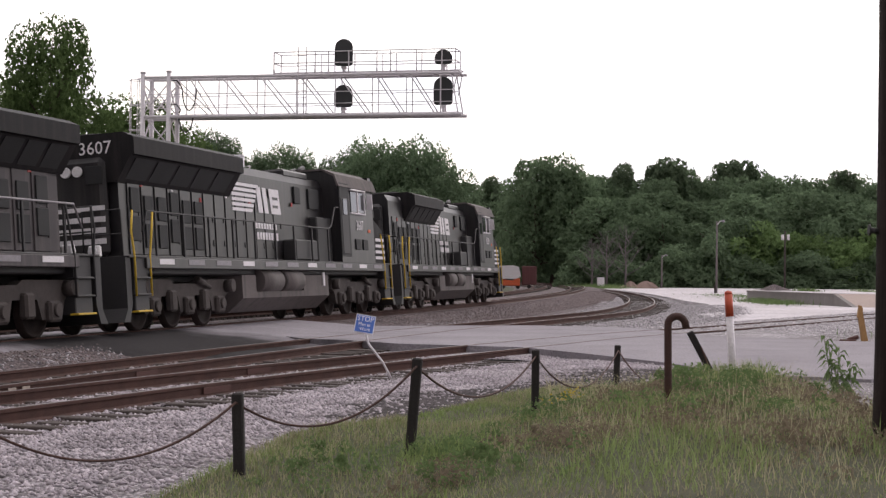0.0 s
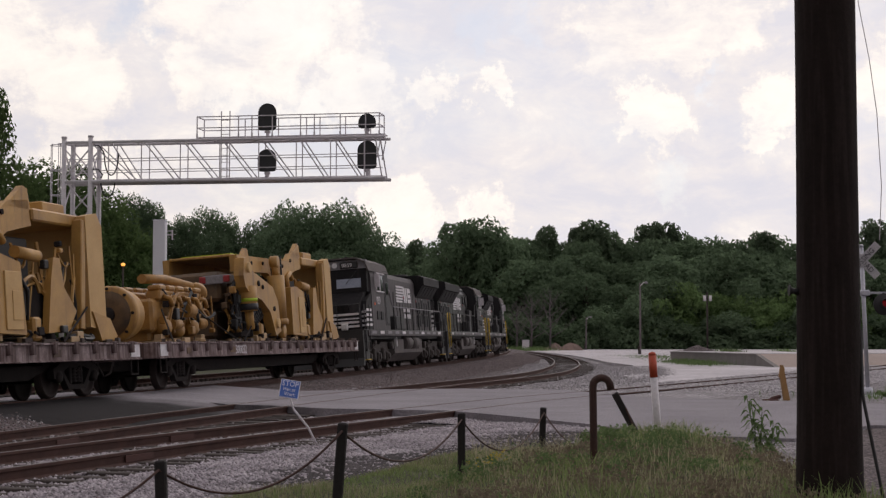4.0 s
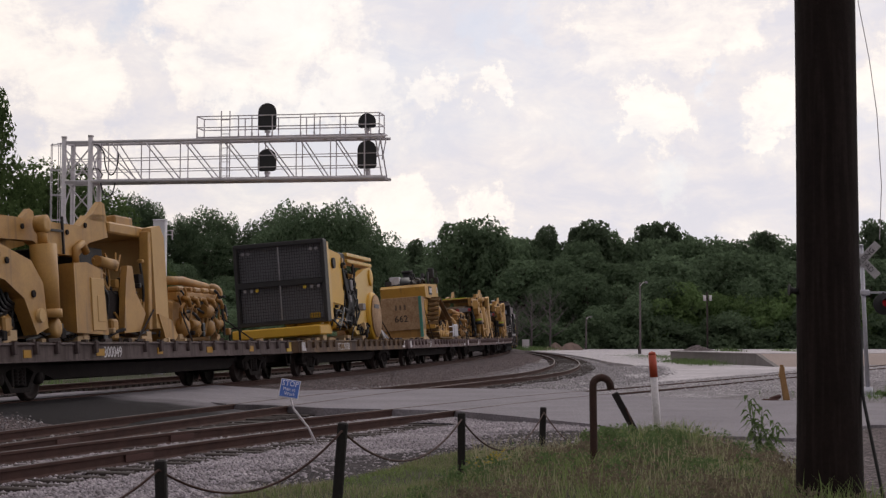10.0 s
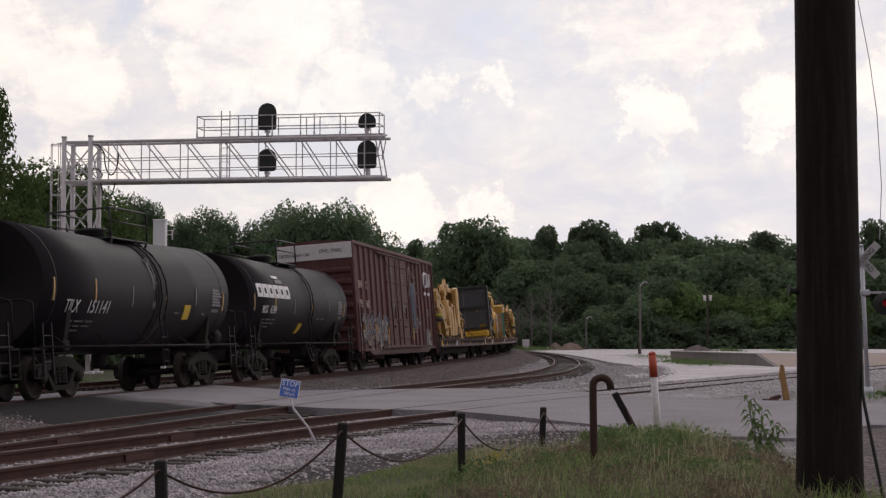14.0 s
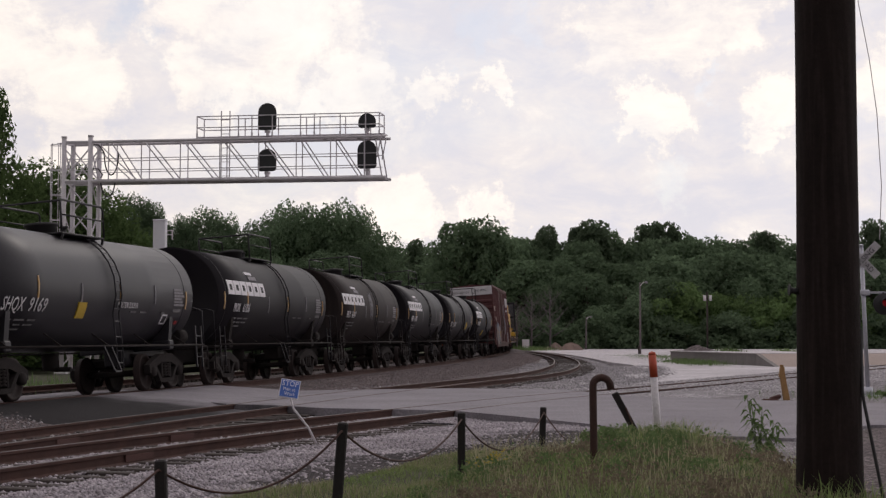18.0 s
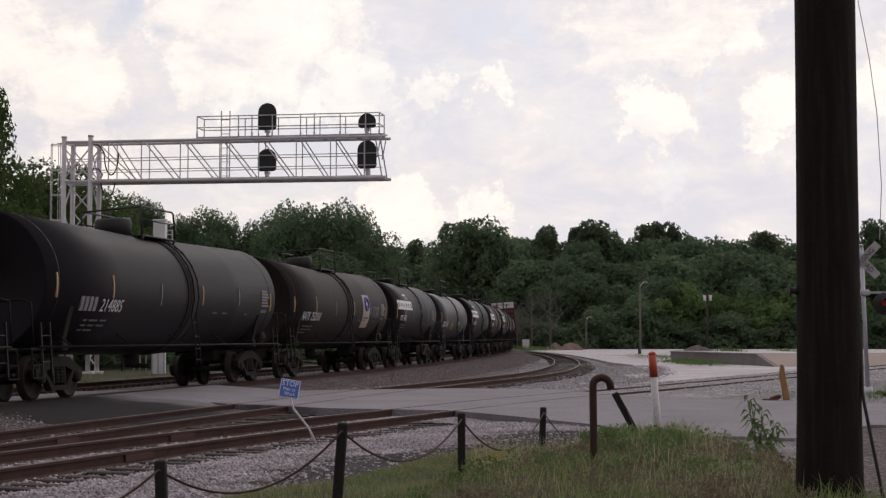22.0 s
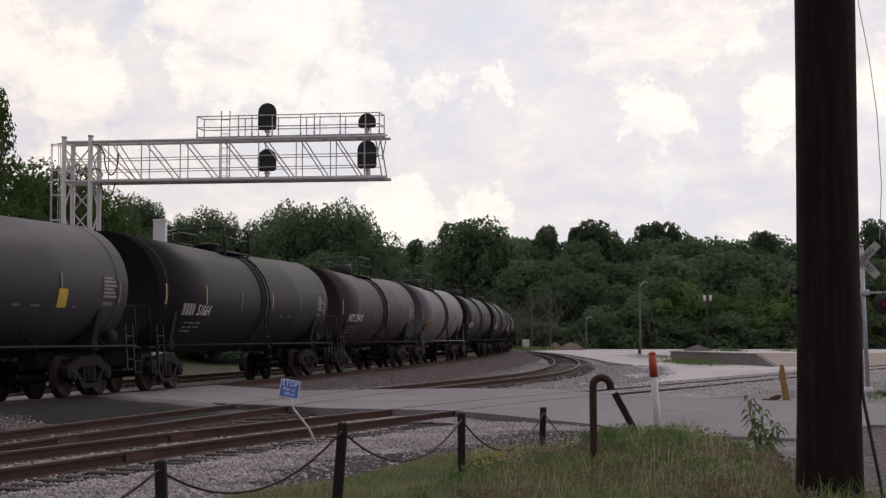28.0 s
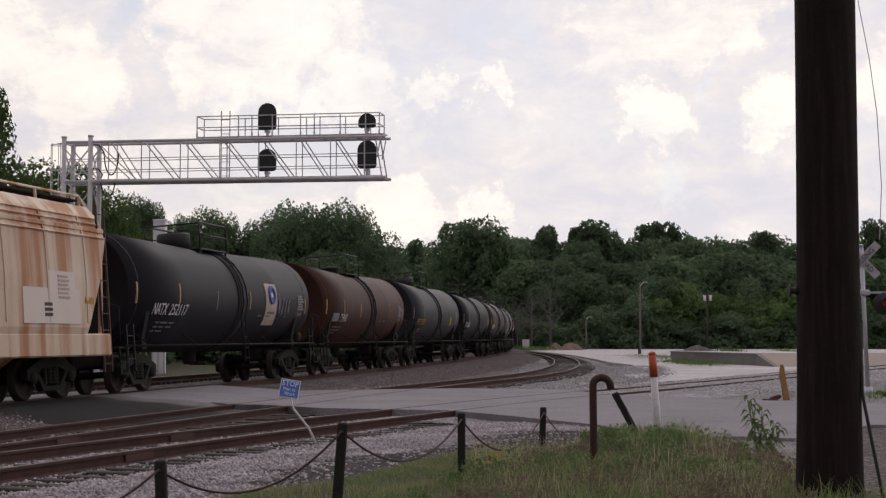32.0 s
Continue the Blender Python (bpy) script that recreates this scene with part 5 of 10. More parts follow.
def hopper():
    car, length = freight_car(25, "covered_hopper", "cream covered hopper car with rust streaks and roof walkway", "hopper car")
    half = length / 2 - 0.35
    top, w = 4.32, 1.58
    sec = [(-w + 0.08, 1.1), (-w, 1.5), (-w - 0.01, 2.6), (-w + 0.02, 3.5), (-w + 0.16, 4.0), (-w + 0.42, top), (w - 0.42, top), (w - 0.16, 4.0), (w - 0.02, 3.5), (w + 0.01, 2.6), (w, 1.5), (w - 0.08, 1.1)]

    def end_x(z):
        return half - 0.05 - max(0, 3.25 - z) * 0.62
    n = len(sec)
    vs = [(s * end_x(z), y, z) for s in (-1, 1) for y, z in sec]
    part("body", Geo().put(vs, [tuple(range(n)), tuple(range(2 * n - 1, n - 1, -1))] + [(i, i + n, (i + 1) % n + n, (i + 1) % n) for i in range(n)]), M["hopper_cream"], car)
    for k in range(-4, 5):
        x = k * 1.85
        for y in (-1, 1):
            part("side_seam", Geo().prism([(-w - 0.02, 1.6), (-w - 0.03, 2.6), (-w, 3.5), (-w + 0.14, 4.02), (-w + 0.2, 4.02), (-w + 0.06, 3.5), (-w + 0.04, 2.6), (-w + 0.04, 1.6)], x - 0.03, x + 0.03, "x"), M["hopper_cream"], car, m=Matrix.Rotation(0 if y < 0 else math.pi, 4, "Z"))
    for y in (-1, 1):
        part("side_sill", Geo().box((0, y * (w - 0.1), 1.12), (2 * half, 0.16, 0.5), 0.03), M["hopper_cream"], car)
        part("roof_rail", Geo().tube([(-half, y * 0.95, top + 0.28), (half, y * 0.95, top + 0.28)], 0.03, 6).tube([(-half, y * 0.95, top + 0.28), (-half, y * 1.25, 4.0)], 0.03, 6).tube([(half, y * 0.95, top + 0.28), (half, y * 1.25, 4.0)], 0.03, 6), M["hopper_cream"], car)
        for k in range(-4, 5):
            part("rail_post", Geo().bar((k * half / 4, y * 0.95, top), (k * half / 4, y * 0.95, top + 0.28), 0.05), M["hopper_cream"], car)
    part("roof_walkway", Geo().box((0, 0.0, top + 0.2), (2 * half + 0.3, 1.7, 0.05), 0.01), M["steel_dark"], car)
    for z, yy in ((3.55, w - 0.02), (3.86, w - 0.1), (4.0, w - 0.16)):
        for sgn in (-1, 1):
            part("eave_rib", Geo().tube([(-half + 0.1, sgn * (yy + 0.012), z), (half - 0.1, sgn * (yy + 0.012), z)], 0.022, 5), M["hopper_cream"], car)
    part("eave_band", Geo().box((0, -w + 0.07, 3.72), (2 * half - 0.1, 0.06, 0.1), 0.01).box((0, w - 0.07, 3.72), (2 * half - 0.1, 0.06, 0.1), 0.01), M["hopper_cream"], car)
    for k in (-1, 0, 1):
        part("discharge_hopper", Geo().put([(k * 4.2 + sx * a, sy * a * 0.7, z) for a, z in ((1.7, 1.3), (0.45, 0.35)) for sx, sy in ((-1, -1), (1, -1), (1, 1), (-1, 1))], [(0, 1, 5, 4), (1, 2, 6, 5), (2, 3, 7, 6), (3, 0, 4, 7), (4, 5, 6, 7)]), M["hopper_cream"], car)
    for s in (-1, 1):
        truck(car, s * (length / 2 - 2.4))
        coupler(car, s * length / 2, s)
        part("end_platform", Geo().box((s * (length / 2 - 0.75), 0, 1.02), (0.9, 2.9, 0.08), 0.01).box((s * (length / 2 - 1.4), 0, 0.86), (2.4, 0.5, 0.4), 0.03), M["steel_dark"], car)
        for y in (-1.5, 1.5):
            ladder(car, s * (half - 0.12), y, 0.5, 4.3, 0.4, "x", mat=M["box_rust"])
            part("corner_post", Geo().bar((s * (half - 0.35), y * 0.97, 1.1), (s * (half - 0.1), y * 0.97, 3.4), 0.08), M["hopper_cream"], car)
    part("repaint_patch", Geo().box((half - 2.9, -w - 0.005, 1.95), (2.6, 0.03, 0.75), 0.0).box((half - 2.4, -w - 0.003, 2.45), (1.2, 0.03, 0.5), 0.0), M["hopper_patch"], car, "pale repainted patch with stencils")
    for k in range(6):
        part("stencil_line", Geo().box((half - 2.35 - 0.03 * (k % 2), -w - 0.024, 2.14 + 0.09 * k), (0.52 - 0.06 * (k % 2), 0.012, 0.045)), M["stencil_faint"], car)
    for k in range(3):
        part("stencil_line", Geo().box((half - 3.1, -w - 0.024, 1.76 + 0.11 * k), (0.34, 0.012, 0.07)), M["black"], car)
    part("amber_patch", Geo().box((half - 1.1, -w - 0.01, 2.1), (0.4, 0.03, 0.14)), M["amber"], car)


hopper()

# ---------------------------------------------------------------- flat cars
M["flat_side"] = material("scraped_flatcar_sill", (0.36, 0.29, 0.275), 0.8, second=(0.13, 0.078, 0.068), scale=1.9, fine=20, bump=0.15, amount=0.9, streak=(0.06, 0.03, 0.026), run_scale=5.0, grain=0.6, run_from=0.44)
M["flat_dark"] = material("dark_rusty_flatcar_sill", (0.15, 0.115, 0.105), 0.8, second=(0.06, 0.04, 0.036), scale=1.3, fine=20, bump=0.1, amount=0.8, streak=(0.05, 0.03, 0.027), run_scale=4.0, grain=0.4)
M["flat_brown"] = material("yellow_brown_flatcar_sill", (0.24, 0.15, 0.075), 0.8, second=(0.08, 0.052, 0.042), scale=1.1, fine=20, bump=0.15, amount=0.95, streak=(0.06, 0.04, 0.035))
M["flat_deck"] = material("old_plank_deck", (0.10, 0.08, 0.068), 0.9, second=(0.06, 0.045, 0.038), scale=3, fine=30, bump=0.4, spread=0.25)
M["cat_tan"] = material("dusty_machine_yellow", (0.50, 0.285, 0.07), 0.5, second=(0.33, 0.175, 0.045), scale=1.3, fine=25, bump=0.04, amount=0.8, grain=0.3, streak=(0.20, 0.11, 0.045), run_from=0.55)
# inner cases: grime, plus the shade of the cavities put into the colour
M["grimy_shaded_tan"] = material("grimy_shaded_machine_tan", (0.15, 0.088, 0.038), 0.6, second=(0.045, 0.032, 0.022), scale=2, fine=25, bump=0.05, amount=0.9, grain=0.3)
M["cat_pale"] = material("pale_dusty_machine_panel", (0.60, 0.39, 0.15), 0.6, second=(0.47, 0.28, 0.09), scale=1.1, fine=25, bump=0.03, grain=0.2)
M["mach_yellow"] = material("bright_machine_yellow", (0.68, 0.40, 0.025), 0.45, second=(0.56, 0.30, 0.025), scale=1.2, fine=25, bump=0.03, grain=0.2)
M["dozer_yellow"] = material("weathered_dozer_yellow", (0.58, 0.335, 0.06), 0.5, second=(0.47, 0.25, 0.045), scale=1.2, fine=25, bump=0.03, grain=0.25, streak=(0.30, 0.17, 0.05), run_from=0.58)
# paler copy of the machine yellow; the boom plate's sheen is put into it
M["loader_pale"] = material("sheen_paled_loader_yellow", (0.66, 0.43, 0.085), 0.4, second=(0.58, 0.35, 0.06), scale=1.2, fine=25, bump=0.02, grain=0.2)
M["engine_tan"] = material("engine_ochre", (0.40, 0.21, 0.045), 0.5, second=(0.16, 0.08, 0.025), scale=3, fine=30, bump=0.1, grain=0.4)
M["rubber"] = material("black_rubber_hose", (0.02, 0.02, 0.021), 0.5, fine=30, bump=0.05)
M["plywood"] = material("strand_board", (0.46, 0.31, 0.17), 0.8, second=(0.32, 0.19, 0.095), scale=4.5, fine=14, bump=0.1, amount=0.9, grain=0.9)
M["pale_wood"] = material("fresh_timber", (0.55, 0.4, 0.22), 0.8, second=(0.45, 0.31, 0.16), scale=4, fine=30, bump=0.15)
M["green_band"] = material("green_strap_paint", (0.07, 0.27, 0.2), 0.7, fine=30, bump=0.05)
M["wrap"] = material("silver_wrap_film", (0.62, 0.63, 0.65), 0.35, second=(0.5, 0.51, 0.53), scale=3, fine=12, bump=0.5)
M["lime"] = material("lime_tape", (0.45, 0.62, 0.03), 0.6, fine=30, bump=0.0)
M["track_steel"] = material("muddy_track_steel", (0.13, 0.078, 0.035), 0.8, second=(0.30, 0.19, 0.07), scale=4, fine=30, bump=0.3)
M["grille"] = material("black_radiator_mesh", (0.010, 0.010, 0.011), 0.7, second=(0.02, 0.02, 0.021), scale=1.0, fine=30, bump=0.1)
M["grille_core"] = material("radiator_core_behind_mesh", (0.20, 0.20, 0.21), 0.7, second=(0.13, 0.13, 0.137), scale=1, fine=30, bump=0.1)
DECK = 1.2


def flat_car(index, label, side, number, yellow=False):
    car, length = freight_car(index, "flatcar", label, "flatcar")
    half = length / 2 - 0.55
    part("center_sill", Geo().box((0, 0, 0.78), (2 * half, 0.55, 0.5), 0.03).prism([(-half + 3.4, 0.72), (-half + 4.6, 0.42), (half - 4.6, 0.42), (half - 3.4, 0.72)], -0.9, 0.9), M["steel_dark"], car)
    for y in (-1, 1):
        part("side_sill", Geo().box((0, y * 1.44, 0.97), (2 * half, 0.09, 0.36), 0.015), M[side], car)
        part("sill_flange", Geo().box((0, y * 1.47, 1.145), (2 * half, 0.14, 0.04), 0.008).box((0, y * 1.46, 0.785), (2 * half, 0.12, 0.03), 0.006), M[side], car)
        n = int(2 * half / 0.98)
        pocket = shared(("stake_pocket", side), lambda: Geo().box((0, 0, 0), (0.13, 0.1, 0.24), 0.012).box((0, 0, 0.13), (0.17, 0.13, 0.03), 0.006), M[side])
        for k in range(n):
            x = -half + 0.6 + (2 * half - 1.2) * k / (n - 1)
            if number and y < 0 and -half * 0.42 - 0.15 < x < -half * 0.42 + 0.21 * len(number) + 0.25:
                continue
            part("stake_pocket", pocket, M[side], car, m=Matrix.Translation((-half + 0.6 + (2 * half - 1.2) * k / (n - 1), y * 1.53, 1.05)))
    planks = int(2 * half / 0.30)
    plank = shared("deck_plank", lambda: Geo().box((0, 0, 0), (0.285, 2.86, 0.06), 0.008), M["flat_deck"])
    for k in range(planks):
        part("deck_plank", plank, M["flat_deck"], car, m=Matrix.Translation((-half + 0.15 + (2 * half - 0.3) * k / (planks - 1), 0, DECK - 0.04)))
    for s in (-1, 1):
        part("end_sill", Geo().box((s * half, 0, 0.98), (0.14, 2.9, 0.4), 0.02), M[side], car)
        truck(car, s * (length / 2 - 3.2))
        coupler(car, s * length / 2, s)
        part("end_plate", Geo().box((s * (half - 0.35), -1.5, 0.98), (0.5, 0.02, 0.3)), M["white"] if not yellow else M["yellow"], car)
        for y in (-1.46, 1.46):
            part("sill_step", Geo().bar((s * (half - 0.15), y, 0.8), (s * (half - 0.15), y, 0.42), 0.03).bar((s * (half - 0.55), y, 0.8), (s * (half - 0.55), y, 0.42), 0.03).bar((s * (half - 0.15), y, 0.42), (s * (half - 0.55), y, 0.42), 0.03), M["steel_dark"], car)
    part("brake_stand", Geo().bar((-half + 0.1, 0.6, 1.1), (-half + 0.1, 0.6, 1.75), 0.06).bar((-half + 0.1, 0.95, 1.1), (-half + 0.1, 0.95, 1.75), 0.05).bar((-half + 0.1, 0.55, 1.75), (-half + 0.1, 1.0, 1.75), 0.05), M["yellow"] if yellow else M["steel_dark"], car)
    for k in range(5):
        part("sill_patch", Geo().box((-half + 2.2 + 3.6 * k, -1.495, 0.95), (0.34 + 0.1 * (k % 2), 0.015, 0.16)), M["amber"] if yellow else M["flat_brown"], car)
    rnd = random.Random(index)
    for k in range(26):
        w = rnd.uniform(0.08, 0.4)
        part("timber_scrap", Geo().box((rnd.uniform(-half + 0.3, half - 0.3), -1.36 + rnd.uniform(-0.06, 0.1), DECK + 0.02), (w, rnd.uniform(0.06, 0.16), rnd.uniform(0.05, 0.14)), 0.008, Matrix.Rotation(rnd.uniform(-0.5, 0.5), 3, "Z")), M["flat_deck"] if k % 3 else M["pale_wood"], car)
    if number:
        letters("car_number", number, 0.36, M["white"], car, facing_right(-half * 0.42, -1.49, 0.83), 0.95)
    return car, length


def load(parent, name, label, category):
    """A load lies loose on the deck, so it is a thing of its own that travels with its car."""
    ob = thing(name, label, category, group="loads of the passing train")
    back, base = next((t[1], t[2]) for t in TRAIN if t[0] is parent)
    TRAIN.append((ob, back, base, False))
    return ob


def hose(parent, pts, r=0.035):
    """A drooping hose through the points."""
    out = []
    for i in range(len(pts) - 1):
        a, b = Vector(pts[i]), Vector(pts[i + 1])
        for k in range(6):
            u = k / 6
            out.append(a.lerp(b, u) - Vector((0, 0, 0.25 * (b - a).length * u * (1 - u))))
    out.append(Vector(pts[-1]))
    part("hose", Geo().tube(out, r, 6), M["rubber"], parent)


def clutter(parent, x0, x1, y, z0, z1, n, seed, mats=("rubber", "steel_dark", "engine_tan")):
    """Hoses, lines and fittings crowded on a machine's flank."""
    r = random.Random(seed)
    for k in range(n):
        a = (r.uniform(x0, x1), y + r.uniform(-0.06, 0.12), r.uniform(z0, z1))
        b = (min(x1, max(x0, a[0] + r.uniform(-0.9, 0.9))), y + r.uniform(-0.1, 0.08), r.uniform(z0, z1))
        c = (min(x1, max(x0, b[0] + r.uniform(-0.6, 0.6))), y + r.uniform(-0.06, 0.12), r.uniform(z0, z1))
        out = [Vector(a) * (1 - u) ** 2 + Vector(b) * 2 * u * (1 - u) + Vector(c) * u * u for u in (0, 0.15, 0.3, 0.45, 0.6, 0.75, 0.9, 1.0)]
        part("hose", Geo().tube(out, r.choice((0.025, 0.035, 0.045)), 5), M[mats[0]] if k % 4 else M[mats[1]], parent)
    for k in range(n // 2):
        w = r.uniform(0.08, 0.26)
        part("fitting", Geo().box((r.uniform(x0, x1), y + r.uniform(-0.05, 0.12), r.uniform(z0, z1)), (w, 0.16, w * r.uniform(0.6, 1.3)), 0.02), M[mats[k % 3]], parent)


def engine(car, x0, x1, label):
    """A big diesel engine on blocks between x0 and x1, its flywheel drum to the rear."""
    ob = load(car, "diesel_engine", label, "engine")
    tan = M["engine_tan"]
    ln = x1 - x0
    part("engine_block", Geo().box((x0 + ln * 0.55, 0, 1.95), (ln * 0.6, 1.1, 0.9), 0.08), tan, ob)
    part("oil_pan", Geo().box((x0 + ln * 0.55, 0, 1.4), (ln * 0.55, 0.8, 0.36), 0.08), tan, ob)
    part("gear_drum", Geo().lathe([(0.0, 0), (0.68, 0), (0.74, 0.06), (0.74, 0.3), (0.66, 0.34), (0.66, 0.8), (0.5, 1.0), (0.4, 1.0)], 28, Matrix.Translation((x0, 0, 1.98)) @ Matrix.Rotation(math.pi / 2, 4, "Y")), M["cat_tan"], ob)
    part("drum_ring", Geo().lathe([(0.36, -0.03), (0.60, -0.03), (0.60, 0.01), (0.36, 0.01)], 24, Matrix.Translation((x0, 0, 1.98)) @ Matrix.Rotation(math.pi / 2, 4, "Y")), M["grimy_shaded_tan"], ob)
    part("drum_hub", Geo().lathe([(0.0, -0.12), (0.16, -0.12), (0.2, 0.0)], 16, Matrix.Translation((x0, 0, 1.98)) @ Matrix.Rotation(math.pi / 2, 4, "Y")), M["steel_dark"], ob)
    for k in range(8):
        part("drum_bolt", Geo().tube([(x0 - 0.05, 0.66 * math.cos(k * 0.785), 1.98 + 0.66 * math.sin(k * 0.785)), (x0 + 0.02, 0.66 * math.cos(k * 0.785), 1.98 + 0.66 * math.sin(k * 0.785))], 0.04, 6), M["steel_dark"], ob)
    for y in (-0.42, 0.42):
        part("cylinder_head", Geo().box((x0 + ln * 0.58, y, 2.5), (ln * 0.52, 0.42, 0.3), 0.06), tan, ob)
        for k in range(5):
            part("valve_cover", Geo().box((x0 + ln * (0.36 + 0.11 * k), y * 1.1, 2.7), (ln * 0.085, 0.36, 0.16), 0.05), tan, ob)
            part("exhaust_elbow", Geo().tube([(x0 + ln * (0.36 + 0.11 * k), y * 1.5, 2.45), (x0 + ln * (0.36 + 0.11 * k), y * 1.95, 2.4), (x0 + ln * (0.38 + 0.11 * k), y * 1.95, 2.2)], 0.07, 8), tan, ob)
    for x, y, z, r in ((0.62, -0.7, 2.1, 0.2), (0.78, -0.66, 1.75, 0.16), (0.45, -0.7, 1.7, 0.15), (0.9, 0.0, 2.1, 0.34)):
        part("filter_canister", Geo().tube([(x0 + ln * x - 0.3, y, z), (x0 + ln * x + 0.3, y, z)], r, 12), tan, ob)
    part("turbocharger", Geo().lathe([(0.12, 0), (0.3, 0.05), (0.3, 0.25), (0.16, 0.35), (0.16, 0.5)], 16, Matrix.Translation((x0 + ln * 0.86, -0.4, 2.6)) @ Matrix.Rotation(1.2, 4, "Y")), tan, ob)
    part("intake_pipe", Geo().tube([(x0 + ln * 0.3, -0.2, 2.95), (x0 + ln * 0.6, -0.1, 3.02), (x0 + ln * 0.85, -0.3, 2.85)], 0.13, 10), tan, ob)
    for x in (0.3, 0.8):
        part("timber_chock", Geo().box((x0 + ln * x, 0, DECK + 0.02), (0.3, 1.5, 0.12), 0.01).box((x0 + ln * x, -0.6, DECK + 0.14), (0.28, 0.2, 0.2), 0.01), M["pale_wood"], ob)
    hose(ob, [(x0 + ln * 0.35, -0.6, 2.7), (x0 + ln * 0.6, -0.8, 2.0), (x0 + ln * 0.85, -0.55, 2.3)])
    hose(ob, [(x0 + ln * 0.5, -0.65, 2.5), (x0 + ln * 0.75, -0.75, 1.7)], 0.03)
    clutter(ob, x0 + ln * 0.28, x0 + ln * 0.95, -0.75, 1.35, 2.75, 22, int(ln * 100), ("engine_tan", "rubber", "steel_dark"))
    for x, z, q in ((0.34, 1.5, 0.26), (0.5, 1.42, 0.2), (0.68, 1.5, 0.24)):
        part("pump_body", Geo().lathe([(0.0, 0.1), (q * 0.6, 0.1), (q, 0.0), (q, -0.3), (0.0, -0.3)], 14, Matrix.Translation((x0 + ln * x, -0.72, z + 0.12)) @ Matrix.Rotation(math.pi / 2, 4, "X")), tan, ob)
    for s in (-1, 1):
        part("tie_down_chain", Geo().tube([(x0 + ln * 0.3, s * 0.7, 2.1), (x0 + ln * 0.12, s * 1.4, DECK)], 0.022, 5).tube([(x0 + ln * 0.8, s * 0.6, 2.1), (x0 + ln * 0.98, s * 1.4, DECK)], 0.022, 5), M["steel_dark"], ob)


def tractor_frame(car, u):
    """The stripped main frame of a large crawler tractor, its front plate at x = u."""
    ob = load(car, "tractor_main_frame", "stripped tan tractor main frame with hydraulic cylinders chained to a flatcar", "machine")
    tan, pale = M["cat_tan"], M["cat_pale"]
    part("hull", Geo().prism([(u - 9.6, 1.35), (u - 9.6, 2.5), (u - 8.8, 3.0), (u - 4.4, 3.0), (u - 4.2, 2.2), (u - 1.4, 2.0), (u - 0.8, 1.35)], -0.25, 1.25), M["grimy_shaded_tan"], ob)
    for y0, y1 in ((-0.95, -0.72), (1.22, 1.42)):
        part("roof_beam", Geo().prism([(u - 10.0, 3.35), (u - 10.0, 3.86), (u - 4.4, 3.92), (u - 3.9, 4.22), (u - 3.0, 4.3), (u - 2.9, 3.75), (u - 4.0, 3.55), (u - 4.6, 3.2), (u - 6.2, 3.2), (u - 6.9, 3.42)], y0, y1), tan, ob)
    part("lime_tape", Geo().box((u - 6.9, 0.2, 3.93), (5.2, 1.6, 0.05)), M["lime"], ob)
    part("roof_plate", Geo().box((u - 6.9, 0.25, 3.86), (6.0, 2.0, 0.08), 0.02), tan, ob)
    part("horn_plate", Geo().prism([(u - 4.0, 4.1), (u - 3.2, 4.6), (u - 3.0, 4.55), (u - 2.9, 4.1)], -0.95, -0.8), tan, ob)
    part("horn_plate", Geo().prism([(u - 4.0, 4.1), (u - 3.2, 4.6), (u - 3.0, 4.55), (u - 2.9, 4.1)], 0.9, 1.05), tan, ob)
    part("front_plate", Geo().prism([(u - 0.85, 1.55), (u - 0.85, 4.1), (u - 0.25, 4.2), (u, 3.9), (u, 1.75), (u - 0.3, 1.5)], -1.25, -1.0).box((u - 0.35, 0.1, 2.85), (0.5, 2.3, 2.5), 0.03), pale, ob)
    part("front_header", Geo().box((u - 1.7, 0.1, 4.0), (2.4, 2.2, 0.28), 0.04).box((u - 1.6, -0.6, 4.25), (1.1, 0.5, 0.24), 0.03), tan, ob)
    part("front_column", Geo().bar((u - 1.2, -1.1, 1.5), (u - 0.9, -1.1, 4.0), 0.26, 0.22, 0.02), tan, ob)
    part("front_shoe", Geo().prism([(u - 0.4, 1.24), (u - 0.8, 1.9), (u + 0.1, 1.75), (u + 0.45, 1.35), (u + 0.3, 1.24)], -1.3, -0.9), tan, ob)
    part("link_arm", Geo().prism([(u - 3.0, 1.4), (u - 2.75, 2.6), (u - 2.6, 3.05), (u - 2.3, 3.05), (u - 2.15, 2.4), (u - 1.6, 1.9), (u - 2.0, 1.45)], -1.28, -1.12), tan, ob)
    part("bent_arm", Geo().prism([(u - 10.9, 3.15), (u - 10.75, 3.68), (u - 10.4, 3.72), (u - 10.15, 3.35), (u - 9.2, 3.15), (u - 8.0, 2.9), (u - 7.5, 2.45), (u - 7.35, 1.5), (u - 7.9, 1.35), (u - 8.4, 2.1), (u - 9.2, 2.45), (u - 10.3, 2.6), (u - 10.75, 2.8)], -1.42, -1.12), tan, ob)
    part("arm_pin", Geo().tube([(u - 10.45, -1.5, 3.4), (u - 10.45, -1.05, 3.4)], 0.16, 14), pale, ob)
    part("arm_pin", Geo().tube([(u - 7.75, -1.5, 1.75), (u - 7.75, -1.05, 1.75)], 0.15, 14), pale, ob)
    part("upright_cylinder", Geo().tube([(u - 7.05, -1.25, 1.75), (u - 7.05, -1.25, 3.3)], 0.29, 18).tube([(u - 7.05, -1.25, 3.3), (u - 7.05, -1.25, 3.66)], 0.11, 12).tube([(u - 7.05, -1.25, 1.72), (u - 7.05, -1.25, 1.9)], 0.33, 18), tan, ob)
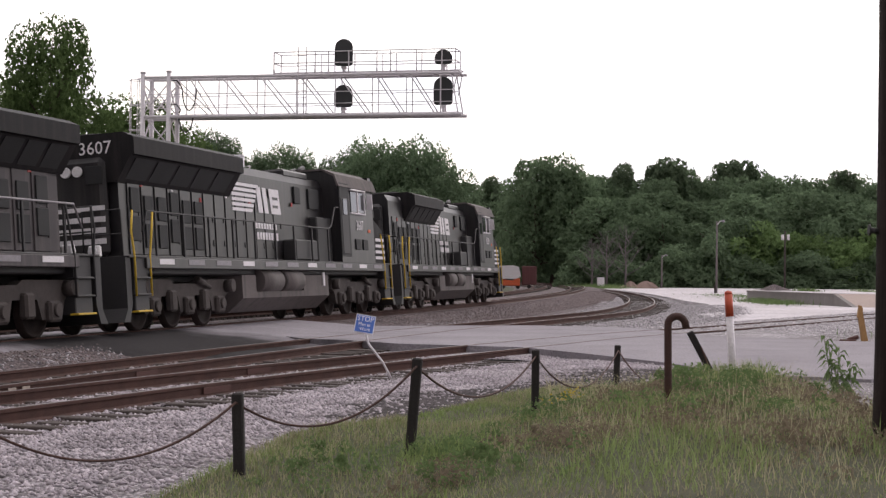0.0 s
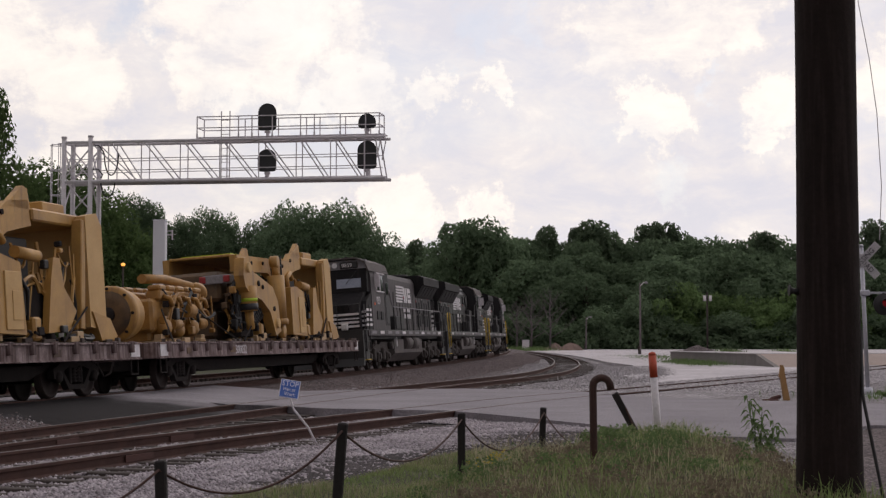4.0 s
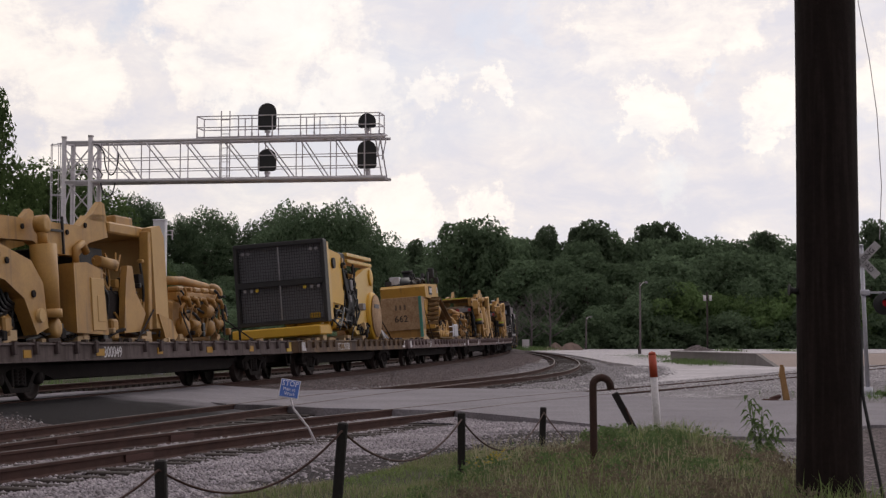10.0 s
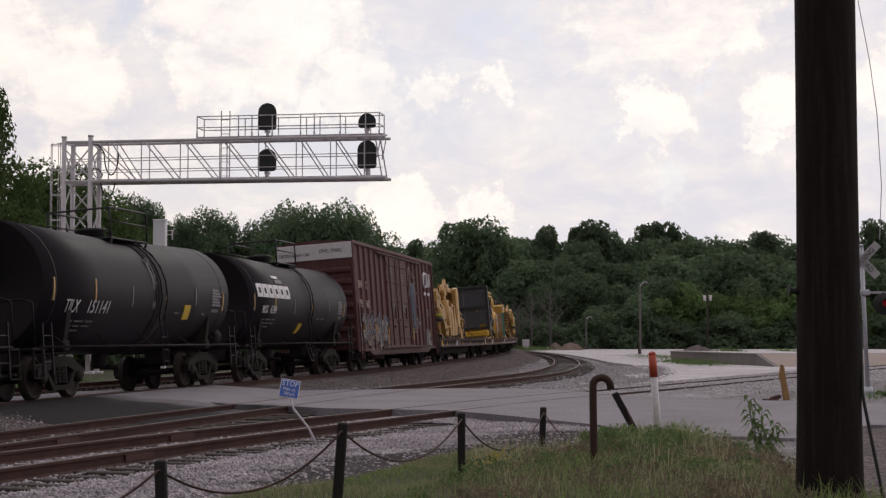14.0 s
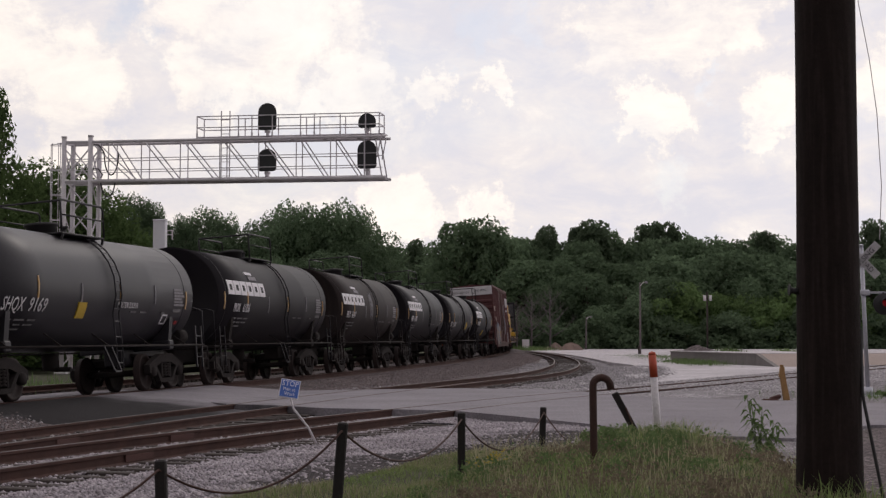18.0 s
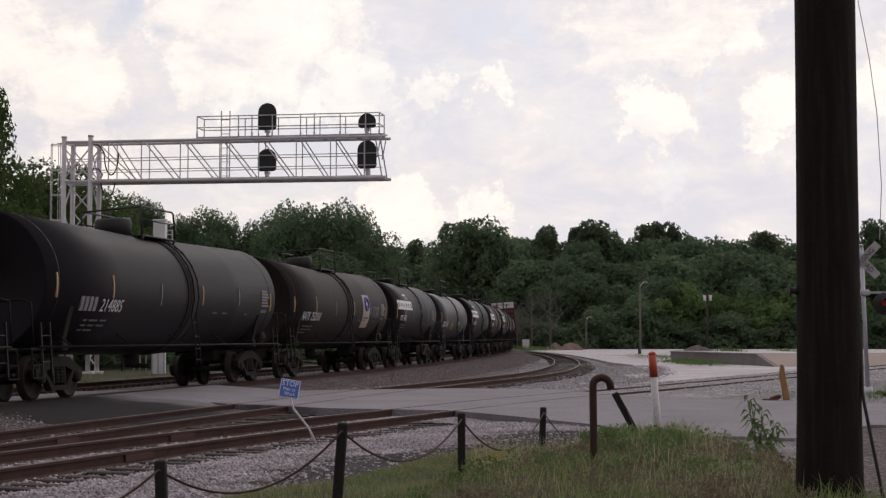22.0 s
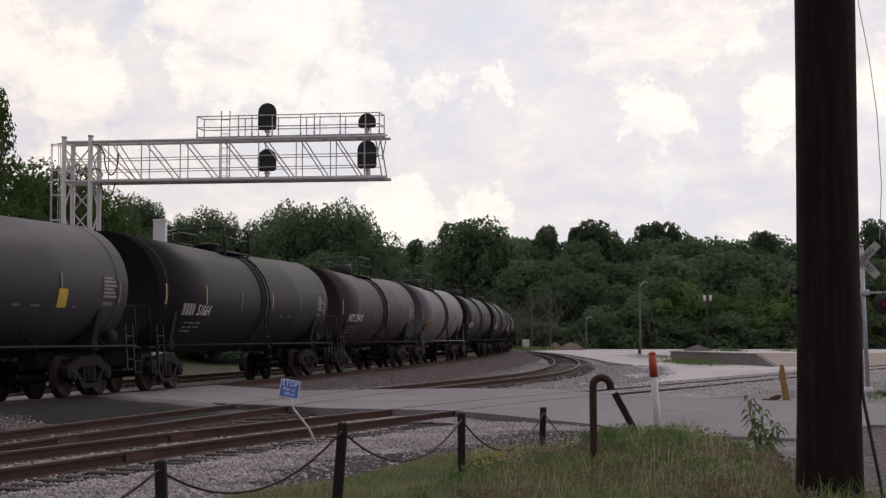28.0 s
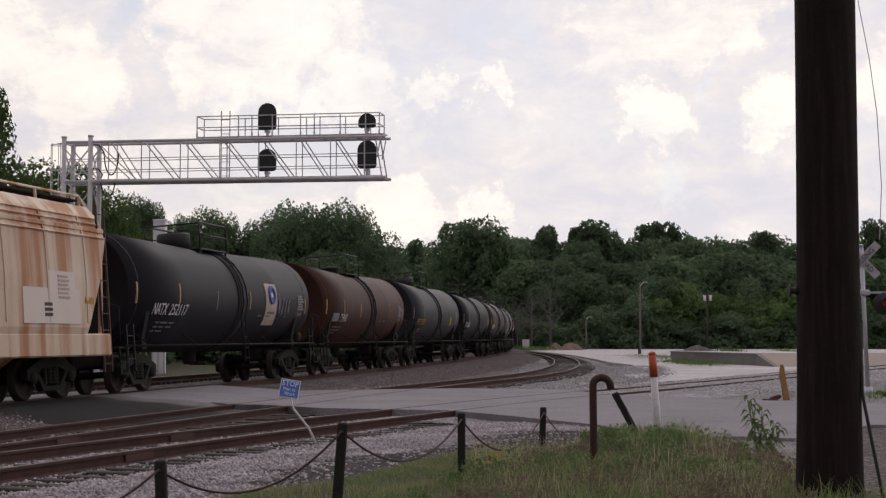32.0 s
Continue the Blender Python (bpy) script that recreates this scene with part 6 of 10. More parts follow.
    part("cylinder_eye", Geo().lathe([(0.1, -0.12), (0.2, -0.12), (0.2, 0.12), (0.1, 0.12)], 14, Matrix.Translation((u - 7.05, -1.25, 3.74)) @ Matrix.Rotation(math.pi / 2, 4, "X")), tan, ob)
    part("cylinder_eye", Geo().lathe([(0.08, -0.14), (0.22, -0.14), (0.22, 0.14), (0.08, 0.14)], 14, Matrix.Translation((u - 6.85, -1.25, 1.5)) @ Matrix.Rotation(math.pi / 2, 4, "X")), tan, ob)
    part("hanging_cylinder", Geo().tube([(u - 10.2, -1.3, 2.1), (u - 10.2, -1.3, 2.85)], 0.27, 16).tube([(u - 10.15, -1.3, 1.55), (u - 10.2, -1.3, 2.1)], 0.13, 12), tan, ob)
    part("cylinder_band", Geo().tube([(u - 10.2, -1.3, 2.12), (u - 10.2, -1.3, 2.32)], 0.285, 16), M["rubber"], ob)
    part("lime_band", Geo().tube([(u - 10.2, -1.3, 2.38), (u - 10.2, -1.3, 2.48)], 0.28, 16), M["lime"], ob)
    c = part("side_cabinet", Geo().prism([(u - 5.9, 1.4), (u - 5.9, 2.95), (u - 5.2, 3.0), (u - 4.35, 2.85), (u - 4.2, 1.35)], -1.4, -0.9), tan, ob)
    part("cabinet_door", Geo().box((u - 4.72, -1.41, 2.05), (0.7, 0.04, 1.2), 0.01).box((u - 4.6, -1.43, 1.95), (0.42, 0.03, 0.6), 0.008), pale, c)
    for x, z in ((u - 4.5, 1.6), (u - 3.4, 1.5), (u - 8.8, 1.5)):
        part("bracket", Geo().box((x, -1.1, z), (0.35, 0.3, 0.5), 0.05), tan, ob)
    # solid black box: the shade inside the frame's opening, put into its colour
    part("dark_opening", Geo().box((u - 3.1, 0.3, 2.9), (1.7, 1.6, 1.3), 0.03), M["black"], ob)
    part("lifting_eye", Geo().tube([(u - 4.9, -1.0, 3.0), (u - 4.9, -1.0, 3.35), (u - 4.5, -1.0, 3.5), (u - 4.3, -1.0, 3.3)], 0.09, 8), tan, ob)
    part("pivot_tube", Geo().tube([(u - 4.2, -1.2, 3.1), (u - 3.2, -1.2, 3.05)], 0.13, 12), tan, ob)
    part("rear_case", Geo().box((u - 10.0, 0.3, 2.9), (1.4, 1.8, 0.9), 0.1).box((u - 9.8, 0.4, 1.8), (1.2, 1.4, 0.9), 0.1), M["grimy_shaded_tan"], ob)
    part("tail_panel", Geo().box((u - 10.5, -0.5, 3.1), (0.6, 0.8, 0.26), 0.02), M["data"], ob)
    for y in (-0.85, -0.1):
        part("tail_light", Geo().box((u - 10.8, y, 3.1), (0.06, 0.2, 0.2), 0.02), M["red"], ob)
    for k in range(6):
        hose(ob, [(u - 9.9 + 0.25 * k, -0.9 - 0.05 * k, 2.9 - 0.1 * k), (u - 9.2 + 0.1 * k, -1.2, 1.7 + 0.08 * k), (u - 8.5 + 0.2 * k, -1.0, 2.0)], 0.04)
    hose(ob, [(u - 4.3, -1.15, 2.8), (u - 4.0, -1.25, 2.2), (u - 3.7, -1.1, 1.8)], 0.045)
    hose(ob, [(u - 4.1, -1.15, 2.8), (u - 3.8, -1.25, 2.3), (u - 3.6, -1.1, 1.7)], 0.045)
    # solid dark boxes behind the arms stand for the shade in the cavities
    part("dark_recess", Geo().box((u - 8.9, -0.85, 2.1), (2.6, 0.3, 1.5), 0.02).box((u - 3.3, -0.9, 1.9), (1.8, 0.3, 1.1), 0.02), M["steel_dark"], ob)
    clutter(ob, u - 11.0, u - 7.6, -1.1, 1.35, 3.2, 34, int(u * 10) + 1)
    clutter(ob, u - 10.9, u - 7.8, -0.8, 1.3, 3.1, 30, int(u * 10) + 5, ("cat_tan", "grimy_shaded_tan", "steel_dark"))
    for k in range(5):
        part("gland_ring", Geo().lathe([(0.06, -0.05), (0.17, -0.05), (0.17, 0.05), (0.06, 0.05)], 12, Matrix.Translation((u - 10.4 + 0.62 * k, -1.02, 1.65 + 0.35 * (k % 3))) @ Matrix.Rotation(math.pi / 2, 4, "X")), tan, ob)
    part("beam_step", Geo().bar((u - 6.6, -1.0, 3.25), (u - 6.6, -1.0, 4.0), 0.05).bar((u - 5.5, -1.0, 3.2), (u - 5.5, -1.0, 4.05), 0.05).bar((u - 6.6, -1.0, 3.7), (u - 5.5, -1.0, 3.72), 0.05), M["black"], ob)
    part("arm_bolt", Geo().tube([(u - 9.5, -1.46, 2.95), (u - 9.5, -1.38, 2.95)], 0.09, 10).tube([(u - 9.1, -1.46, 2.85), (u - 9.1, -1.38, 2.85)], 0.07, 10).tube([(u - 8.0, -1.46, 2.2), (u - 8.0, -1.38, 2.2)], 0.08, 10), M["steel_dark"], ob)
    for x, z in ((u - 10.0, 3.62), (u - 8.6, 3.66), (u - 7.4, 3.7), (u - 5.2, 3.72), (u - 4.2, 3.95)):
        part("beam_bolt", Geo().tube([(x, -0.99, z), (x, -0.94, z)], 0.06, 8), M["steel_dark"], ob)
    clutter(ob, u - 4.2, u - 1.2, -1.12, 1.3, 3.4, 16, int(u * 10) + 2, ("cat_tan", "rubber", "steel_dark"))
    clutter(ob, u - 9.8, u - 0.4, -1.25, 1.24, 1.5, 14, int(u * 10) + 3, ("steel_dark", "rubber", "pale_wood"))
    for x in (u - 9.0, u - 5.5, u - 1.8):
        part("timber_chock", Geo().box((x, 0, DECK + 0.06), (0.35, 2.6, 0.14), 0.01).box((x + 0.3, -1.2, DECK + 0.14), (0.3, 0.2, 0.22), 0.01), M["pale_wood"], ob)
    part("tie_down_chain", Geo().tube([(u - 9.5, -1.3, 2.0), (u - 11.2, -1.42, DECK)], 0.025, 5).tube([(u - 1.0, -1.25, 2.0), (u - 2.6, -1.42, DECK)], 0.025, 5), M["steel_dark"], ob)


M["dim_mark"] = material("faded_marker_ink", (0.12, 0.085, 0.06), 0.8, second=(0.25, 0.16, 0.09), scale=9, fine=40, bump=0.0)


def crate(car):
    ob = load(car, "plywood_crate", "tall plywood crate with green corner strap and scrawled number", "crate")
    x, y, z = -4.15, -0.35, 2.5
    part("crate_panel", Geo().box((x, y, z), (1.25, 1.95, 1.6), 0.015), M["plywood"], ob)
    part("crate_skirt", Geo().box((x + 0.1, y, 1.62), (1.05, 1.95, 0.6), 0.01), M["cat_tan"], ob)
    part("corner_strap", Geo().box((x - 0.6, y - 0.96, 2.28), (0.14, 0.14, 2.04), 0.005), M["green_band"], ob)
    letters("crate_mark", "662", 0.46, M["black"], ob, facing_rear(x - 0.64, y + 0.35, 2.1), 1.0)
    for k in range(3):
        part("crate_mark_bar", Geo().box((x - 0.632, y + 0.24 - 0.22 * k, 2.8), (0.008, 0.09, 0.24)), M["dim_mark"], ob)
    part("wheel_chock", Geo().prism([(x - 0.9, DECK), (x - 0.2, DECK), (x - 0.2, 1.5)], -1.42, -1.2).prism([(x - 0.4, DECK), (x + 0.5, DECK), (x - 0.4, 1.6)], -1.3, -1.05), M["pale_wood"], ob)
    part("skid", Geo().box((x, y, DECK + 0.05), (1.5, 2.1, 0.14), 0.01), M["pale_wood"], ob)


def bulldozer(car):
    ob = load(car, "bulldozer", "yellow crawler bulldozer without blade and cab riding a flatcar", "bulldozer")
    tan, pale = M["dozer_yellow"], M["dozer_yellow"]
    part("tank_hood", Geo().prism([(-1.7, 3.35), (-1.85, 3.88), (-1.6, 4.02), (2.35, 4.12), (2.6, 3.7), (2.55, 3.2), (1.3, 3.05), (0.6, 3.3)], -1.15, 1.15), pale, ob)
    part("rear_case", Geo().box((-0.5, 0, 2.45), (2.4, 1.7, 1.9), 0.08), tan, ob)
    part("main_body", Geo().box((0.8, 0, 2.5), (3.4, 1.3, 1.7), 0.08), tan, ob)
    part("fender", Geo().prism([(-1.3, 1.75), (-1.3, 1.95), (0.0, 2.0), (0.0, 1.85)], -1.45, -0.9), tan, ob)
    part("side_panel", Geo().box((-0.7, -0.93, 2.55), (1.7, 0.14, 1.5), 0.02).box((-0.7, -1.01, 2.6), (1.5, 0.04, 1.25), 0.015), pale, ob)
    part("logo_plate", Geo().box((-0.2, -1.165, 3.72), (0.95, 0.03, 0.42), 0.0), M["black"], ob)
    part("logo_mark", Geo().box((-0.46, -1.185, 3.72), (0.2, 0.02, 0.24)).box((-0.2, -1.185, 3.72), (0.2, 0.02, 0.24)).box((0.06, -1.185, 3.72), (0.2, 0.02, 0.24)).box((2.15, -1.165, 3.8), (0.24, 0.02, 0.3)), M["white"], ob)
    part("seat_rail", Geo().tube([(-1.2, -0.9, 4.0), (-1.2, -0.9, 4.3), (-0.5, -0.9, 4.32)], 0.03, 6), M["black"], ob)
    part("rear_lamp", Geo().tube([(-1.4, -0.8, 4.03), (-1.4, -0.8, 4.22)], 0.1, 10), M["black"], ob)
    part("filter_cap", Geo().box((-1.3, 0.8, 4.15), (0.3, 0.3, 0.25), 0.03), M["black"], ob)
    part("wrapped_engine_cover", Geo().lathe([(0.0, 0.5), (0.5, 0.46), (0.85, 0.25), (0.95, 0.0)], 14, Matrix.Translation((0.2, 0.3, 4.02)) @ Matrix.Diagonal((1.5, 0.9, 1, 1))), M["rubber"], ob)
    part("air_cleaner", Geo().tube([(1.2, 0.2, 4.0), (1.2, 0.2, 4.75)], 0.24, 14).tube([(1.2, 0.2, 4.75), (1.2, 0.2, 4.9)], 0.3, 14), M["black"], ob)
    part("exhaust_stack", Geo().tube([(1.9, -0.5, 3.9), (1.9, -0.5, 4.75)], 0.1, 10), M["black"], ob)
    part("lift_pipe", Geo().tube([(2.05, -0.75, 3.0), (2.05, -0.75, 4.8)], 0.06, 8), M["black"], ob)
    part("white_box", Geo().box((-0.9, 0.5, 4.3), (0.5, 0.5, 0.4), 0.02), M["wrap"], ob)
    ladder(ob, 2.68, -0.95, 2.4, 4.9, 0.35, "y", mat=M["black"])
    part("lamp_bracket", Geo().box((2.6, -0.85, 4.75), (0.3, 0.3, 0.55), 0.04).box((2.62, -1.1, 4.35), (0.2, 0.24, 0.3), 0.03), M["black"], ob)
    for y in (-1, 1):
        fr = part("track_frame", Geo().prism([(-0.9, 1.5), (-0.5, 2.05), (0.5, 2.1), (3.2, 2.0), (3.6, 1.7), (3.4, 1.42), (-0.8, 1.42)], y * 1.28 - 0.14, y * 1.28 + 0.14), tan, ob)
        for k in range(6):
            part("track_roller", Geo().tube([(-0.3 + 0.66 * k, y * 1.05, 1.48), (-0.3 + 0.66 * k, y * 1.5, 1.48)], 0.17, 12), tan, fr)
        part("drive_sprocket", Geo().lathe([(0.0, 0.2), (0.18, 0.2), (0.2, 0.14), (0.34, 0.12), (0.36, 0.05), (0.52, 0.03), (0.52, -0.1), (0.0, -0.1)], 22, Matrix.Translation((0.15, y * 1.36, 2.66)) @ Matrix.Rotation(math.pi / 2 * (1 if y < 0 else -1), 4, "X")), pale, ob)
        for x in (3.45, -0.65):
            part("idler_wheel", Geo().lathe([(0.0, 0.12), (0.42, 0.12), (0.48, 0.0), (0.42, -0.12), (0.0, -0.12)], 20, Matrix.Translation((x, y * 1.3, 1.78)) @ Matrix.Rotation(math.pi / 2, 4, "X")), tan, ob)
        # the chain runs round front idler, rear idler and the high sprocket
        cs = [(3.45, 1.78, 0.53), (0.15, 2.66, 0.66), (-0.65, 1.78, 0.53)]
        loop = []
        for i in range(3):
            (ax, az, ar), (bx, bz, br) = cs[i], cs[(i + 1) % 3]
            d = Vector((bx - ax, bz - az)).normalized()
            nrm = Vector((d.y, -d.x))
            if i == 0:
                nrm = Vector((-d.y, d.x)) * -1
            loop.append((Vector((ax, az)) + nrm * ar, Vector((bx, bz)) + nrm * br))
        pts = []
        for i in range(3):
            a, b = loop[i]
            n = max(2, int((b - a).length / 0.26))
            pts += [a.lerp(b, k / n) for k in range(n)]
            c = Vector(cs[(i + 1) % 3][:2])
            b2 = loop[(i + 1) % 3][0]
            a0, a1 = math.atan2((b - c).y, (b - c).x), math.atan2((b2 - c).y, (b2 - c).x)
            while a1 < a0:
                a1 += 2 * math.pi
            rr, m2 = (b - c).length, max(2, int((a1 - a0) * (b - c).length / 0.26))
            pts += [c + Vector((math.cos(a0 + (a1 - a0) * k / m2), math.sin(a0 + (a1 - a0) * k / m2))) * rr for k in range(m2)]
        shoe = shared("track_shoe", lambda: Geo().box((0, 0, 0), (0.245, 0.66, 0.05), 0.01).box((0.07, 0, 0.05), (0.03, 0.64, 0.07), 0.005).box((0, 0.0, -0.06), (0.2, 0.2, 0.1), 0.02), M["track_steel"])
        for i, p in enumerate(pts):
            q = pts[(i + 1) % len(pts)]
            d = q - p
            ang = math.atan2(d.y, d.x)
            part("track_shoe", shoe, M["track_steel"], ob, m=Matrix.Translation(((p.x + q.x) / 2, y * 1.28, (p.y + q.y) / 2)) @ Matrix.Rotation(-ang, 4, "Y") @ Matrix.Rotation(math.pi, 4, "X"))
    hose(ob, [(-1.9, -0.9, 2.0), (-1.5, -1.0, 1.5), (-1.2, -0.9, 1.7)])
    clutter(ob, -1.9, 2.2, -0.55, 4.05, 4.55, 18, 91, ("rubber", "black", "steel_dark"))
    clutter(ob, -0.3, 3.4, -1.44, 1.42, 2.1, 22, 92, ("cat_tan", "steel_dark", "grimy_shaded_tan"))
    clutter(ob, -0.4, 2.4, -0.72, 1.6, 3.2, 16, 93, ("grimy_shaded_tan", "rubber", "steel_dark"))
    part("tie_down_chain", Geo().tube([(-2.5, -1.05, 3.2), (-2.0, -1.42, DECK)], 0.022, 5), M["steel_dark"], ob)


def packages(car):
    for x, w, h, y in ((5.6, 1.9, 0.62, -0.1), (7.7, 2.3, 0.72, -0.1)):
        ob = load(car, "wrapped_package", "silver film-wrapped package on a timber skid", "package")
        part("wrapped_block", Geo().box((x, y, DECK + 0.12 + h / 2), (w, 2.3, h), 0.06), M["wrap"], ob)
        part("skid", Geo().box((x, y, DECK + 0.05), (w - 0.2, 2.2, 0.12), 0.01), M["pale_wood"], ob)
        part("strap", Geo().box((x - w * 0.25, y, DECK + 0.12 + h / 2), (0.06, 2.33, h + 0.03), 0.0), M["data"], ob)


def front_module(car):
    ob = load(car, "loader_front_frame", "bright yellow loader frame with black radiator grille and drive hub", "machine")
    ye = M["mach_yellow"]
    gr = part("radiator_frame", Geo().box((-5.15, 0.05, 4.72), (0.5, 3.3, 0.16), 0.02).box((-5.15, 0.05, 1.92), (0.5, 3.3, 0.14), 0.02).box((-5.15, 0.05, 3.32), (0.5, 3.3, 0.2), 0.02).box((-5.15, -1.55, 3.3), (0.5, 0.14, 2.9), 0.02).box((-5.15, 1.65, 3.3), (0.5, 0.14, 2.9), 0.02), M["black"], ob)
    part("radiator_core", Geo().box((-5.0, 0.05, 3.3), (0.3, 3.1, 2.8)), M["grille_core"], gr)
    for z0, z1 in ((2.0, 3.22), (3.42, 4.62)):
        g = Geo()
        for k in range(34):
            g.box((-5.40, -1.45 + 3.0 * k / 33, (z0 + z1) / 2), (0.012, 0.013, z1 - z0))
        for k in range(12):
            g.box((-5.41, 0.05, z0 + (z1 - z0) * k / 11), (0.012, 3.0, 0.013))
        part("grille_mesh", g, M["black"], gr)
        part("grille_divider", Geo().box((-5.42, 0.05, (z0 + z1) / 2), (0.02, 0.05, z1 - z0)), M["data"], gr)
    for y, z, c in ((1.35, 4.45, "lamp_glass"), (1.15, 4.45, "lamp_glass"), (-1.15, 4.45, "lamp_glass"), (-1.35, 4.45, "lamp_glass"), (1.35, 3.12, "lamp_glass"), (1.1, 3.12, "lamp_glass"), (0.9, 3.12, "yellow"), (-0.85, 3.12, "yellow"), (-1.1, 3.12, "lamp_glass"), (-1.35, 3.12, "lamp_glass")):
        part("work_lamp", Geo().tube([(-5.40, y, z), (-5.45, y, z)], 0.06, 12), M["data"] if c == "lamp_glass" else M[c], gr)
    part("side_wall", Geo().prism([(-4.9, 1.95), (-4.9, 4.75), (-4.25, 4.75), (-4.1, 4.3), (-4.1, 1.95)], -1.5, -1.2).box((-4.5, 0.1, 3.35), (0.7, 2.7, 2.6), 0.04), M["loader_pale"], ob)
    part("tower_plate", Geo().prism([(-4.1, 1.7), (-4.1, 4.4), (-3.2, 4.55), (-1.6, 4.45), (-0.9, 3.5), (-0.9, 2.4), (-2.4, 1.9)], -1.3, -1.05), ye, ob)
    part("tower_rib", Geo().prism([(-3.7, 2.6), (-3.7, 3.7), (-2.4, 3.6), (-1.6, 3.0), (-1.8, 2.5)], -1.36, -1.3).box((-2.4, 0.1, 3.2), (2.6, 2.2, 2.4), 0.1), ye, ob)
    part("tower_port", Geo().tube([(-2.9, -1.38, 4.05), (-2.9, -1.28, 4.05)], 0.2, 16), M["black"], ob)
    part("boom_plate", Geo().prism([(-0.9, 2.0), (-0.9, 3.0), (0.2, 3.5), (2.6, 4.05), (3.9, 4.2), (4.2, 3.6), (3.9, 2.9), (3.0, 2.2), (2.2, 1.5), (0.6, 1.4)], -1.25, -1.0), M["loader_pale"], ob)
    part("boom_plate", Geo().prism([(-0.9, 2.0), (-0.9, 3.0), (0.2, 3.5), (2.6, 4.05), (3.9, 4.2), (4.2, 3.6), (3.9, 2.9), (3.0, 2.2), (2.2, 1.5), (0.6, 1.4)], 1.0, 1.25), ye, ob)
    part("boom_port", Geo().lathe([(0.16, -0.02), (0.34, -0.02), (0.34, 0.05), (0.16, 0.05)], 18, Matrix.Translation((3.6, -1.27, 3.75)) @ Matrix.Rotation(math.pi / 2, 4, "X")), ye, ob)
    part("boom_port_hole", Geo().tube([(3.6, -1.3, 3.75), (3.6, -1.24, 3.75)], 0.2, 16), M["black"], ob)
    part("boom_web", Geo().box((1.2, 0, 2.3), (3.2, 1.9, 1.3), 0.1), ye, ob)
    for z in (4.3, 4.55):
        part("top_channel", Geo().box((2.4, -0.9, z), (4.4, 0.5, 0.14), 0.02).box((2.4, 0.9, z), (4.4, 0.5, 0.14), 0.02), M["loader_pale"], ob)
    part("top_bracket", Geo().box((-0.3, -0.6, 4.35), (1.0, 0.9, 0.5), 0.05), M["black"], ob)
    part("drive_hub", Geo().lathe([(0.0, 0.02), (0.78, 0.02), (0.94, 0.0), (0.98, -0.06), (0.98, -0.5), (0.8, -0.6), (0.8, -1.2)], 34, Matrix.Translation((3.45, -1.42, 2.16)) @ Matrix.Rotation(math.pi / 2, 4, "X")), ye, ob)
    part("hub_cover", Geo().lathe([(0.0, 0.03), (0.86, 0.03), (0.88, 0.0)], 34, Matrix.Translation((3.45, -1.46, 2.16)) @ Matrix.Rotation(math.pi / 2, 4, "X")), M["plywood"], ob, "round plywood cover on the drive hub")
    part("hub_mark", Geo().box((3.45, -1.50, 2.55), (0.9, 0.02, 0.16)), M["dim"], ob)
    part("rear_beam", Geo().box((-5.6, 0.1, 1.56), (1.1, 3.2, 0.34), 0.04).box((-4.6, -1.2, 1.6), (1.6, 0.3, 0.36), 0.04), ye, ob)
    part("steer_cylinder", Geo().tube([(-3.9, -1.3, 1.75), (-2.6, -1.3, 1.85)], 0.17, 14).tube([(-2.6, -1.3, 1.85), (-1.7, -1.3, 1.95)], 0.09, 12), ye, ob)
    part("beam_bracket", Geo().box((-5.0, -1.1, 1.95), (0.4, 0.4, 0.5), 0.04), ye, ob)
    for k in range(7):
        hose(ob, [(-1.5 + 0.18 * k, -1.3, 4.1 - 0.18 * k), (-1.2 + 0.08 * k, -1.42, 2.6), (-1.9 + 0.32 * k, -1.35, 1.8)], 0.045)
    hose(ob, [(-4.2, -1.4, 2.1), (-3.2, -1.5, 1.7), (-2.0, -1.4, 2.4)], 0.05)
    hose(ob, [(0.2, -1.3, 3.2), (0.6, -1.4, 2.3), (0.1, -1.3, 1.8)], 0.045)
    # solid dark box stands for the shade between tower and boom
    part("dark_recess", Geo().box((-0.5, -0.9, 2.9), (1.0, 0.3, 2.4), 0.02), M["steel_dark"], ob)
    clutter(ob, -1.6, 0.5, -1.34, 1.6, 4.2, 30, 71)
    clutter(ob, -4.0, -1.0, -1.42, 1.5, 2.5, 14, 72)
    clutter(ob, 0.4, 2.6, -1.3, 1.35, 1.9, 12, 73, ("steel_dark", "rubber", "pale_wood"))
    part("valve_block", Geo().box((-0.9, -1.35, 2.75), (0.35, 0.2, 0.3), 0.03).box((1.4, -1.32, 2.5), (0.45, 0.25, 0.28), 0.03).box((-0.55, -1.35, 3.3), (0.3, 0.2, 0.4), 0.03), M["data"], ob)
    for x in (-4.8, -1.0, 1.6):
        part("timber_chock", Geo().box((x, 0, DECK + 0.08), (0.5, 2.6, 0.2), 0.01), M["pale_wood"], ob)
    part("shipping_crate", Geo().box((5.3, -0.2, 1.55), (0.9, 1.6, 0.7), 0.02), M["plywood"], ob)
    part("crate_brace", Geo().bar((5.0, -1.0, 2.2), (6.0, -1.2, 1.25), 0.08).bar((5.6, -0.9, 1.9), (6.2, -1.3, 1.25), 0.08), M["wrap"], ob)
    part("tie_down_chain", Geo().tube([(0.5, -1.25, 2.0), (-1.2, -1.42, DECK)], 0.025, 5).tube([(4.2, -1.3, 2.4), (6.4, -1.42, DECK)], 0.025, 5), M["steel_dark"], ob)


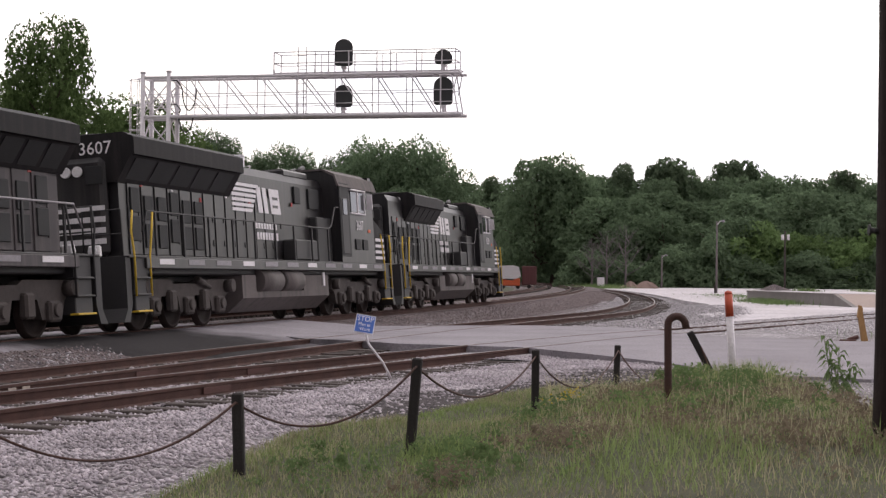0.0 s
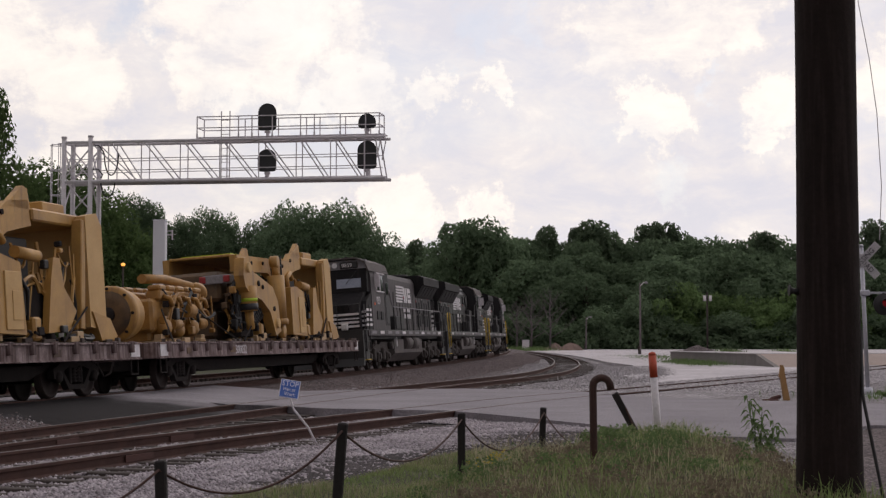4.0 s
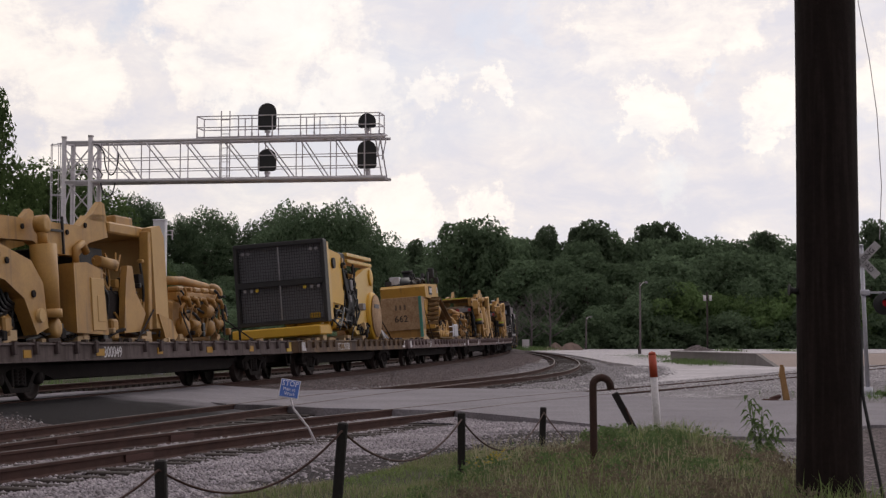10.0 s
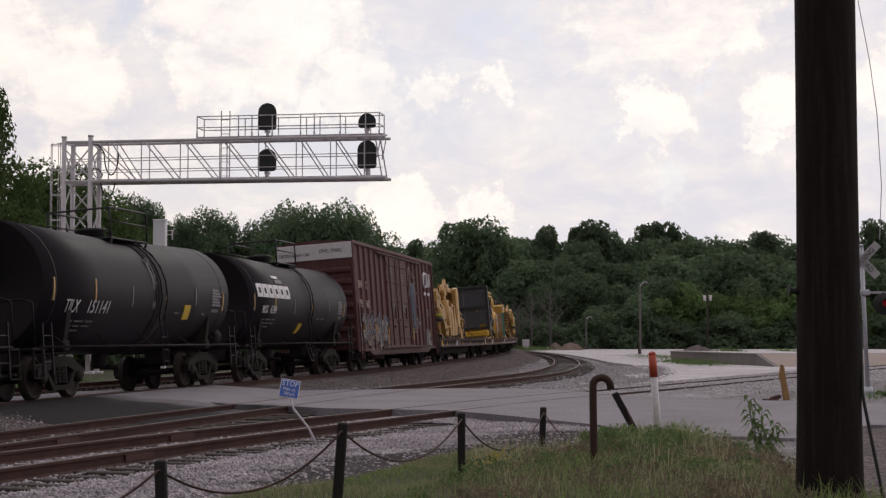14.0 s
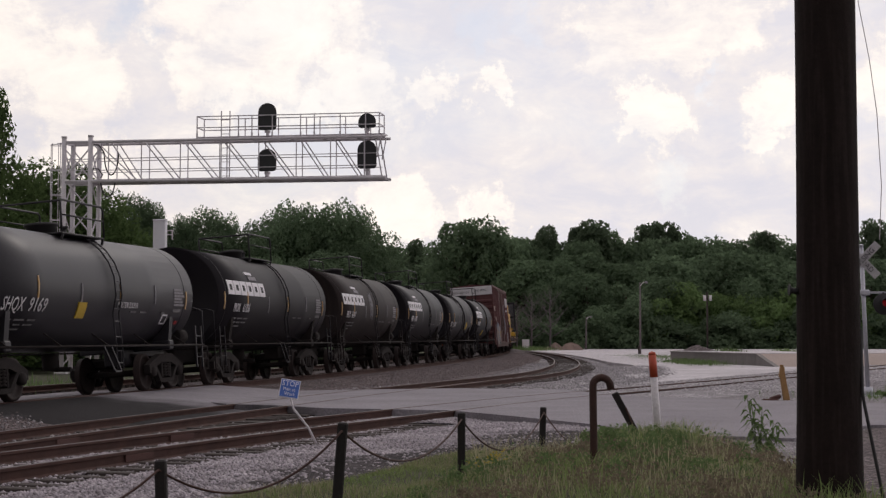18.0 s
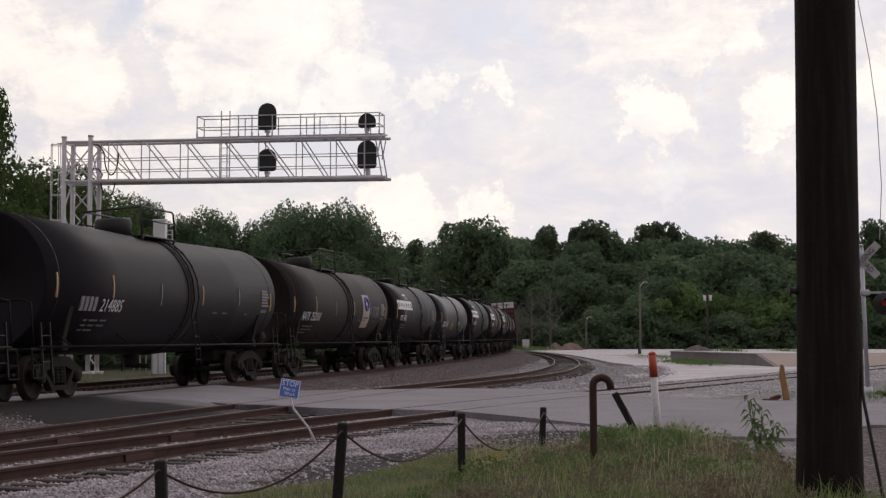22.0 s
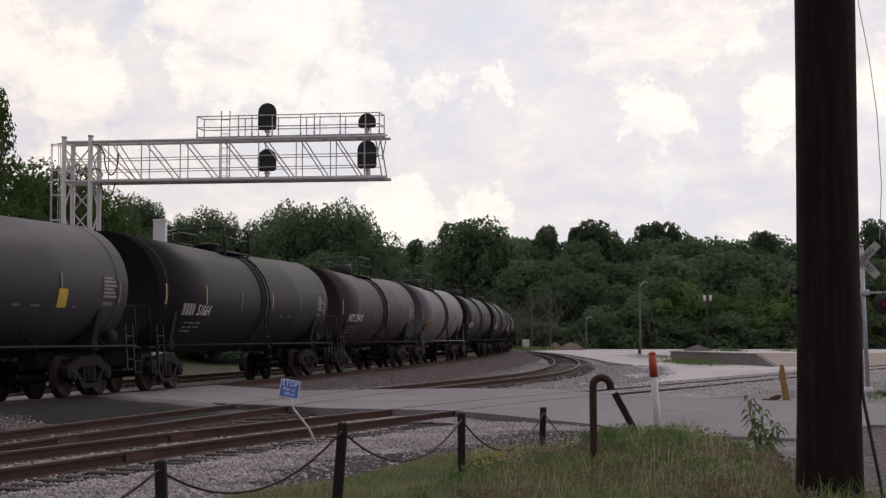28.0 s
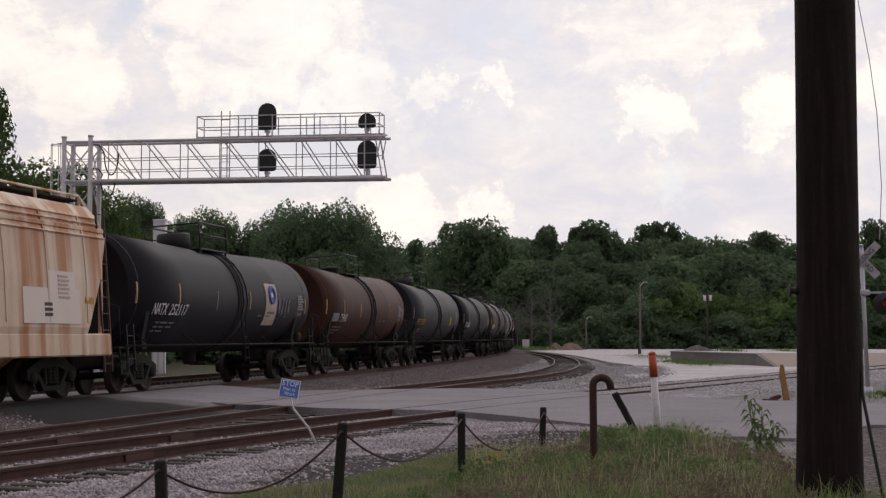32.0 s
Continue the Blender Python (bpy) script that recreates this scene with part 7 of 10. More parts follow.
f1, _ = flat_car(3, "weathered grey-brown flatcar carrying a tractor frame", "flat_side", "300032")
tractor_frame(f1, 7.9)
engine(f1, -9.9, -3.6, "ochre diesel engine with drum flywheel on a flatcar")
f2, _ = flat_car(4, "weathered flatcar with stake pockets carrying a tractor frame", "flat_side", "300046")
tractor_frame(f2, 9.2)
engine(f2, -9.0, -2.6, "ochre diesel engine with large round drum on a flatcar")
f3, _ = flat_car(5, "pale scraped flatcar carrying a bulldozer and crate", "flat_side", "300013")
crate(f3)
bulldozer(f3)
packages(f3)
f4, _ = flat_car(6, "brown and yellow flatcar carrying a loader frame", "flat_brown", "TTHX 97158")
front_module(f4)
f5, _ = flat_car(7, "dark rusty flatcar with yellow reflectors carrying a tractor frame", "flat_dark", "300049", True)
tractor_frame(f5, 0.4)
engine(f5, 0.9, 6.9, "ochre diesel engine chained to the flatcar deck")

# ---------------------------------------------------------------- locomotives
def loco_truck(loco, x, mat):
    r = 0.52
    t = part("truck", shared("loco_bolster", lambda: Geo().box((0, 0, 0.95), (4.4, 1.1, 0.3), 0.05).tube([(-1.9, -0.7, r), (-1.9, 0.7, r)], 0.1).tube([(0, -0.7, r), (0, 0.7, r)], 0.1).tube([(1.9, -0.7, r), (1.9, 0.7, r)], 0.1), M["steel_dark"]), M["steel_dark"], loco, m=Matrix.Translation((x, 0, 0)))

    def frame_shape():
        g = Geo()
        top = [(-2.75, 0.82), (-2.6, 1.12), (-0.9, 1.12), (-0.7, 1.02), (0.7, 1.02), (0.9, 1.12), (2.6, 1.12), (2.75, 0.82), (2.45, 0.72), (2.3, 0.35), (1.55, 0.35), (1.4, 0.74), (0.5, 0.74), (0.38, 0.35), (-0.38, 0.35), (-0.5, 0.74), (-1.4, 0.74), (-1.55, 0.35), (-2.3, 0.35), (-2.45, 0.72)]
        g.prism(top, -0.12, 0.12)
        for ax in (-1.92, 0, 1.92):
            g.box((ax, -0.16, 0.5), (0.46, 0.16, 0.42), 0.05)
            g.tube([(ax, -0.2, 0.52), (ax, -0.3, 0.52)], 0.13, 12)
        for ax in (-0.96, 0.96):
            g.box((ax, -0.16, 0.62), (0.34, 0.2, 0.5), 0.05)
        for ax in (-2.5, 2.5):
            g.tube([(ax, -0.12, 0.95), (ax, -0.34, 0.95)], 0.16, 12)
        return g
    for y in (-1, 1):
        part("side_frame", shared(("side_frame", mat), frame_shape, M[mat]), M[mat], t, m=Matrix.Translation((0, y * 1.12, 0)) @ Matrix.Rotation(0 if y < 0 else math.pi, 4, "Z"))
        part("damper", shared(("damper", mat), lambda: Geo().tube([(-0.35, 0, 1.12), (0.45, 0, 0.92)], 0.05, 8).tube([(-0.35, 0, 1.12), (0.05, 0, 1.02)], 0.08, 8), M[mat]), M[mat], t, m=Matrix.Translation((0.9, y * 1.3, 0)))
        for ax in (-1.9, 0, 1.9):
            part("wheel", wheel_mesh(r), M["wheel"], t, m=Matrix.Translation((ax, y * 0.79, r)) @ Matrix.Rotation(0 if y < 0 else math.pi, 4, "Z"))
    return t


def locomotive(index, number, label, paint, flip=False, rear_stripes=True, big_wings=True, grime="truck_dust", hand="yellow"):
    """A wide-cab road diesel, cab towards +x. side: the flank that carries the running camera-side lettering."""
    loco, length = freight_car(index, "locomotive", label, "locomotive", flip)
    body = M[paint]
    e = length / 2 - 0.55
    flank = 1 if flip else -1
    # frame, platform, pilots
    part("underframe", Geo().box((0, 0, 1.38), (2 * e - 0.9, 2.5, 0.3), 0.03).box((0, 0, 1.15), (2 * e - 3.0, 0.9, 0.3), 0.03), M["black"], loco)
    for y in (-1, 1):
        part("side_sill", Geo().box((0, y * 1.46, 1.47), (2 * e - 1.9, 0.1, 0.24), 0.015), body, loco)
        for k in range(11):
            part("sill_reflector", shared("sill_reflector", lambda: Geo().box((0, 0, 0), (0.95, 0.012, 0.12)), M["data"]) if k % 3 else shared("sill_reflector_white", lambda: Geo().box((0, 0, 0), (0.8, 0.012, 0.12)), M["white"]), M["data"], loco, m=Matrix.Translation((-e + 2.0 + (2 * e - 4.0) * k / 10, y * 1.517, 1.50)))
    part("platform", Geo().box((0, 0, 1.6), (2 * e - 0.2, 3.0, 0.05), 0.01), M["black"], loco)
    for s in (-1, 1):
        part("pilot", Geo().prism([(s * (e - 0.25), 1.58), (s * e, 1.58), (s * e, 0.5), (s * (e + 0.2), 0.2), (s * (e - 0.1), 0.2), (s * (e - 0.25), 0.6)], -1.45, 1.45), M["black"], loco)
        coupler(loco, s * length / 2, s)
        for y in (-1, 1):
            w = part("step_well", Geo().box((s * (e - 0.75), y * 1.2, 1.0), (0.7, 0.5, 1.2), 0.02), M["black"], loco)
            for z in (0.42, 0.78, 1.14):
                part("step_tread", Geo().box((s * (e - 0.75), y * 1.42, z), (0.72, 0.2, 0.04), 0.008), M["yellow"] if z < 0.5 else M["black"], w)
            for dx in (0.36, 1.14):
                part("corner_grab", Geo().tube([(s * (e - dx), y * 1.5, 0.75), (s * (e - dx), y * 1.5, 1.6), (s * (e - dx - (0.15 if dx > 1 else -0.1)), y * 1.5, 2.15), (s * (e - dx - (0.25 if dx > 1 else 0)), y * 1.5, 2.6)], 0.026, 6), M[hand], loco)
            part("end_rail", Geo().tube([(s * (e - 0.1), y * 0.45, 1.62), (s * (e - 0.1), y * 0.45, 2.62), (s * (e - 0.1), y * 1.35, 2.62), (s * (e - 0.1), y * 1.35, 1.62)], 0.024, 6).tube([(s * (e - 0.1), y * 0.45, 2.1), (s * (e - 0.1), y * 1.35, 2.1)], 0.02, 6), M["black"], loco)
        loco_truck(loco, s * (length / 2 - 4.15), grime)
        for y in (-0.75, 0.75):
            part("ditch_light", Geo().tube([(s * (e + 0.05), y, 1.75), (s * (e + 0.12), y, 1.75)], 0.1, 12).box((s * (e - 0.02), y, 1.75), (0.16, 0.26, 0.26), 0.03), M["lamp_glass"], loco)
    # fuel tank and reservoirs
    part("fuel_tank", Geo().prism([(-1.38, 0.62), (-1.38, 1.22), (1.38, 1.22), (1.38, 0.62), (0.95, 0.27), (-0.95, 0.27)], 1.2, 3.5, "x").prism([(-1.38, 0.62), (-1.38, 0.78), (1.38, 0.78), (1.38, 0.62), (0.95, 0.27), (-0.95, 0.27)], -2.6, 1.2, "x").prism([(-1.38, 0.62), (-1.38, 1.22), (1.38, 1.22), (1.38, 0.62), (0.95, 0.27), (-0.95, 0.27)], -3.6, -2.6, "x"), M["loco_tank"], loco, "dusty grey-brown fuel tank")
    for y in (-1, 1):
        for k in range(2):
            part("air_reservoir", Geo().tube([(-2.3 + 1.75 * k, y * 1.2, 1.06), (-0.75 + 1.75 * k, y * 1.2, 1.06)], 0.33, 18), M["loco_tank"], loco)
        part("fuel_gauge", Geo().box((3.0, y * 1.4, 1.1), (0.14, 0.05, 0.4), 0.01), M["white"], loco)
    # long hood
    part("long_hood", Geo().prism([(-0.95, 1.62), (-0.95, 3.95), (-0.82, 4.18), (0.82, 4.18), (0.95, 3.95), (0.95, 1.62)], -9.6, 4.7, "x"), body, loco)
    part("hood_end", Geo().box((-9.72, 0, 2.75), (0.3, 1.5, 2.2), 0.12), body, loco)
    rw0, rw1 = (-9.75, -5.0) if flip else (-9.75, -3.2) if big_wings else (-7.4, -2.3)
    part("radiator_wing", Geo().prism([(-1.0, 3.28), (-1.36, 3.84), (-1.45, 3.86), (-1.45, 4.24), (-1.2, 4.36), (1.2, 4.36), (1.45, 4.24), (1.45, 3.86), (1.36, 3.84), (1.0, 3.28)], rw0, rw1, "x"), M["loco_wing"], loco, "flared radiator housing on the hood")
    n = 5
    for y in (-1, 1):
        for k in range(n):
            x0 = rw0 + 0.3 + (rw1 - rw0 - 0.6) * k / n
            x1 = x0 + (rw1 - rw0 - 0.6) / n - 0.14
            part("radiator_screen", Geo().put([(x0, y * 1.055, 3.36), (x1, y * 1.055, 3.36), (x1, y * 1.365, 3.80), (x0, y * 1.365, 3.80), (x0, y * 1.0, 3.34), (x1, y * 1.0, 3.34), (x1, y * 1.325, 3.78), (x0, y * 1.325, 3.78)], [(0, 1, 2, 3), (0, 4, 5, 1), (3, 2, 6, 7), (0, 3, 7, 4), (1, 5, 6, 2)]), M["grille"], loco)
    for k in range(3):
        part("roof_fan", Geo().lathe([(0.62, 0), (0.62, 0.1), (0.5, 0.12), (0.0, 0.1)], 20, Matrix.Translation((rw0 + 1.1 + 1.7 * k, 0, 4.34))), M["black"], loco)
    part("exhaust_stack", Geo().box((-0.6, 0, 4.28), (0.9, 0.6, 0.24), 0.05), M["black"], loco)
    part("dynamic_brake_hatch", Geo().box((2.6, 0, 4.24), (2.2, 1.7, 0.24), 0.06), body, loco)
    for y in (-1, 1):
        door = shared(("hood_door", paint), lambda: Geo().box((0, 0, 0), (0.62, 0.03, 1.7), 0.01).box((0.22, -0.02, 0.1), (0.05, 0.03, 0.16), 0.005).box((0.22, -0.02, -0.5), (0.05, 0.03, 0.16), 0.005), body)
        for k in range(14):
            x = -8.9 + 0.72 * k
            part("hood_door", door, body, loco, m=Matrix.Translation((x, y * 0.965, 2.55)) @ Matrix.Rotation(0 if y < 0 else math.pi, 4, "Z"))
        for k in range(6):
            part("door_vent", shared("door_vent", lambda: Geo().box((0, 0, 0.32), (0.44, 0.03, 0.56), 0.02).box((0, 0, -0.32), (0.44, 0.03, 0.56), 0.02), M["grille"]), M["grille"], loco, m=Matrix.Translation((-8.9 + 0.72 * k, y * 1.0, 2.45 if k % 3 else 2.6)))
        part("intake_screen", Geo().box((3.7, y * 0.98, 3.55), (0.9, 0.06, 0.6), 0.01), M["grille"], loco)
        part("intake_screen", Geo().box((2.2, y * 0.98, 3.6), (0.5, 0.06, 0.5), 0.01), M["grille"], loco)
        part("blower_duct", Geo().box((4.0, y * 1.05, 2.3), (1.4, 0.3, 1.4), 0.04), M["black"], loco)
        part("toolbox", Geo().box((1.7, y * 1.18, 1.95), (1.9, 0.42, 0.6), 0.04), M["black"], loco)
        # handrail along the walkway
        xs = [-8.9 + 1.55 * k for k in range(9)]
        for x in xs:
            part("stanchion", shared("stanchion", lambda: Geo().box((0, 0, 0.5), (0.07, 0.05, 1.02), 0.01), M["black"]), M["black"], loco, m=Matrix.Translation((x, y * 1.46, 1.6)))
        part("handrail", Geo().tube([(-9.6, y * 1.46, 2.15), (-9.3, y * 1.46, 2.62), (3.6, y * 1.46, 2.62), (3.9, y * 1.46, 2.75), (4.3, y * 1.46, 3.3), (4.7, y * 1.46, 3.32)], 0.024, 6), M["data"] if paint == "loco_grey" else M["black"], loco)
    # cab and nose
    cab = part("cab", Geo().prism([(-1.5, 1.62), (-1.5, 3.75), (-1.38, 4.3), (-1.0, 4.5), (1.0, 4.5), (1.38, 4.3), (1.5, 3.75), (1.5, 1.62)], 4.7, 8.3, "x"), body, loco)
    part("cab_roof", Geo().prism([(-1.54, 3.98), (-1.42, 4.36), (-1.0, 4.56), (1.0, 4.56), (1.42, 4.36), (1.54, 3.98), (1.48, 3.98), (1.38, 4.3), (1.0, 4.5), (-1.0, 4.5), (-1.38, 4.3), (-1.48, 3.98)], 4.6, 8.75, "x"), M["loco_tank"], cab)
    part("windscreen_wall", Geo().prism([(8.25, 3.15), (8.25, 4.10), (8.60, 4.10), (8.75, 3.15)], -1.42, 1.42), M["loco_wing"], cab)
    part("number_band", Geo().prism([(8.25, 4.10), (8.25, 4.46), (8.56, 4.46), (8.62, 4.10)], -1.40, 1.40), M["data"] if flip else body, cab, "pale band that holds headlights and number boards" if flip else "")
    for y in (-0.68, 0.68):
        part("windscreen", Geo().put([(8.735, y - 0.5, 3.34), (8.735, y + 0.5, 3.34), (8.60, y + 0.5, 4.02), (8.60, y - 0.5, 4.02), (8.70, y - 0.5, 3.34), (8.70, y + 0.5, 3.34), (8.56, y + 0.5, 4.02), (8.56, y - 0.5, 4.02)], [(0, 1, 2, 3), (0, 4, 5, 1), (3, 2, 6, 7), (0, 3, 7, 4), (1, 5, 6, 2)]), M["pale_glass"], cab)
        part("wiper", Geo().bar((8.74, y + 0.35, 4.0), (8.76, y - 0.1, 3.5), 0.02), M["black"], cab)
        nb = part("number_board", Geo().box((8.62, y * 1.05, 4.26), (0.16, 0.72, 0.26), 0.02), M["black"], cab)
        letters("board_number", number, 0.22, M["white"], nb, Matrix.Translation((8.71, y * 1.05 - 0.28, 4.18)) @ Matrix(((0, 0, 1, 0), (1, 0, 0, 0), (0, 1, 0, 0), (0, 0, 0, 1))), 1.0)
    for y in (-0.14, 0.14):
        part("headlight", Geo().tube([(8.6, y, 4.28), (8.7, y, 4.28)], 0.11, 14), M["lamp_glass"], cab)
    for y in (-1, 1):
        part("side_window", Geo().box((6.95, y * 1.5, 3.55), (0.62, 0.05, 0.66), 0.01).box((6.15, y * 1.5, 3.55), (0.6, 0.05, 0.66), 0.01), M["glass"], cab)
        part("window_frame", Geo().box((7.3, y * 1.52, 3.55), (0.06, 0.06, 0.76), 0.01).box((6.55, y * 1.52, 3.55), (0.08, 0.06, 0.76), 0.01).box((6.55, y * 1.53, 3.93), (1.6, 0.1, 0.05), 0.01).box((6.55, y * 1.53, 3.18), (1.6, 0.07, 0.05), 0.01), M["galv"], cab)
        part("mirror", Geo().box((7.6, y * 1.62, 3.6), (0.05, 0.2, 0.5), 0.01), M["galv"], cab)
        # flat dark panel and black door: the doorway recess's shade put into their colour
        part("door_nook", Geo().box((5.2, y * 1.505, 2.95), (0.96, 0.02, 2.3), 0.01), M["grille"], cab)
        part("side_door", Geo().box((5.15, y * 1.515, 2.75), (0.66, 0.03, 1.75), 0.015), M["black"], cab)
        part("door_window", Geo().box((5.15, y * 1.535, 3.35), (0.42, 0.03, 0.5), 0.01), M["glass"], cab)
        for vx in (6.4, 7.2):
            part("cab_vent", Geo().box((vx, y * 1.52, 2.2), (0.5, 0.04, 0.34), 0.01), M["grille"], cab)
        part("red_flash", Geo().box((7.75, y * 1.51, 2.66), (0.25, 0.015, 0.1)), M["orange"], cab)
    nose = part("nose", Geo().prism([(8.3, 1.62), (8.3, 3.2), (8.9, 3.12), (9.75, 2.62), (9.95, 2.3), (9.95, 1.62)], -1.3, 1.3).prism([(8.3, 1.62), (8.3, 3.1), (9.3, 2.75), (9.55, 2.3), (9.55, 1.62)], -1.48, 1.48), M["loco_wing"], loco)
    for k in range(4):
        for y in (-1, 1):
            part("nose_stripe", Geo().box((8.98, y * 1.486, 1.80 + 0.2 * k), (1.12 - 0.05 * k, 0.012, 0.1)), M["white"], nose)
        part("nose_stripe", Geo().box((9.957, 0, 1.76 + 0.16 * k), (0.012, 2.56, 0.085)), M["white"], nose)
        for y in (-1, 1):
            part("nose_stripe", Geo().box((9.557, y * 1.39, 1.78 + 0.18 * k), (0.012, 0.17, 0.09)), M["white"], nose)
    part("nose_door", Geo().box((9.80, 0.62, 2.15), (0.31, 0.5, 0.95), 0.02), M["loco_wing"], nose)
    part("nose_flash", Geo().box((9.33, -0.75 * flank, 2.92), (0.2, 0.6, 0.08), 0.01, Matrix.Rotation(0.5, 3, "Y")), M["orange"], nose)
    part("horn", Geo().tube([(5.2, 0.3, 4.6), (5.9, 0.3, 4.66)], 0.05, 8, r2=0.1).tube([(5.2, 0.0, 4.6), (5.8, 0.0, 4.72)], 0.05, 8, r2=0.1), M["black"], loco)
    part("antenna_dome", Geo().lathe([(0.2, 0), (0.18, 0.1), (0.0, 0.16)], 12, Matrix.Translation((6.8, 0, 4.55))), M["white"], loco)
    # lettering on the visible flank: emblem bars and plain name bars
    def face(x, z):
        m = facing_right(x, -1.525, z) if flank < 0 else Matrix.Rotation(math.pi, 4, "Z") @ facing_right(-x, -1.525, z)
        return m
    letters("cab_number", number, 0.46, M["white"], loco, face(6.3 if flank < 0 else 7.45, 2.66), 0.85)
    y = flank * 0.99
    # plain shapes in place of the emblem: six stripes with a slanted end, two leaning blocks
    run = 1.0 if flank < 0 else -1.0
    ex = -3.0 if flank < 0 else 0.15
    for k in range(6):
        z = 3.62 - 0.135 * k
        cut = 0.10 * k
        part("emblem_stripe", Geo().prism([(ex, z), (ex, z + 0.085), (ex + run * (2.0 - cut), z + 0.085), (ex + run * (1.94 - cut), z)], y - 0.01, y + 0.01), M["white"], loco)
    for off, w in ((1.95, 0.34), (2.42, 0.30), (2.95, 0.78)):
        part("emblem_block", Geo().prism([(ex + run * (off - 0.16), 3.66), (ex + run * (off + w - 0.16), 3.66), (ex + run * (off + w), 2.96), (ex + run * off, 2.96)], y - 0.01, y + 0.01), M["white"], loco)
    for z0 in (3.17, 3.40):
        part("emblem_gap", Geo().box((ex + run * 3.27, y + flank * 0.012, z0), (0.42, 0.01, 0.075)), M[paint], loco)
    for k in range(2):
        for q in range(8):
            part("name_bar", shared("name_bar", lambda: Geo().box((0, 0, 0), (0.15, 0.02, 0.20)), M["white"]), M["white"], loco, m=Matrix.Translation((ex + run * (1.7 + 0.215 * q + 0.1 * k), y, 2.62 - 0.3 * k)))
    for k in range(7):
        part("warning_sticker", Geo().box((-8.5 + 1.7 * k, flank * 0.985, 3.3 - 0.1 * (k % 3)), (0.12, 0.02, 0.12)), M["white"] if k % 2 else M["red"], loco)
    # rear end
    if rear_stripes:
        for k in range(4):
            part("end_stripe", Geo().box((-9.885, 0, 2.0 + 0.24 * k), (0.015, 1.48, 0.12)), M["white"], loco)
    for yy in (-0.14, 0.14):
        part("rear_light", Geo().tube([(-9.85, yy, 3.55), (-9.92, yy, 3.55)], 0.12, 14), M["lamp_glass"], loco)
    part("rear_window_box", Geo().box((-9.86, -0.52, 3.45), (0.06, 0.4, 0.4), 0.01), M["grille"], loco)
    letters("wing_number", number, 0.4, M["white"], loco, facing_rear(rw0 - 0.01, -0.12 if flank < 0 else 0.3, 3.92), 1.0)
    for k in range(4):
        part("cable", Geo().tube([(-9.9, -0.3 + 0.2 * k, 1.75), (-10.3, -0.3 + 0.22 * k, 1.3), (-10.75, -0.25 + 0.2 * k, 1.25)], 0.03, 6), M["rubber"], loco)
    return loco


locomotive(0, "1059", "black road locomotive leading the train", "loco_black", big_wings=False)
locomotive(1, "3607", "black diesel locomotive with flared radiator and white stripes", "loco_black")
locomotive(2, "9859", "dusty faded black locomotive coupled cab to the rear", "loco_grey", flip=True, hand="black")

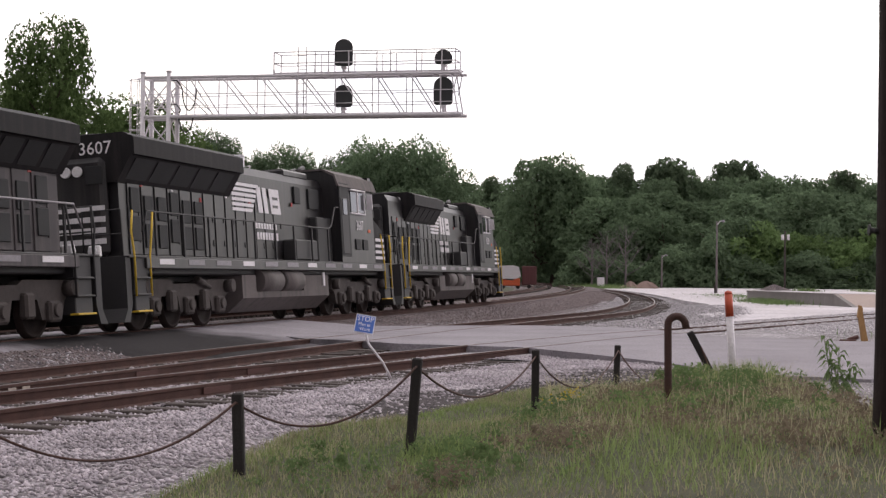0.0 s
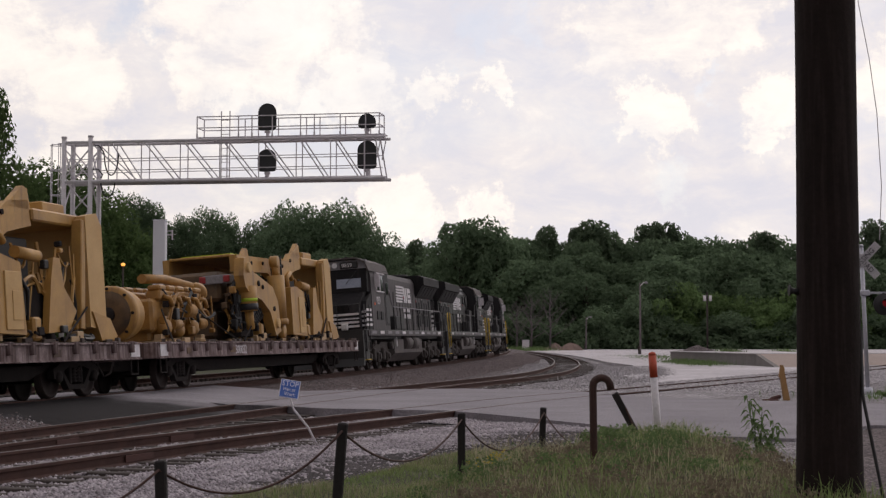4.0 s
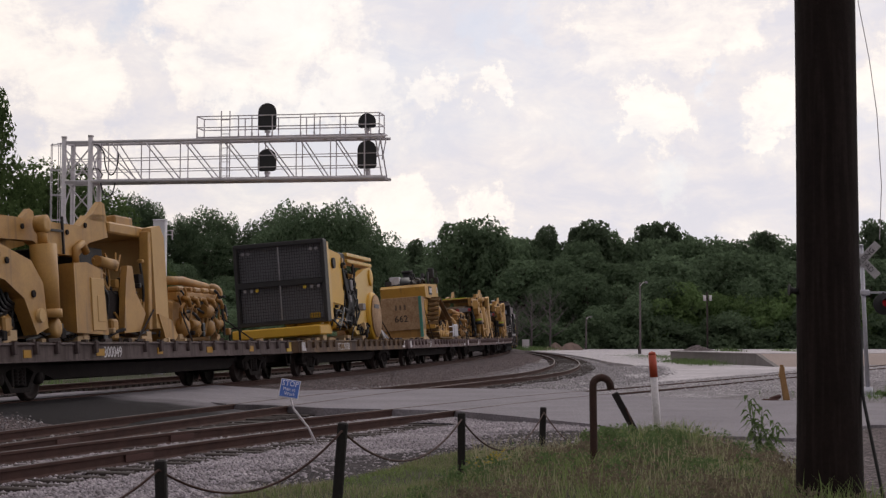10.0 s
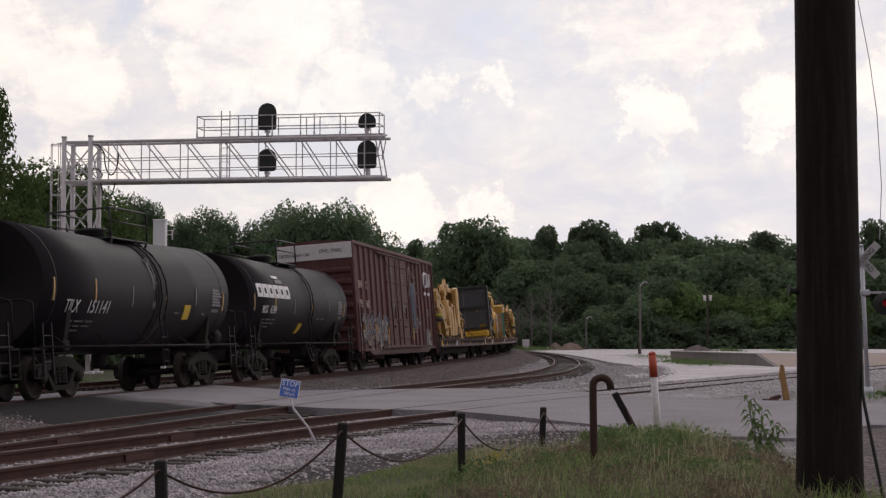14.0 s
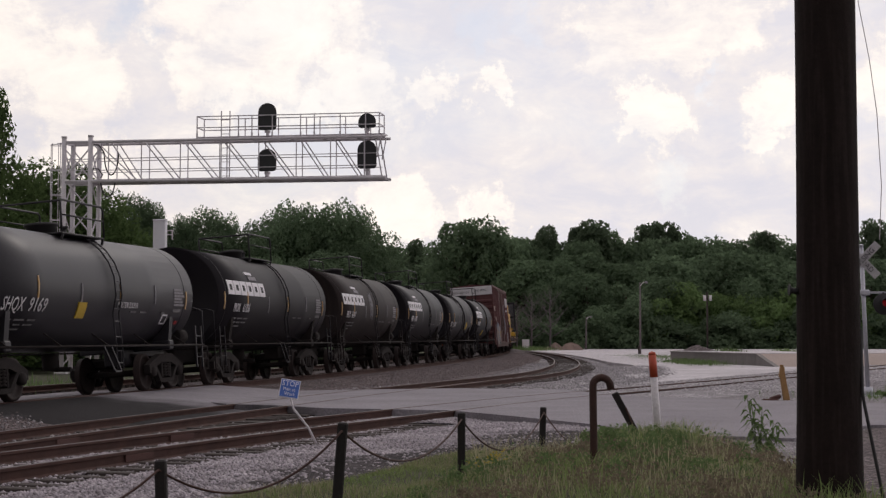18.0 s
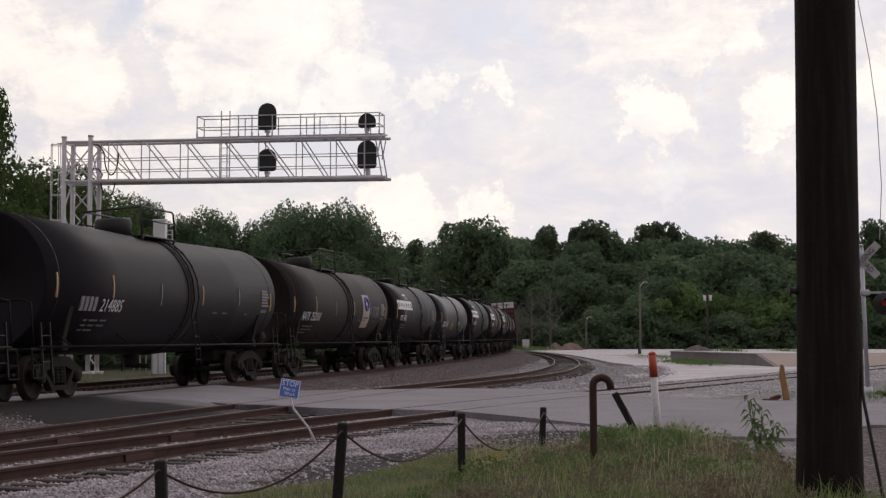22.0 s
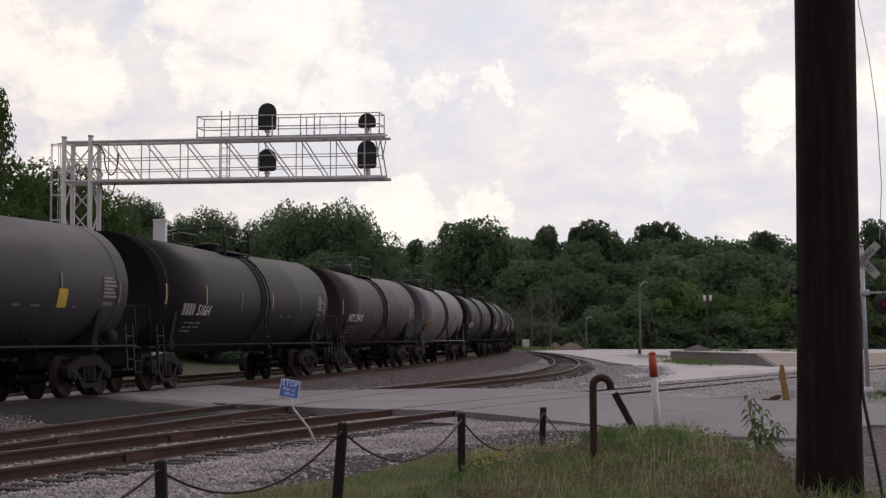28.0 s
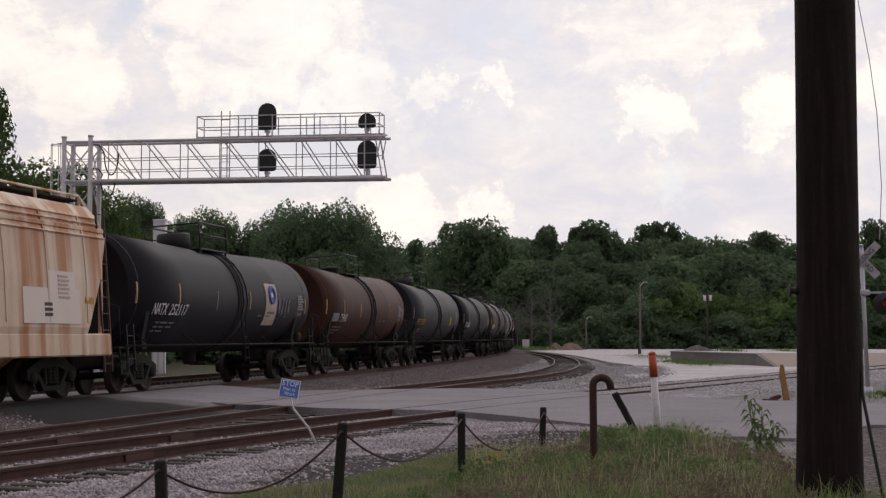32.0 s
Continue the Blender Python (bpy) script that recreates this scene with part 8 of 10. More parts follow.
# ---------------------------------------------------------------- signal gantry over the tracks
def gantry():
    ob = thing("signal_gantry", "galvanized steel cantilever signal gantry with walkways", "signal gantry")
    g = M["galv"]
    tip, root = Vector((-2.64, 63.4, 0)), Vector((-16.16, 66.1, 0))
    d = (root - tip).normalized()
    n = Vector((-d.y, d.x, 0))          # away from the road
    if n.y < 0:
        n = -n
    zb, zt, depth = 8.25, 9.98, 0.92

    def P(u, side, z):
        return tip + d * u + n * (side * depth) + Vector((0, 0, z + (0.006 * u if z > 5 else 0)))
    end = 12.92                          # the arm springs from the tower's front legs
    stations = [0.66, 2.13, 3.63, 5.28, 7.02, 8.8, 10.57, 12.08]
    for side in (0, 1):
        part("bottom_chord", Geo().tube([P(-0.26, side, zb), P(14.15, side, zb)], 0.075, 8), g, ob)
        part("top_chord", Geo().tube([P(-0.24, side, zt), P(14.15, side, zt)], 0.065, 8), g, ob)
        for i, u0 in enumerate(stations):
            part("upright", Geo().bar(P(u0, side, zb), P(u0, side, zt), 0.042 if i else 0.055), g, ob)
            if i + 1 < len(stations):
                u1 = stations[i + 1]
                part("diagonal", Geo().bar(P(u1 - 0.1, side, zt), P(u0 + 0.22, side, zb), 0.047), g, ob)
        part("diagonal", Geo().bar(P(end, side, zt), P(stations[-1] - 1.1, side, zb), 0.047), g, ob)
        part("end_brace", Geo().bar(P(0.2, side, zt), P(-0.1, side, zb), 0.05).bar(P(-0.05, side, zt), P(0.12, side, zb + 0.85), 0.04), g, ob)
        for z in (zb + 0.53, zb + 1.03):
            part("guard_rail", Geo().bar(P(0.1, side, z), P(14.0, side, z - 0.05), 0.032), g, ob)
    for u in stations:
        part("cross_bar", Geo().bar(P(u, 0, zb), P(u, 1, zb), 0.05), g, ob)
        part("cross_bar", Geo().bar(P(u, 0, zt), P(u + 0.6, 1, zt), 0.05), g, ob)

    def deck(name, u0, u1, z):
        corner = [P(u, w, z + h) for h in (0.04, 0.0) for u, w in ((u0, 0.12), (u1, 0.12), (u1, 0.88), (u0, 0.88))]
        part(name, Geo().put(corner, [(0, 1, 2, 3), (4, 7, 6, 5), (0, 4, 5, 1), (2, 6, 7, 3), (0, 3, 7, 4), (1, 5, 6, 2)]), g, ob)
    deck("lower_walkway", -0.1, 13.0, zb + 0.07)
    deck("upper_walkway", -0.15, 8.08, zt + 0.1)
    for side in (0.02, 0.98):
        for z in (zt + 0.52, zt + 1.0):
            part("upper_rail", Geo().bar(P(0.03, side, z), P(8.08, side, z), 0.04), g, ob)
        for u in (0.03, 0.62, 1.72, 2.85, 3.45, 4.7, 5.6, 6.2, 8.06):
            part("rail_post", Geo().bar(P(u, side, zt + 0.05), P(u, side, zt + 1.02), 0.045), g, ob)
            part("post_foot", Geo().box(P(u, side, zt + 0.16), (0.07, 0.07, 0.2), 0.01), g, ob)
    for u in (0.03, 8.06):
        for z in (zt + 0.52, zt + 1.0):
            part("end_rail", Geo().bar(P(u, 0.02, z), P(u, 0.98, z), 0.04), g, ob)
    lad = Geo()
    for u in (6.56, 6.94):
        lad.bar(P(u, -0.06, zb), P(u, -0.06, zt + 1.2), 0.042)
    for k in range(9):
        z = zb + 0.15 + 0.3 * k
        lad.bar(P(6.56, -0.06, z), P(6.94, -0.06, z), 0.025)
    part("ladder", lad, g, ob)
    # four-legged tower
    legs = []
    for u, side, top in ((12.92, 0, 10.32), (14.15, 0, 10.3), (12.92, 1.0, 10.16), (14.15, 1.0, 10.16)):
        a = P(u, side, 0.0)
        legs.append(a)
        part("tower_leg", Geo().tube([a, a + Vector((0, 0, top))], 0.105, 14), g, ob)
        part("leg_cap", Geo().tube([a + Vector((0, 0, top - 0.04)), a + Vector((0, 0, top + 0.03))], 0.125, 14), g, ob)
        part("base_plate", Geo().box(a + Vector((0, 0, 0.05)), (0.5, 0.5, 0.1), 0.01), g, ob)
    for i, j, flip in ((0, 1, 0), (2, 3, 1), (0, 2, 1), (1, 3, 0)):
        for k in range(7):
            z0, z1 = 0.3 + 1.36 * k, 0.3 + 1.36 * (k + 1)
            p, q = (legs[i], legs[j]) if (k + flip) % 2 else (legs[j], legs[i])
            part("tower_brace", Geo().bar(p + Vector((0, 0, z0)), q + Vector((0, 0, z1)), 0.05), g, ob)
            if k == 6:
                part("tower_brace", Geo().bar(q + Vector((0, 0, z0)), p + Vector((0, 0, z1)), 0.05), g, ob)
        part("tower_strut", Geo().bar(legs[i] + Vector((0, 0, 8.3)), legs[j] + Vector((0, 0, 8.3)), 0.10), g, ob)
        part("tower_strut", Geo().bar(legs[i] + Vector((0, 0, 10.05)), legs[j] + Vector((0, 0, 10.05)), 0.10), g, ob)
    # caged ladder beside the tower
    c = P(14.62, 0.35, 0)
    cage = Geo()
    for k in range(5):
        a = 1.2566 * k + 0.4
        q = c + Vector((0.30 * math.cos(a), 0.30 * math.sin(a), 0))
        cage.bar(q + Vector((0, 0, 2.2)), q + Vector((0, 0, 10.05)), 0.026)
    for k in range(8):
        z = 2.3 + 1.1 * k
        cage.tube([c + Vector((0.30 * math.cos(t), 0.30 * math.sin(t), z)) for t in (math.pi * 2 * i / 10 for i in range(11))], 0.018, 4)
    part("ladder_cage", cage, g, ob)
    part("cage_strut", Geo().bar(c + Vector((0, 0, 10.05)), legs[1] + Vector((0, 0, 10.05)), 0.05).bar(c + Vector((0, 0, 6)), legs[1] + Vector((0, 0, 6)), 0.05), g, ob)
    # power cables looping from the tower to the arm
    for u, z, w, h in ((11.95, 9.0, 0.33, 0.95), (12.1, 7.95, 0.33, 0.75)):
        loop = [P(u + w * math.cos(t), 0.0, z + 0.5 * h + h * math.sin(t)) for t in (math.pi * (1.0 - 1.0 * i / 14) * -1 for i in range(15))]
        part("cable_loop", Geo().tube(loop, 0.03, 6), M["black"], ob)
        part("cable_loop", Geo().tube([P(12.8, 0.0, z + 0.85), P(12.55, 0.0, z + 0.85), P(12.35, 0.0, z + 0.6), P(u + w, 0.0, z + 0.45)], 0.03, 6), M["black"], ob)

    # signal heads seen from behind: round-topped backings with rounded lower corners
    def head(u, z0, z1, w):
        h, round_low = z1 - z0, 0.14
        pts = [(w * math.cos(a), h - w + w * math.sin(a)) for a in (math.pi * k / 16 for k in range(17))]
        pts += [(-w + round_low - round_low * math.cos(a), round_low - round_low * math.sin(a)) for a in (math.pi / 2 * k / 4 for k in range(5))]
        pts += [(w - round_low + round_low * math.sin(a), round_low - round_low * math.cos(a)) for a in (math.pi / 2 * k / 4 for k in range(5))]
        t = part("signal_head", Geo().prism(pts, -0.03, 0.03), M["signal_back"], ob, m=Matrix.Translation(P(u, 0.22, z0)) @ Matrix.Rotation(math.atan2(d.y, d.x) + math.pi, 4, "Z"))
        part("lamp_case", Geo().box((0, 0.1, h * 0.5), (w * 1.05, 0.16, h * 0.62), 0.05), M["signal_back"], t)
        for k in (-1, 0, 1):
            part("hood", Geo().tube([(0, 0.04, h * 0.5 + k * h * 0.26), (0, 0.34, h * 0.5 + k * h * 0.26)], 0.11, 12, caps=False), M["black"], t)
        part("mount", Geo().tube([(0, 0.06, -0.34), (0, 0.06, 0.1)], 0.075, 8).box((0, 0.06, -0.06), (0.24, 0.16, 0.1), 0.02), g, t)
    head(0.6, 8.65, 9.83, 0.41)
    head(0.6, 10.36, 10.98, 0.38)
    head(4.98, 8.6, 9.56, 0.405)
    head(4.98, 10.36, 11.52, 0.40)
    return ob


M["signal_back"] = material("faded_black_signal_backing", (0.03, 0.031, 0.032), 0.6, second=(0.045, 0.046, 0.046), scale=2, fine=30, bump=0.05)
gantry()


# ---------------------------------------------------------------- beside the road
M["rust_iron"] = material("rusty_iron", (0.075, 0.036, 0.027), 0.85, second=(0.04, 0.023, 0.02), scale=6, fine=60, bump=0.4)
M["old_wood"] = material("dark_weathered_post", (0.018, 0.016, 0.015), 0.9, second=(0.035, 0.029, 0.026), scale=5, fine=50, bump=0.5)
M["stake_wood"] = material("raw_split_wood", (0.42, 0.25, 0.10), 0.85, second=(0.30, 0.17, 0.07), scale=5, fine=40, bump=0.4)
M["sign_blue"] = material("faded_blue_sign", (0.06, 0.15, 0.5), 0.5, second=(0.09, 0.19, 0.52), scale=5, fine=40, bump=0.02)
M["sign_white"] = material("white_sign_sheet", (0.86, 0.87, 0.88), 0.5, second=(0.75, 0.75, 0.77), scale=5, fine=40, bump=0.02)
M["marker_red"] = material("orange_marker_cap", (0.55, 0.09, 0.04), 0.5, second=(0.45, 0.08, 0.04), scale=5, fine=40, bump=0.02)
M["plastic_white"] = material("white_plastic", (0.72, 0.70, 0.69), 0.5, second=(0.6, 0.57, 0.55), scale=4, fine=40, bump=0.02)
M["aluminium"] = material("aluminium_mast", (0.55, 0.56, 0.58), 0.45, 0.5, second=(0.45, 0.46, 0.48), scale=3, fine=40, bump=0.03)
M["lamp_red"] = material("red_flasher_lens", (0.40, 0.02, 0.025), 0.2, fine=40, bump=0.0, emit=0.12)
M["lamp_amber"] = material("amber_lamp", (1.0, 0.45, 0.08), 0.2, fine=40, bump=0.0, emit=1.2)


def ground_at(x, y):
    return float(land(x, y))


POSTS = [(-3.35, 9.6, 0.64, 1), (-2.12, 11.5, 0.68, -1), (-0.84, 12.8, 0.89, 2), (0.20, 16.6, 0.78, 0), (1.38, 21.0, 0.64, 1)]
tops = []
for x, y, z, lean in POSTS:
    zb = ground_at(x, y) - 0.25
    lx = 0.012 * lean
    tops.append(Vector((x, y, z)))
    solo("fence_post", Geo().box((0, 0, (z - zb) / 2), (0.085, 0.085, z - zb), 0.012), M["old_wood"], "short dark weathered post of a chain barrier", "post",
         Matrix.Translation((x - lx * 3, y, zb)) @ Matrix.Rotation(lx * 3, 4, "Y"), group="posts of the chain barrier")
tops.append(Vector((1.66, 19.6, 0.30)))
for i in range(len(tops) - 1):
    a, b = tops[i] - Vector((0, 0.05, 0.07)), tops[i + 1] - Vector((0, 0.05, 0.07))
    sag = [0.30, 0.32, 0.34, 0.42, 0.05][i]
    pts = [a.lerp(b, k / 24) - Vector((0, 0, 4 * sag * (k / 24) * (1 - k / 24))) for k in range(25)]
    solo("barrier_chain", Geo().tube(pts, 0.010, 6), M["rust_iron"], "rusty chain hanging in a loop between posts", "chain", group="chains of the barrier")
m = Matrix.Translation((2.57, 20.0, 0.25))
solo("leaning_post", Geo().bar((0, 0, 0), (-0.33, 0, 0.62), 0.085, 0.085, 0.01), M["old_wood"], "broken dark post leaning over at the end of the barrier", "post", m)
solo("hanging_wire", Geo().tube([(2.38, 19.95, 0.68), (2.45, 19.9, 0.5), (2.5, 19.9, 0.3)], 0.012, 5), M["rust_iron"], "loose end of rusty chain hanging from the leaning post", "chain")

pipe_pts = [(0, 0, -0.3), (-0.008, 0, 0.4), (-0.012, 0, 0.86)] + [(0.075 - 0.09 * math.cos(a), 0, 0.88 + 0.09 * math.sin(a)) for a in (math.pi * k / 8 for k in range(1, 8))] + [(0.17, 0, 0.85)]
solo("vent_pipe", Geo().tube(pipe_pts, 0.038, 12), M["rust_iron"], "rusty iron vent pipe with a hooked top", "pipe", Matrix.Translation((1.283, 13.0, ground_at(1.283, 13.0) - 0.02)) @ Matrix.Scale(0.84, 4))

mk = thing("marker_post", "white plastic marker post with an orange cap", "marker post", Matrix.Translation((2.53, 18.0, 0.35)) @ Matrix.Rotation(-0.065, 4, "Y"))
part("post_body", Geo().tube([(0, 0, -0.2), (0, 0, 0.80)], 0.043, 14), M["plastic_white"], mk)
part("orange_cap", Geo().tube([(0, 0, 0.78), (0, 0, 1.04)], 0.046, 14).lathe([(0.046, 1.04), (0.04, 1.07), (0.0, 1.085)], 14), M["marker_red"], mk)

st = thing("stop_sign_plate", "small blue and white track warning sign on a bent rod", "sign", Matrix.Translation((-1.98, 23.4, -0.02)))
part("bent_rod", Geo().tube([(0.05, 0, 0.0), (-0.08, 0, 0.25), (-0.30, 0, 0.52), (-0.35, 0, 0.68)], 0.017, 8), M["galv"], st)
pl = part("sign_plate", Geo().box((0, 0, 0), (0.30, 0.012, 0.29), 0.004), M["sign_white"], st, m=Matrix.Translation((-0.36, -0.03, 0.83)) @ Matrix.Rotation(0.16, 4, "Y") @ Matrix.Rotation(0.05, 4, "Z") @ Matrix.Rotation(-0.35, 4, "X"))
part("blue_panel", Geo().box((0, -0.009, 0.0), (0.278, 0.004, 0.268)), M["sign_blue"], pl)
up = Matrix(((1, 0, 0, 0), (0, 0, -1, 0), (0, 1, 0, 0), (0, 0, 0, 1)))
letters("sign_word", "STOP", 0.12, M["sign_white"], pl, Matrix.Translation((-0.128, -0.014, 0.040)) @ up, 0.88)
letters("sign_word", "Men at", 0.075, M["sign_white"], pl, Matrix.Translation((-0.10, -0.014, -0.035)) @ up, 0.9)
letters("sign_word", "Work", 0.075, M["sign_white"], pl, Matrix.Translation((-0.07, -0.014, -0.11)) @ up, 0.9)

# utility pole close by
pole = thing("utility_pole", "thick dark creosoted wooden utility pole with a guy wire", "utility pole", Matrix.Translation((2.715, 10.8, 0.3)))
g = Geo()
seg, ringz = 36, 40
rnd = random.Random(5)
vs = []
phase = [rnd.uniform(0, 6.28) for _ in range(6)]
for j in range(ringz + 1):
    z = -0.4 + 9.4 * j / ringz
    rad = 0.222 - 0.0035 * max(0, z) + (0.020 * max(0, 0.9 - z))
    for k in range(seg):
        a = 2 * math.pi * k / seg
        r = rad * (1 + 0.012 * math.sin(5 * a + phase[0]) + 0.008 * math.sin(11 * a + phase[1] + 0.3 * z) + 0.006 * math.sin(2.2 * z + phase[2]) + 0.012 * math.sin(a + 0.9 * z))
        vs.append((r * math.cos(a) + 0.004 * z, r * math.sin(a), z))
g.put(vs, [(j * seg + k, j * seg + (k + 1) % seg, (j + 1) * seg + (k + 1) % seg, (j + 1) * seg + k) for j in range(ringz) for k in range(seg)], True)
part("shaft", g, M["pole"], pole)
part("guy_wire", Geo().tube([(0.225, -0.05, 1.35), (0.215, -0.1, 0.9), (0.30, -0.2, 0.3), (0.36, -0.25, -0.1)], 0.012, 6), M["black"], pole)
part("step_bolt", Geo().tube([(-0.20, -0.02, 1.62), (-0.27, -0.03, 1.63)], 0.022, 8).tube([(-0.262, -0.03, 1.63), (-0.275, -0.03, 1.63)], 0.04, 8), M["black"], pole)
solo("hanging_cable", Geo().tube([(2.80, 10.95, 8.4), (2.93, 11.0, 5.2), (3.027, 11.0, 4.03), (3.10, 11.0, 3.62), (3.149, 11.0, 3.22), (3.174, 11.0, 2.69), (3.153, 11.0, 2.30)], 0.0032, 5), M["galv"], "thin grey cable hanging beside the utility pole", "cable")

# wooden stake by the spur
sk = thing("wooden_stake", "split raw wooden stake standing in ballast", "stake", Matrix.Translation((8.86, 39.4, -0.1)) @ Matrix.Rotation(-0.10, 4, "Y") @ Matrix.Diagonal((0.72, 1, 1, 1)))
part("stake_body", Geo().prism([(-0.12, 0.0), (0.1, 0.0), (0.0, 0.75), (0.02, 0.92), (-0.12, 0.93), (-0.20, 0.7), (-0.16, 0.66)], -0.06, 0.06), M["stake_wood"], sk)
part("stake_splinter", Geo().prism([(-0.06, 0.5), (0.06, 0.4), (0.0, 0.98), (-0.1, 1.0)], -0.02, 0.09), M["stake_wood"], sk)
solo("scrap_timber", Geo().box((0, 0, 0.06), (0.42, 0.18, 0.12), 0.03, Matrix.Rotation(0.3, 3, "Z")).box((0.15, 0.1, 0.14), (0.3, 0.13, 0.1), 0.03, Matrix.Rotation(-0.3, 3, "Y")), M["joint"], "broken dark timber beside the stake", "timber", Matrix.Translation((8.4, 39.3, -0.1)))

# railroad crossing signal
M["grimy_white"] = material("weathered_white_blade", (0.50, 0.49, 0.48), 0.6, second=(0.36, 0.35, 0.34), scale=4, fine=40, bump=0.02)
xs = thing("crossing_signal", "railroad crossing signal with white crossbuck and red flashers", "crossing signal", Matrix.Translation((11.6, 42.0, -0.05)))
part("mast", Geo().tube([(0.06, 0, 0), (-0.07, 0, 4.15)], 0.058, 14).lathe([(0.08, 4.15), (0.05, 4.2), (0, 4.21)], 14, Matrix.Translation((-0.07, 0, 0))), M["aluminium"], xs)
part("mast_base", Geo().tube([(0.06, 0, 0), (0.06, 0, 0.28)], 0.2, 12, r2=0.12).box((0.06, 0, 0.03), (0.5, 0.5, 0.08), 0.02), M["aluminium"], xs)
for s, word, at in ((1, "CROSSING", -0.5), (-1, "RAIL ROAD", -0.56)):
    b = part("crossbuck_blade", Geo().box((0, 0, 0), (1.25, 0.02, 0.23), 0.01), M["grimy_white"], xs, m=Matrix.Translation((-0.08, -0.10 - 0.03 * s, 3.76)) @ Matrix.Rotation(-s * 0.80, 4, "Y"))
    letters("blade_word", word, 0.21, M["black"], b, Matrix.Translation((at, -0.013, -0.07)) @ up, 0.92)
part("cross_arm", Geo().bar((-0.75, -0.02, 2.87), (0.75, -0.02, 2.87), 0.06).box((0, -0.02, 2.87), (0.26, 0.2, 0.16), 0.03), M["aluminium"], xs)
for x in (-0.5, 0.5):
    f = part("flasher_backing", Geo().lathe([(0.0, 0), (0.3, 0), (0.3, 0.03), (0, 0.03)], 24, Matrix.Translation((x, -0.12, 2.55)) @ Matrix.Rotation(math.pi / 2, 4, "X")), M["black"], xs)
    part("flasher_lens", Geo().lathe([(0.0, 0.06), (0.07, 0.05), (0.105, 0.0)], 18, Matrix.Translation((x, -0.15, 2.55)) @ Matrix.Rotation(math.pi / 2, 4, "X")), M["lamp_red"], f)
    part("flasher_hood", Geo().tube([(x, -0.14, 2.57), (x, -0.42, 2.59)], 0.13, 14, caps=False), M["black"], f)
part("arm_hanger", Geo().bar((-0.5, -0.05, 2.87), (-0.5, -0.1, 2.6), 0.04).bar((0.5, -0.05, 2.87), (0.5, -0.1, 2.6), 0.04), M["black"], xs)

# lamp post and utility poles in the distance
M["grey_wood"] = material("weathered_grey_pole_wood", (0.20, 0.18, 0.17), 0.9, second=(0.14, 0.125, 0.115), scale=3, fine=30, bump=0.2, spec=0.2)


def lamp_post(x, y, z0, h, name="street_lamp"):
    ob = thing(name, "grey street lamp on a slim wooden pole at the lot's edge", "street lamp", Matrix.Translation((x, y, z0)))
    part("pole", Geo().tube([(0, 0, 0), (0.02, 0, h)], 0.11, 10, r2=0.08), M["grey_wood"], ob)
    part("arm", Geo().tube([(0, 0, h - 0.4), (0.3, -0.3, h), (0.5, -0.5, h + 0.02)], 0.04, 6), M["galv"], ob)
    part("lamp_head", Geo().lathe([(0.05, 0.12), (0.16, 0.05), (0.18, -0.06), (0.12, -0.12), (0, -0.14)], 14, Matrix.Translation((0.55, -0.55, h))), M["data"], ob)
    part("base_guard", Geo().box((-0.16, 0, 0.4), (0.12, 0.2, 0.8), 0.03), M["tie"], ob)


lamp_post(19.55, 151.5, -0.1, 7.1)
lamp_post(19.2, 205.0, -0.1, 4.4)
tp = thing("transformer_pole", "utility pole with two white transformer cans before the woods", "utility pole", Matrix.Translation((30.8, 178.0, -0.15)))
part("pole", Geo().tube([(0, 0, 0), (0, 0, 7.0)], 0.10, 10), M["tie"], tp)
for x in (-0.3, 0.34):
    part("transformer_can", Geo().tube([(x, -0.2, 5.95), (x, -0.2, 6.6)], 0.16, 14), M["galv"], tp)

# old loading dock
dk = thing("loading_dock", "low weathered concrete loading dock wall with a sloping end", "dock", kind="structure")
part("dock_wall", Geo().prism([(15.6, 104.8), (18.4, 90.0), (46, 94), (46, 116), (18, 116)], -0.2, 0.56, "z"), M["concrete"], dk)
part("dock_cap", Geo().prism([(15.54, 104.8), (18.38, 89.95), (46, 93.9), (46, 116.1), (18, 116.1)], 0.56, 0.62, "z"), M["concrete"], dk)
part("dock_fill", Geo().prism([(16.2, 104.5), (18.9, 90.6), (46, 94.4), (46, 115.5), (18.4, 115.5)], 0.5, 0.64, "z"), M["lot"], dk)
M["tan_gravel"] = material("tan_gravel", (0.40, 0.33, 0.28), 0.95, second=(0.32, 0.27, 0.23), scale=0.3, fine=14, bump=0.6, spec=0.2)
part("dock_ramp", Geo().put([(18.45, 89.95, 0.62), (46, 93.9, 0.62), (46, 88.0, -0.1), (18.8, 86.4, -0.1), (18.45, 89.95, -0.2), (46, 93.9, -0.2)], [(0, 3, 2, 1), (0, 4, 3), (1, 2, 5)]), M["tan_gravel"], dk)
part("ramp_wall", Geo().put([(18.4, 89.95, 0.6), (18.75, 86.3, -0.1), (18.4, 89.95, -0.2), (18.62, 89.97, 0.64), (18.97, 86.32, -0.06), (18.62, 89.97, -0.2)], [(0, 2, 1), (3, 4, 5), (0, 1, 4, 3), (0, 3, 5, 2), (1, 2, 5, 4)]), M["concrete"], dk)

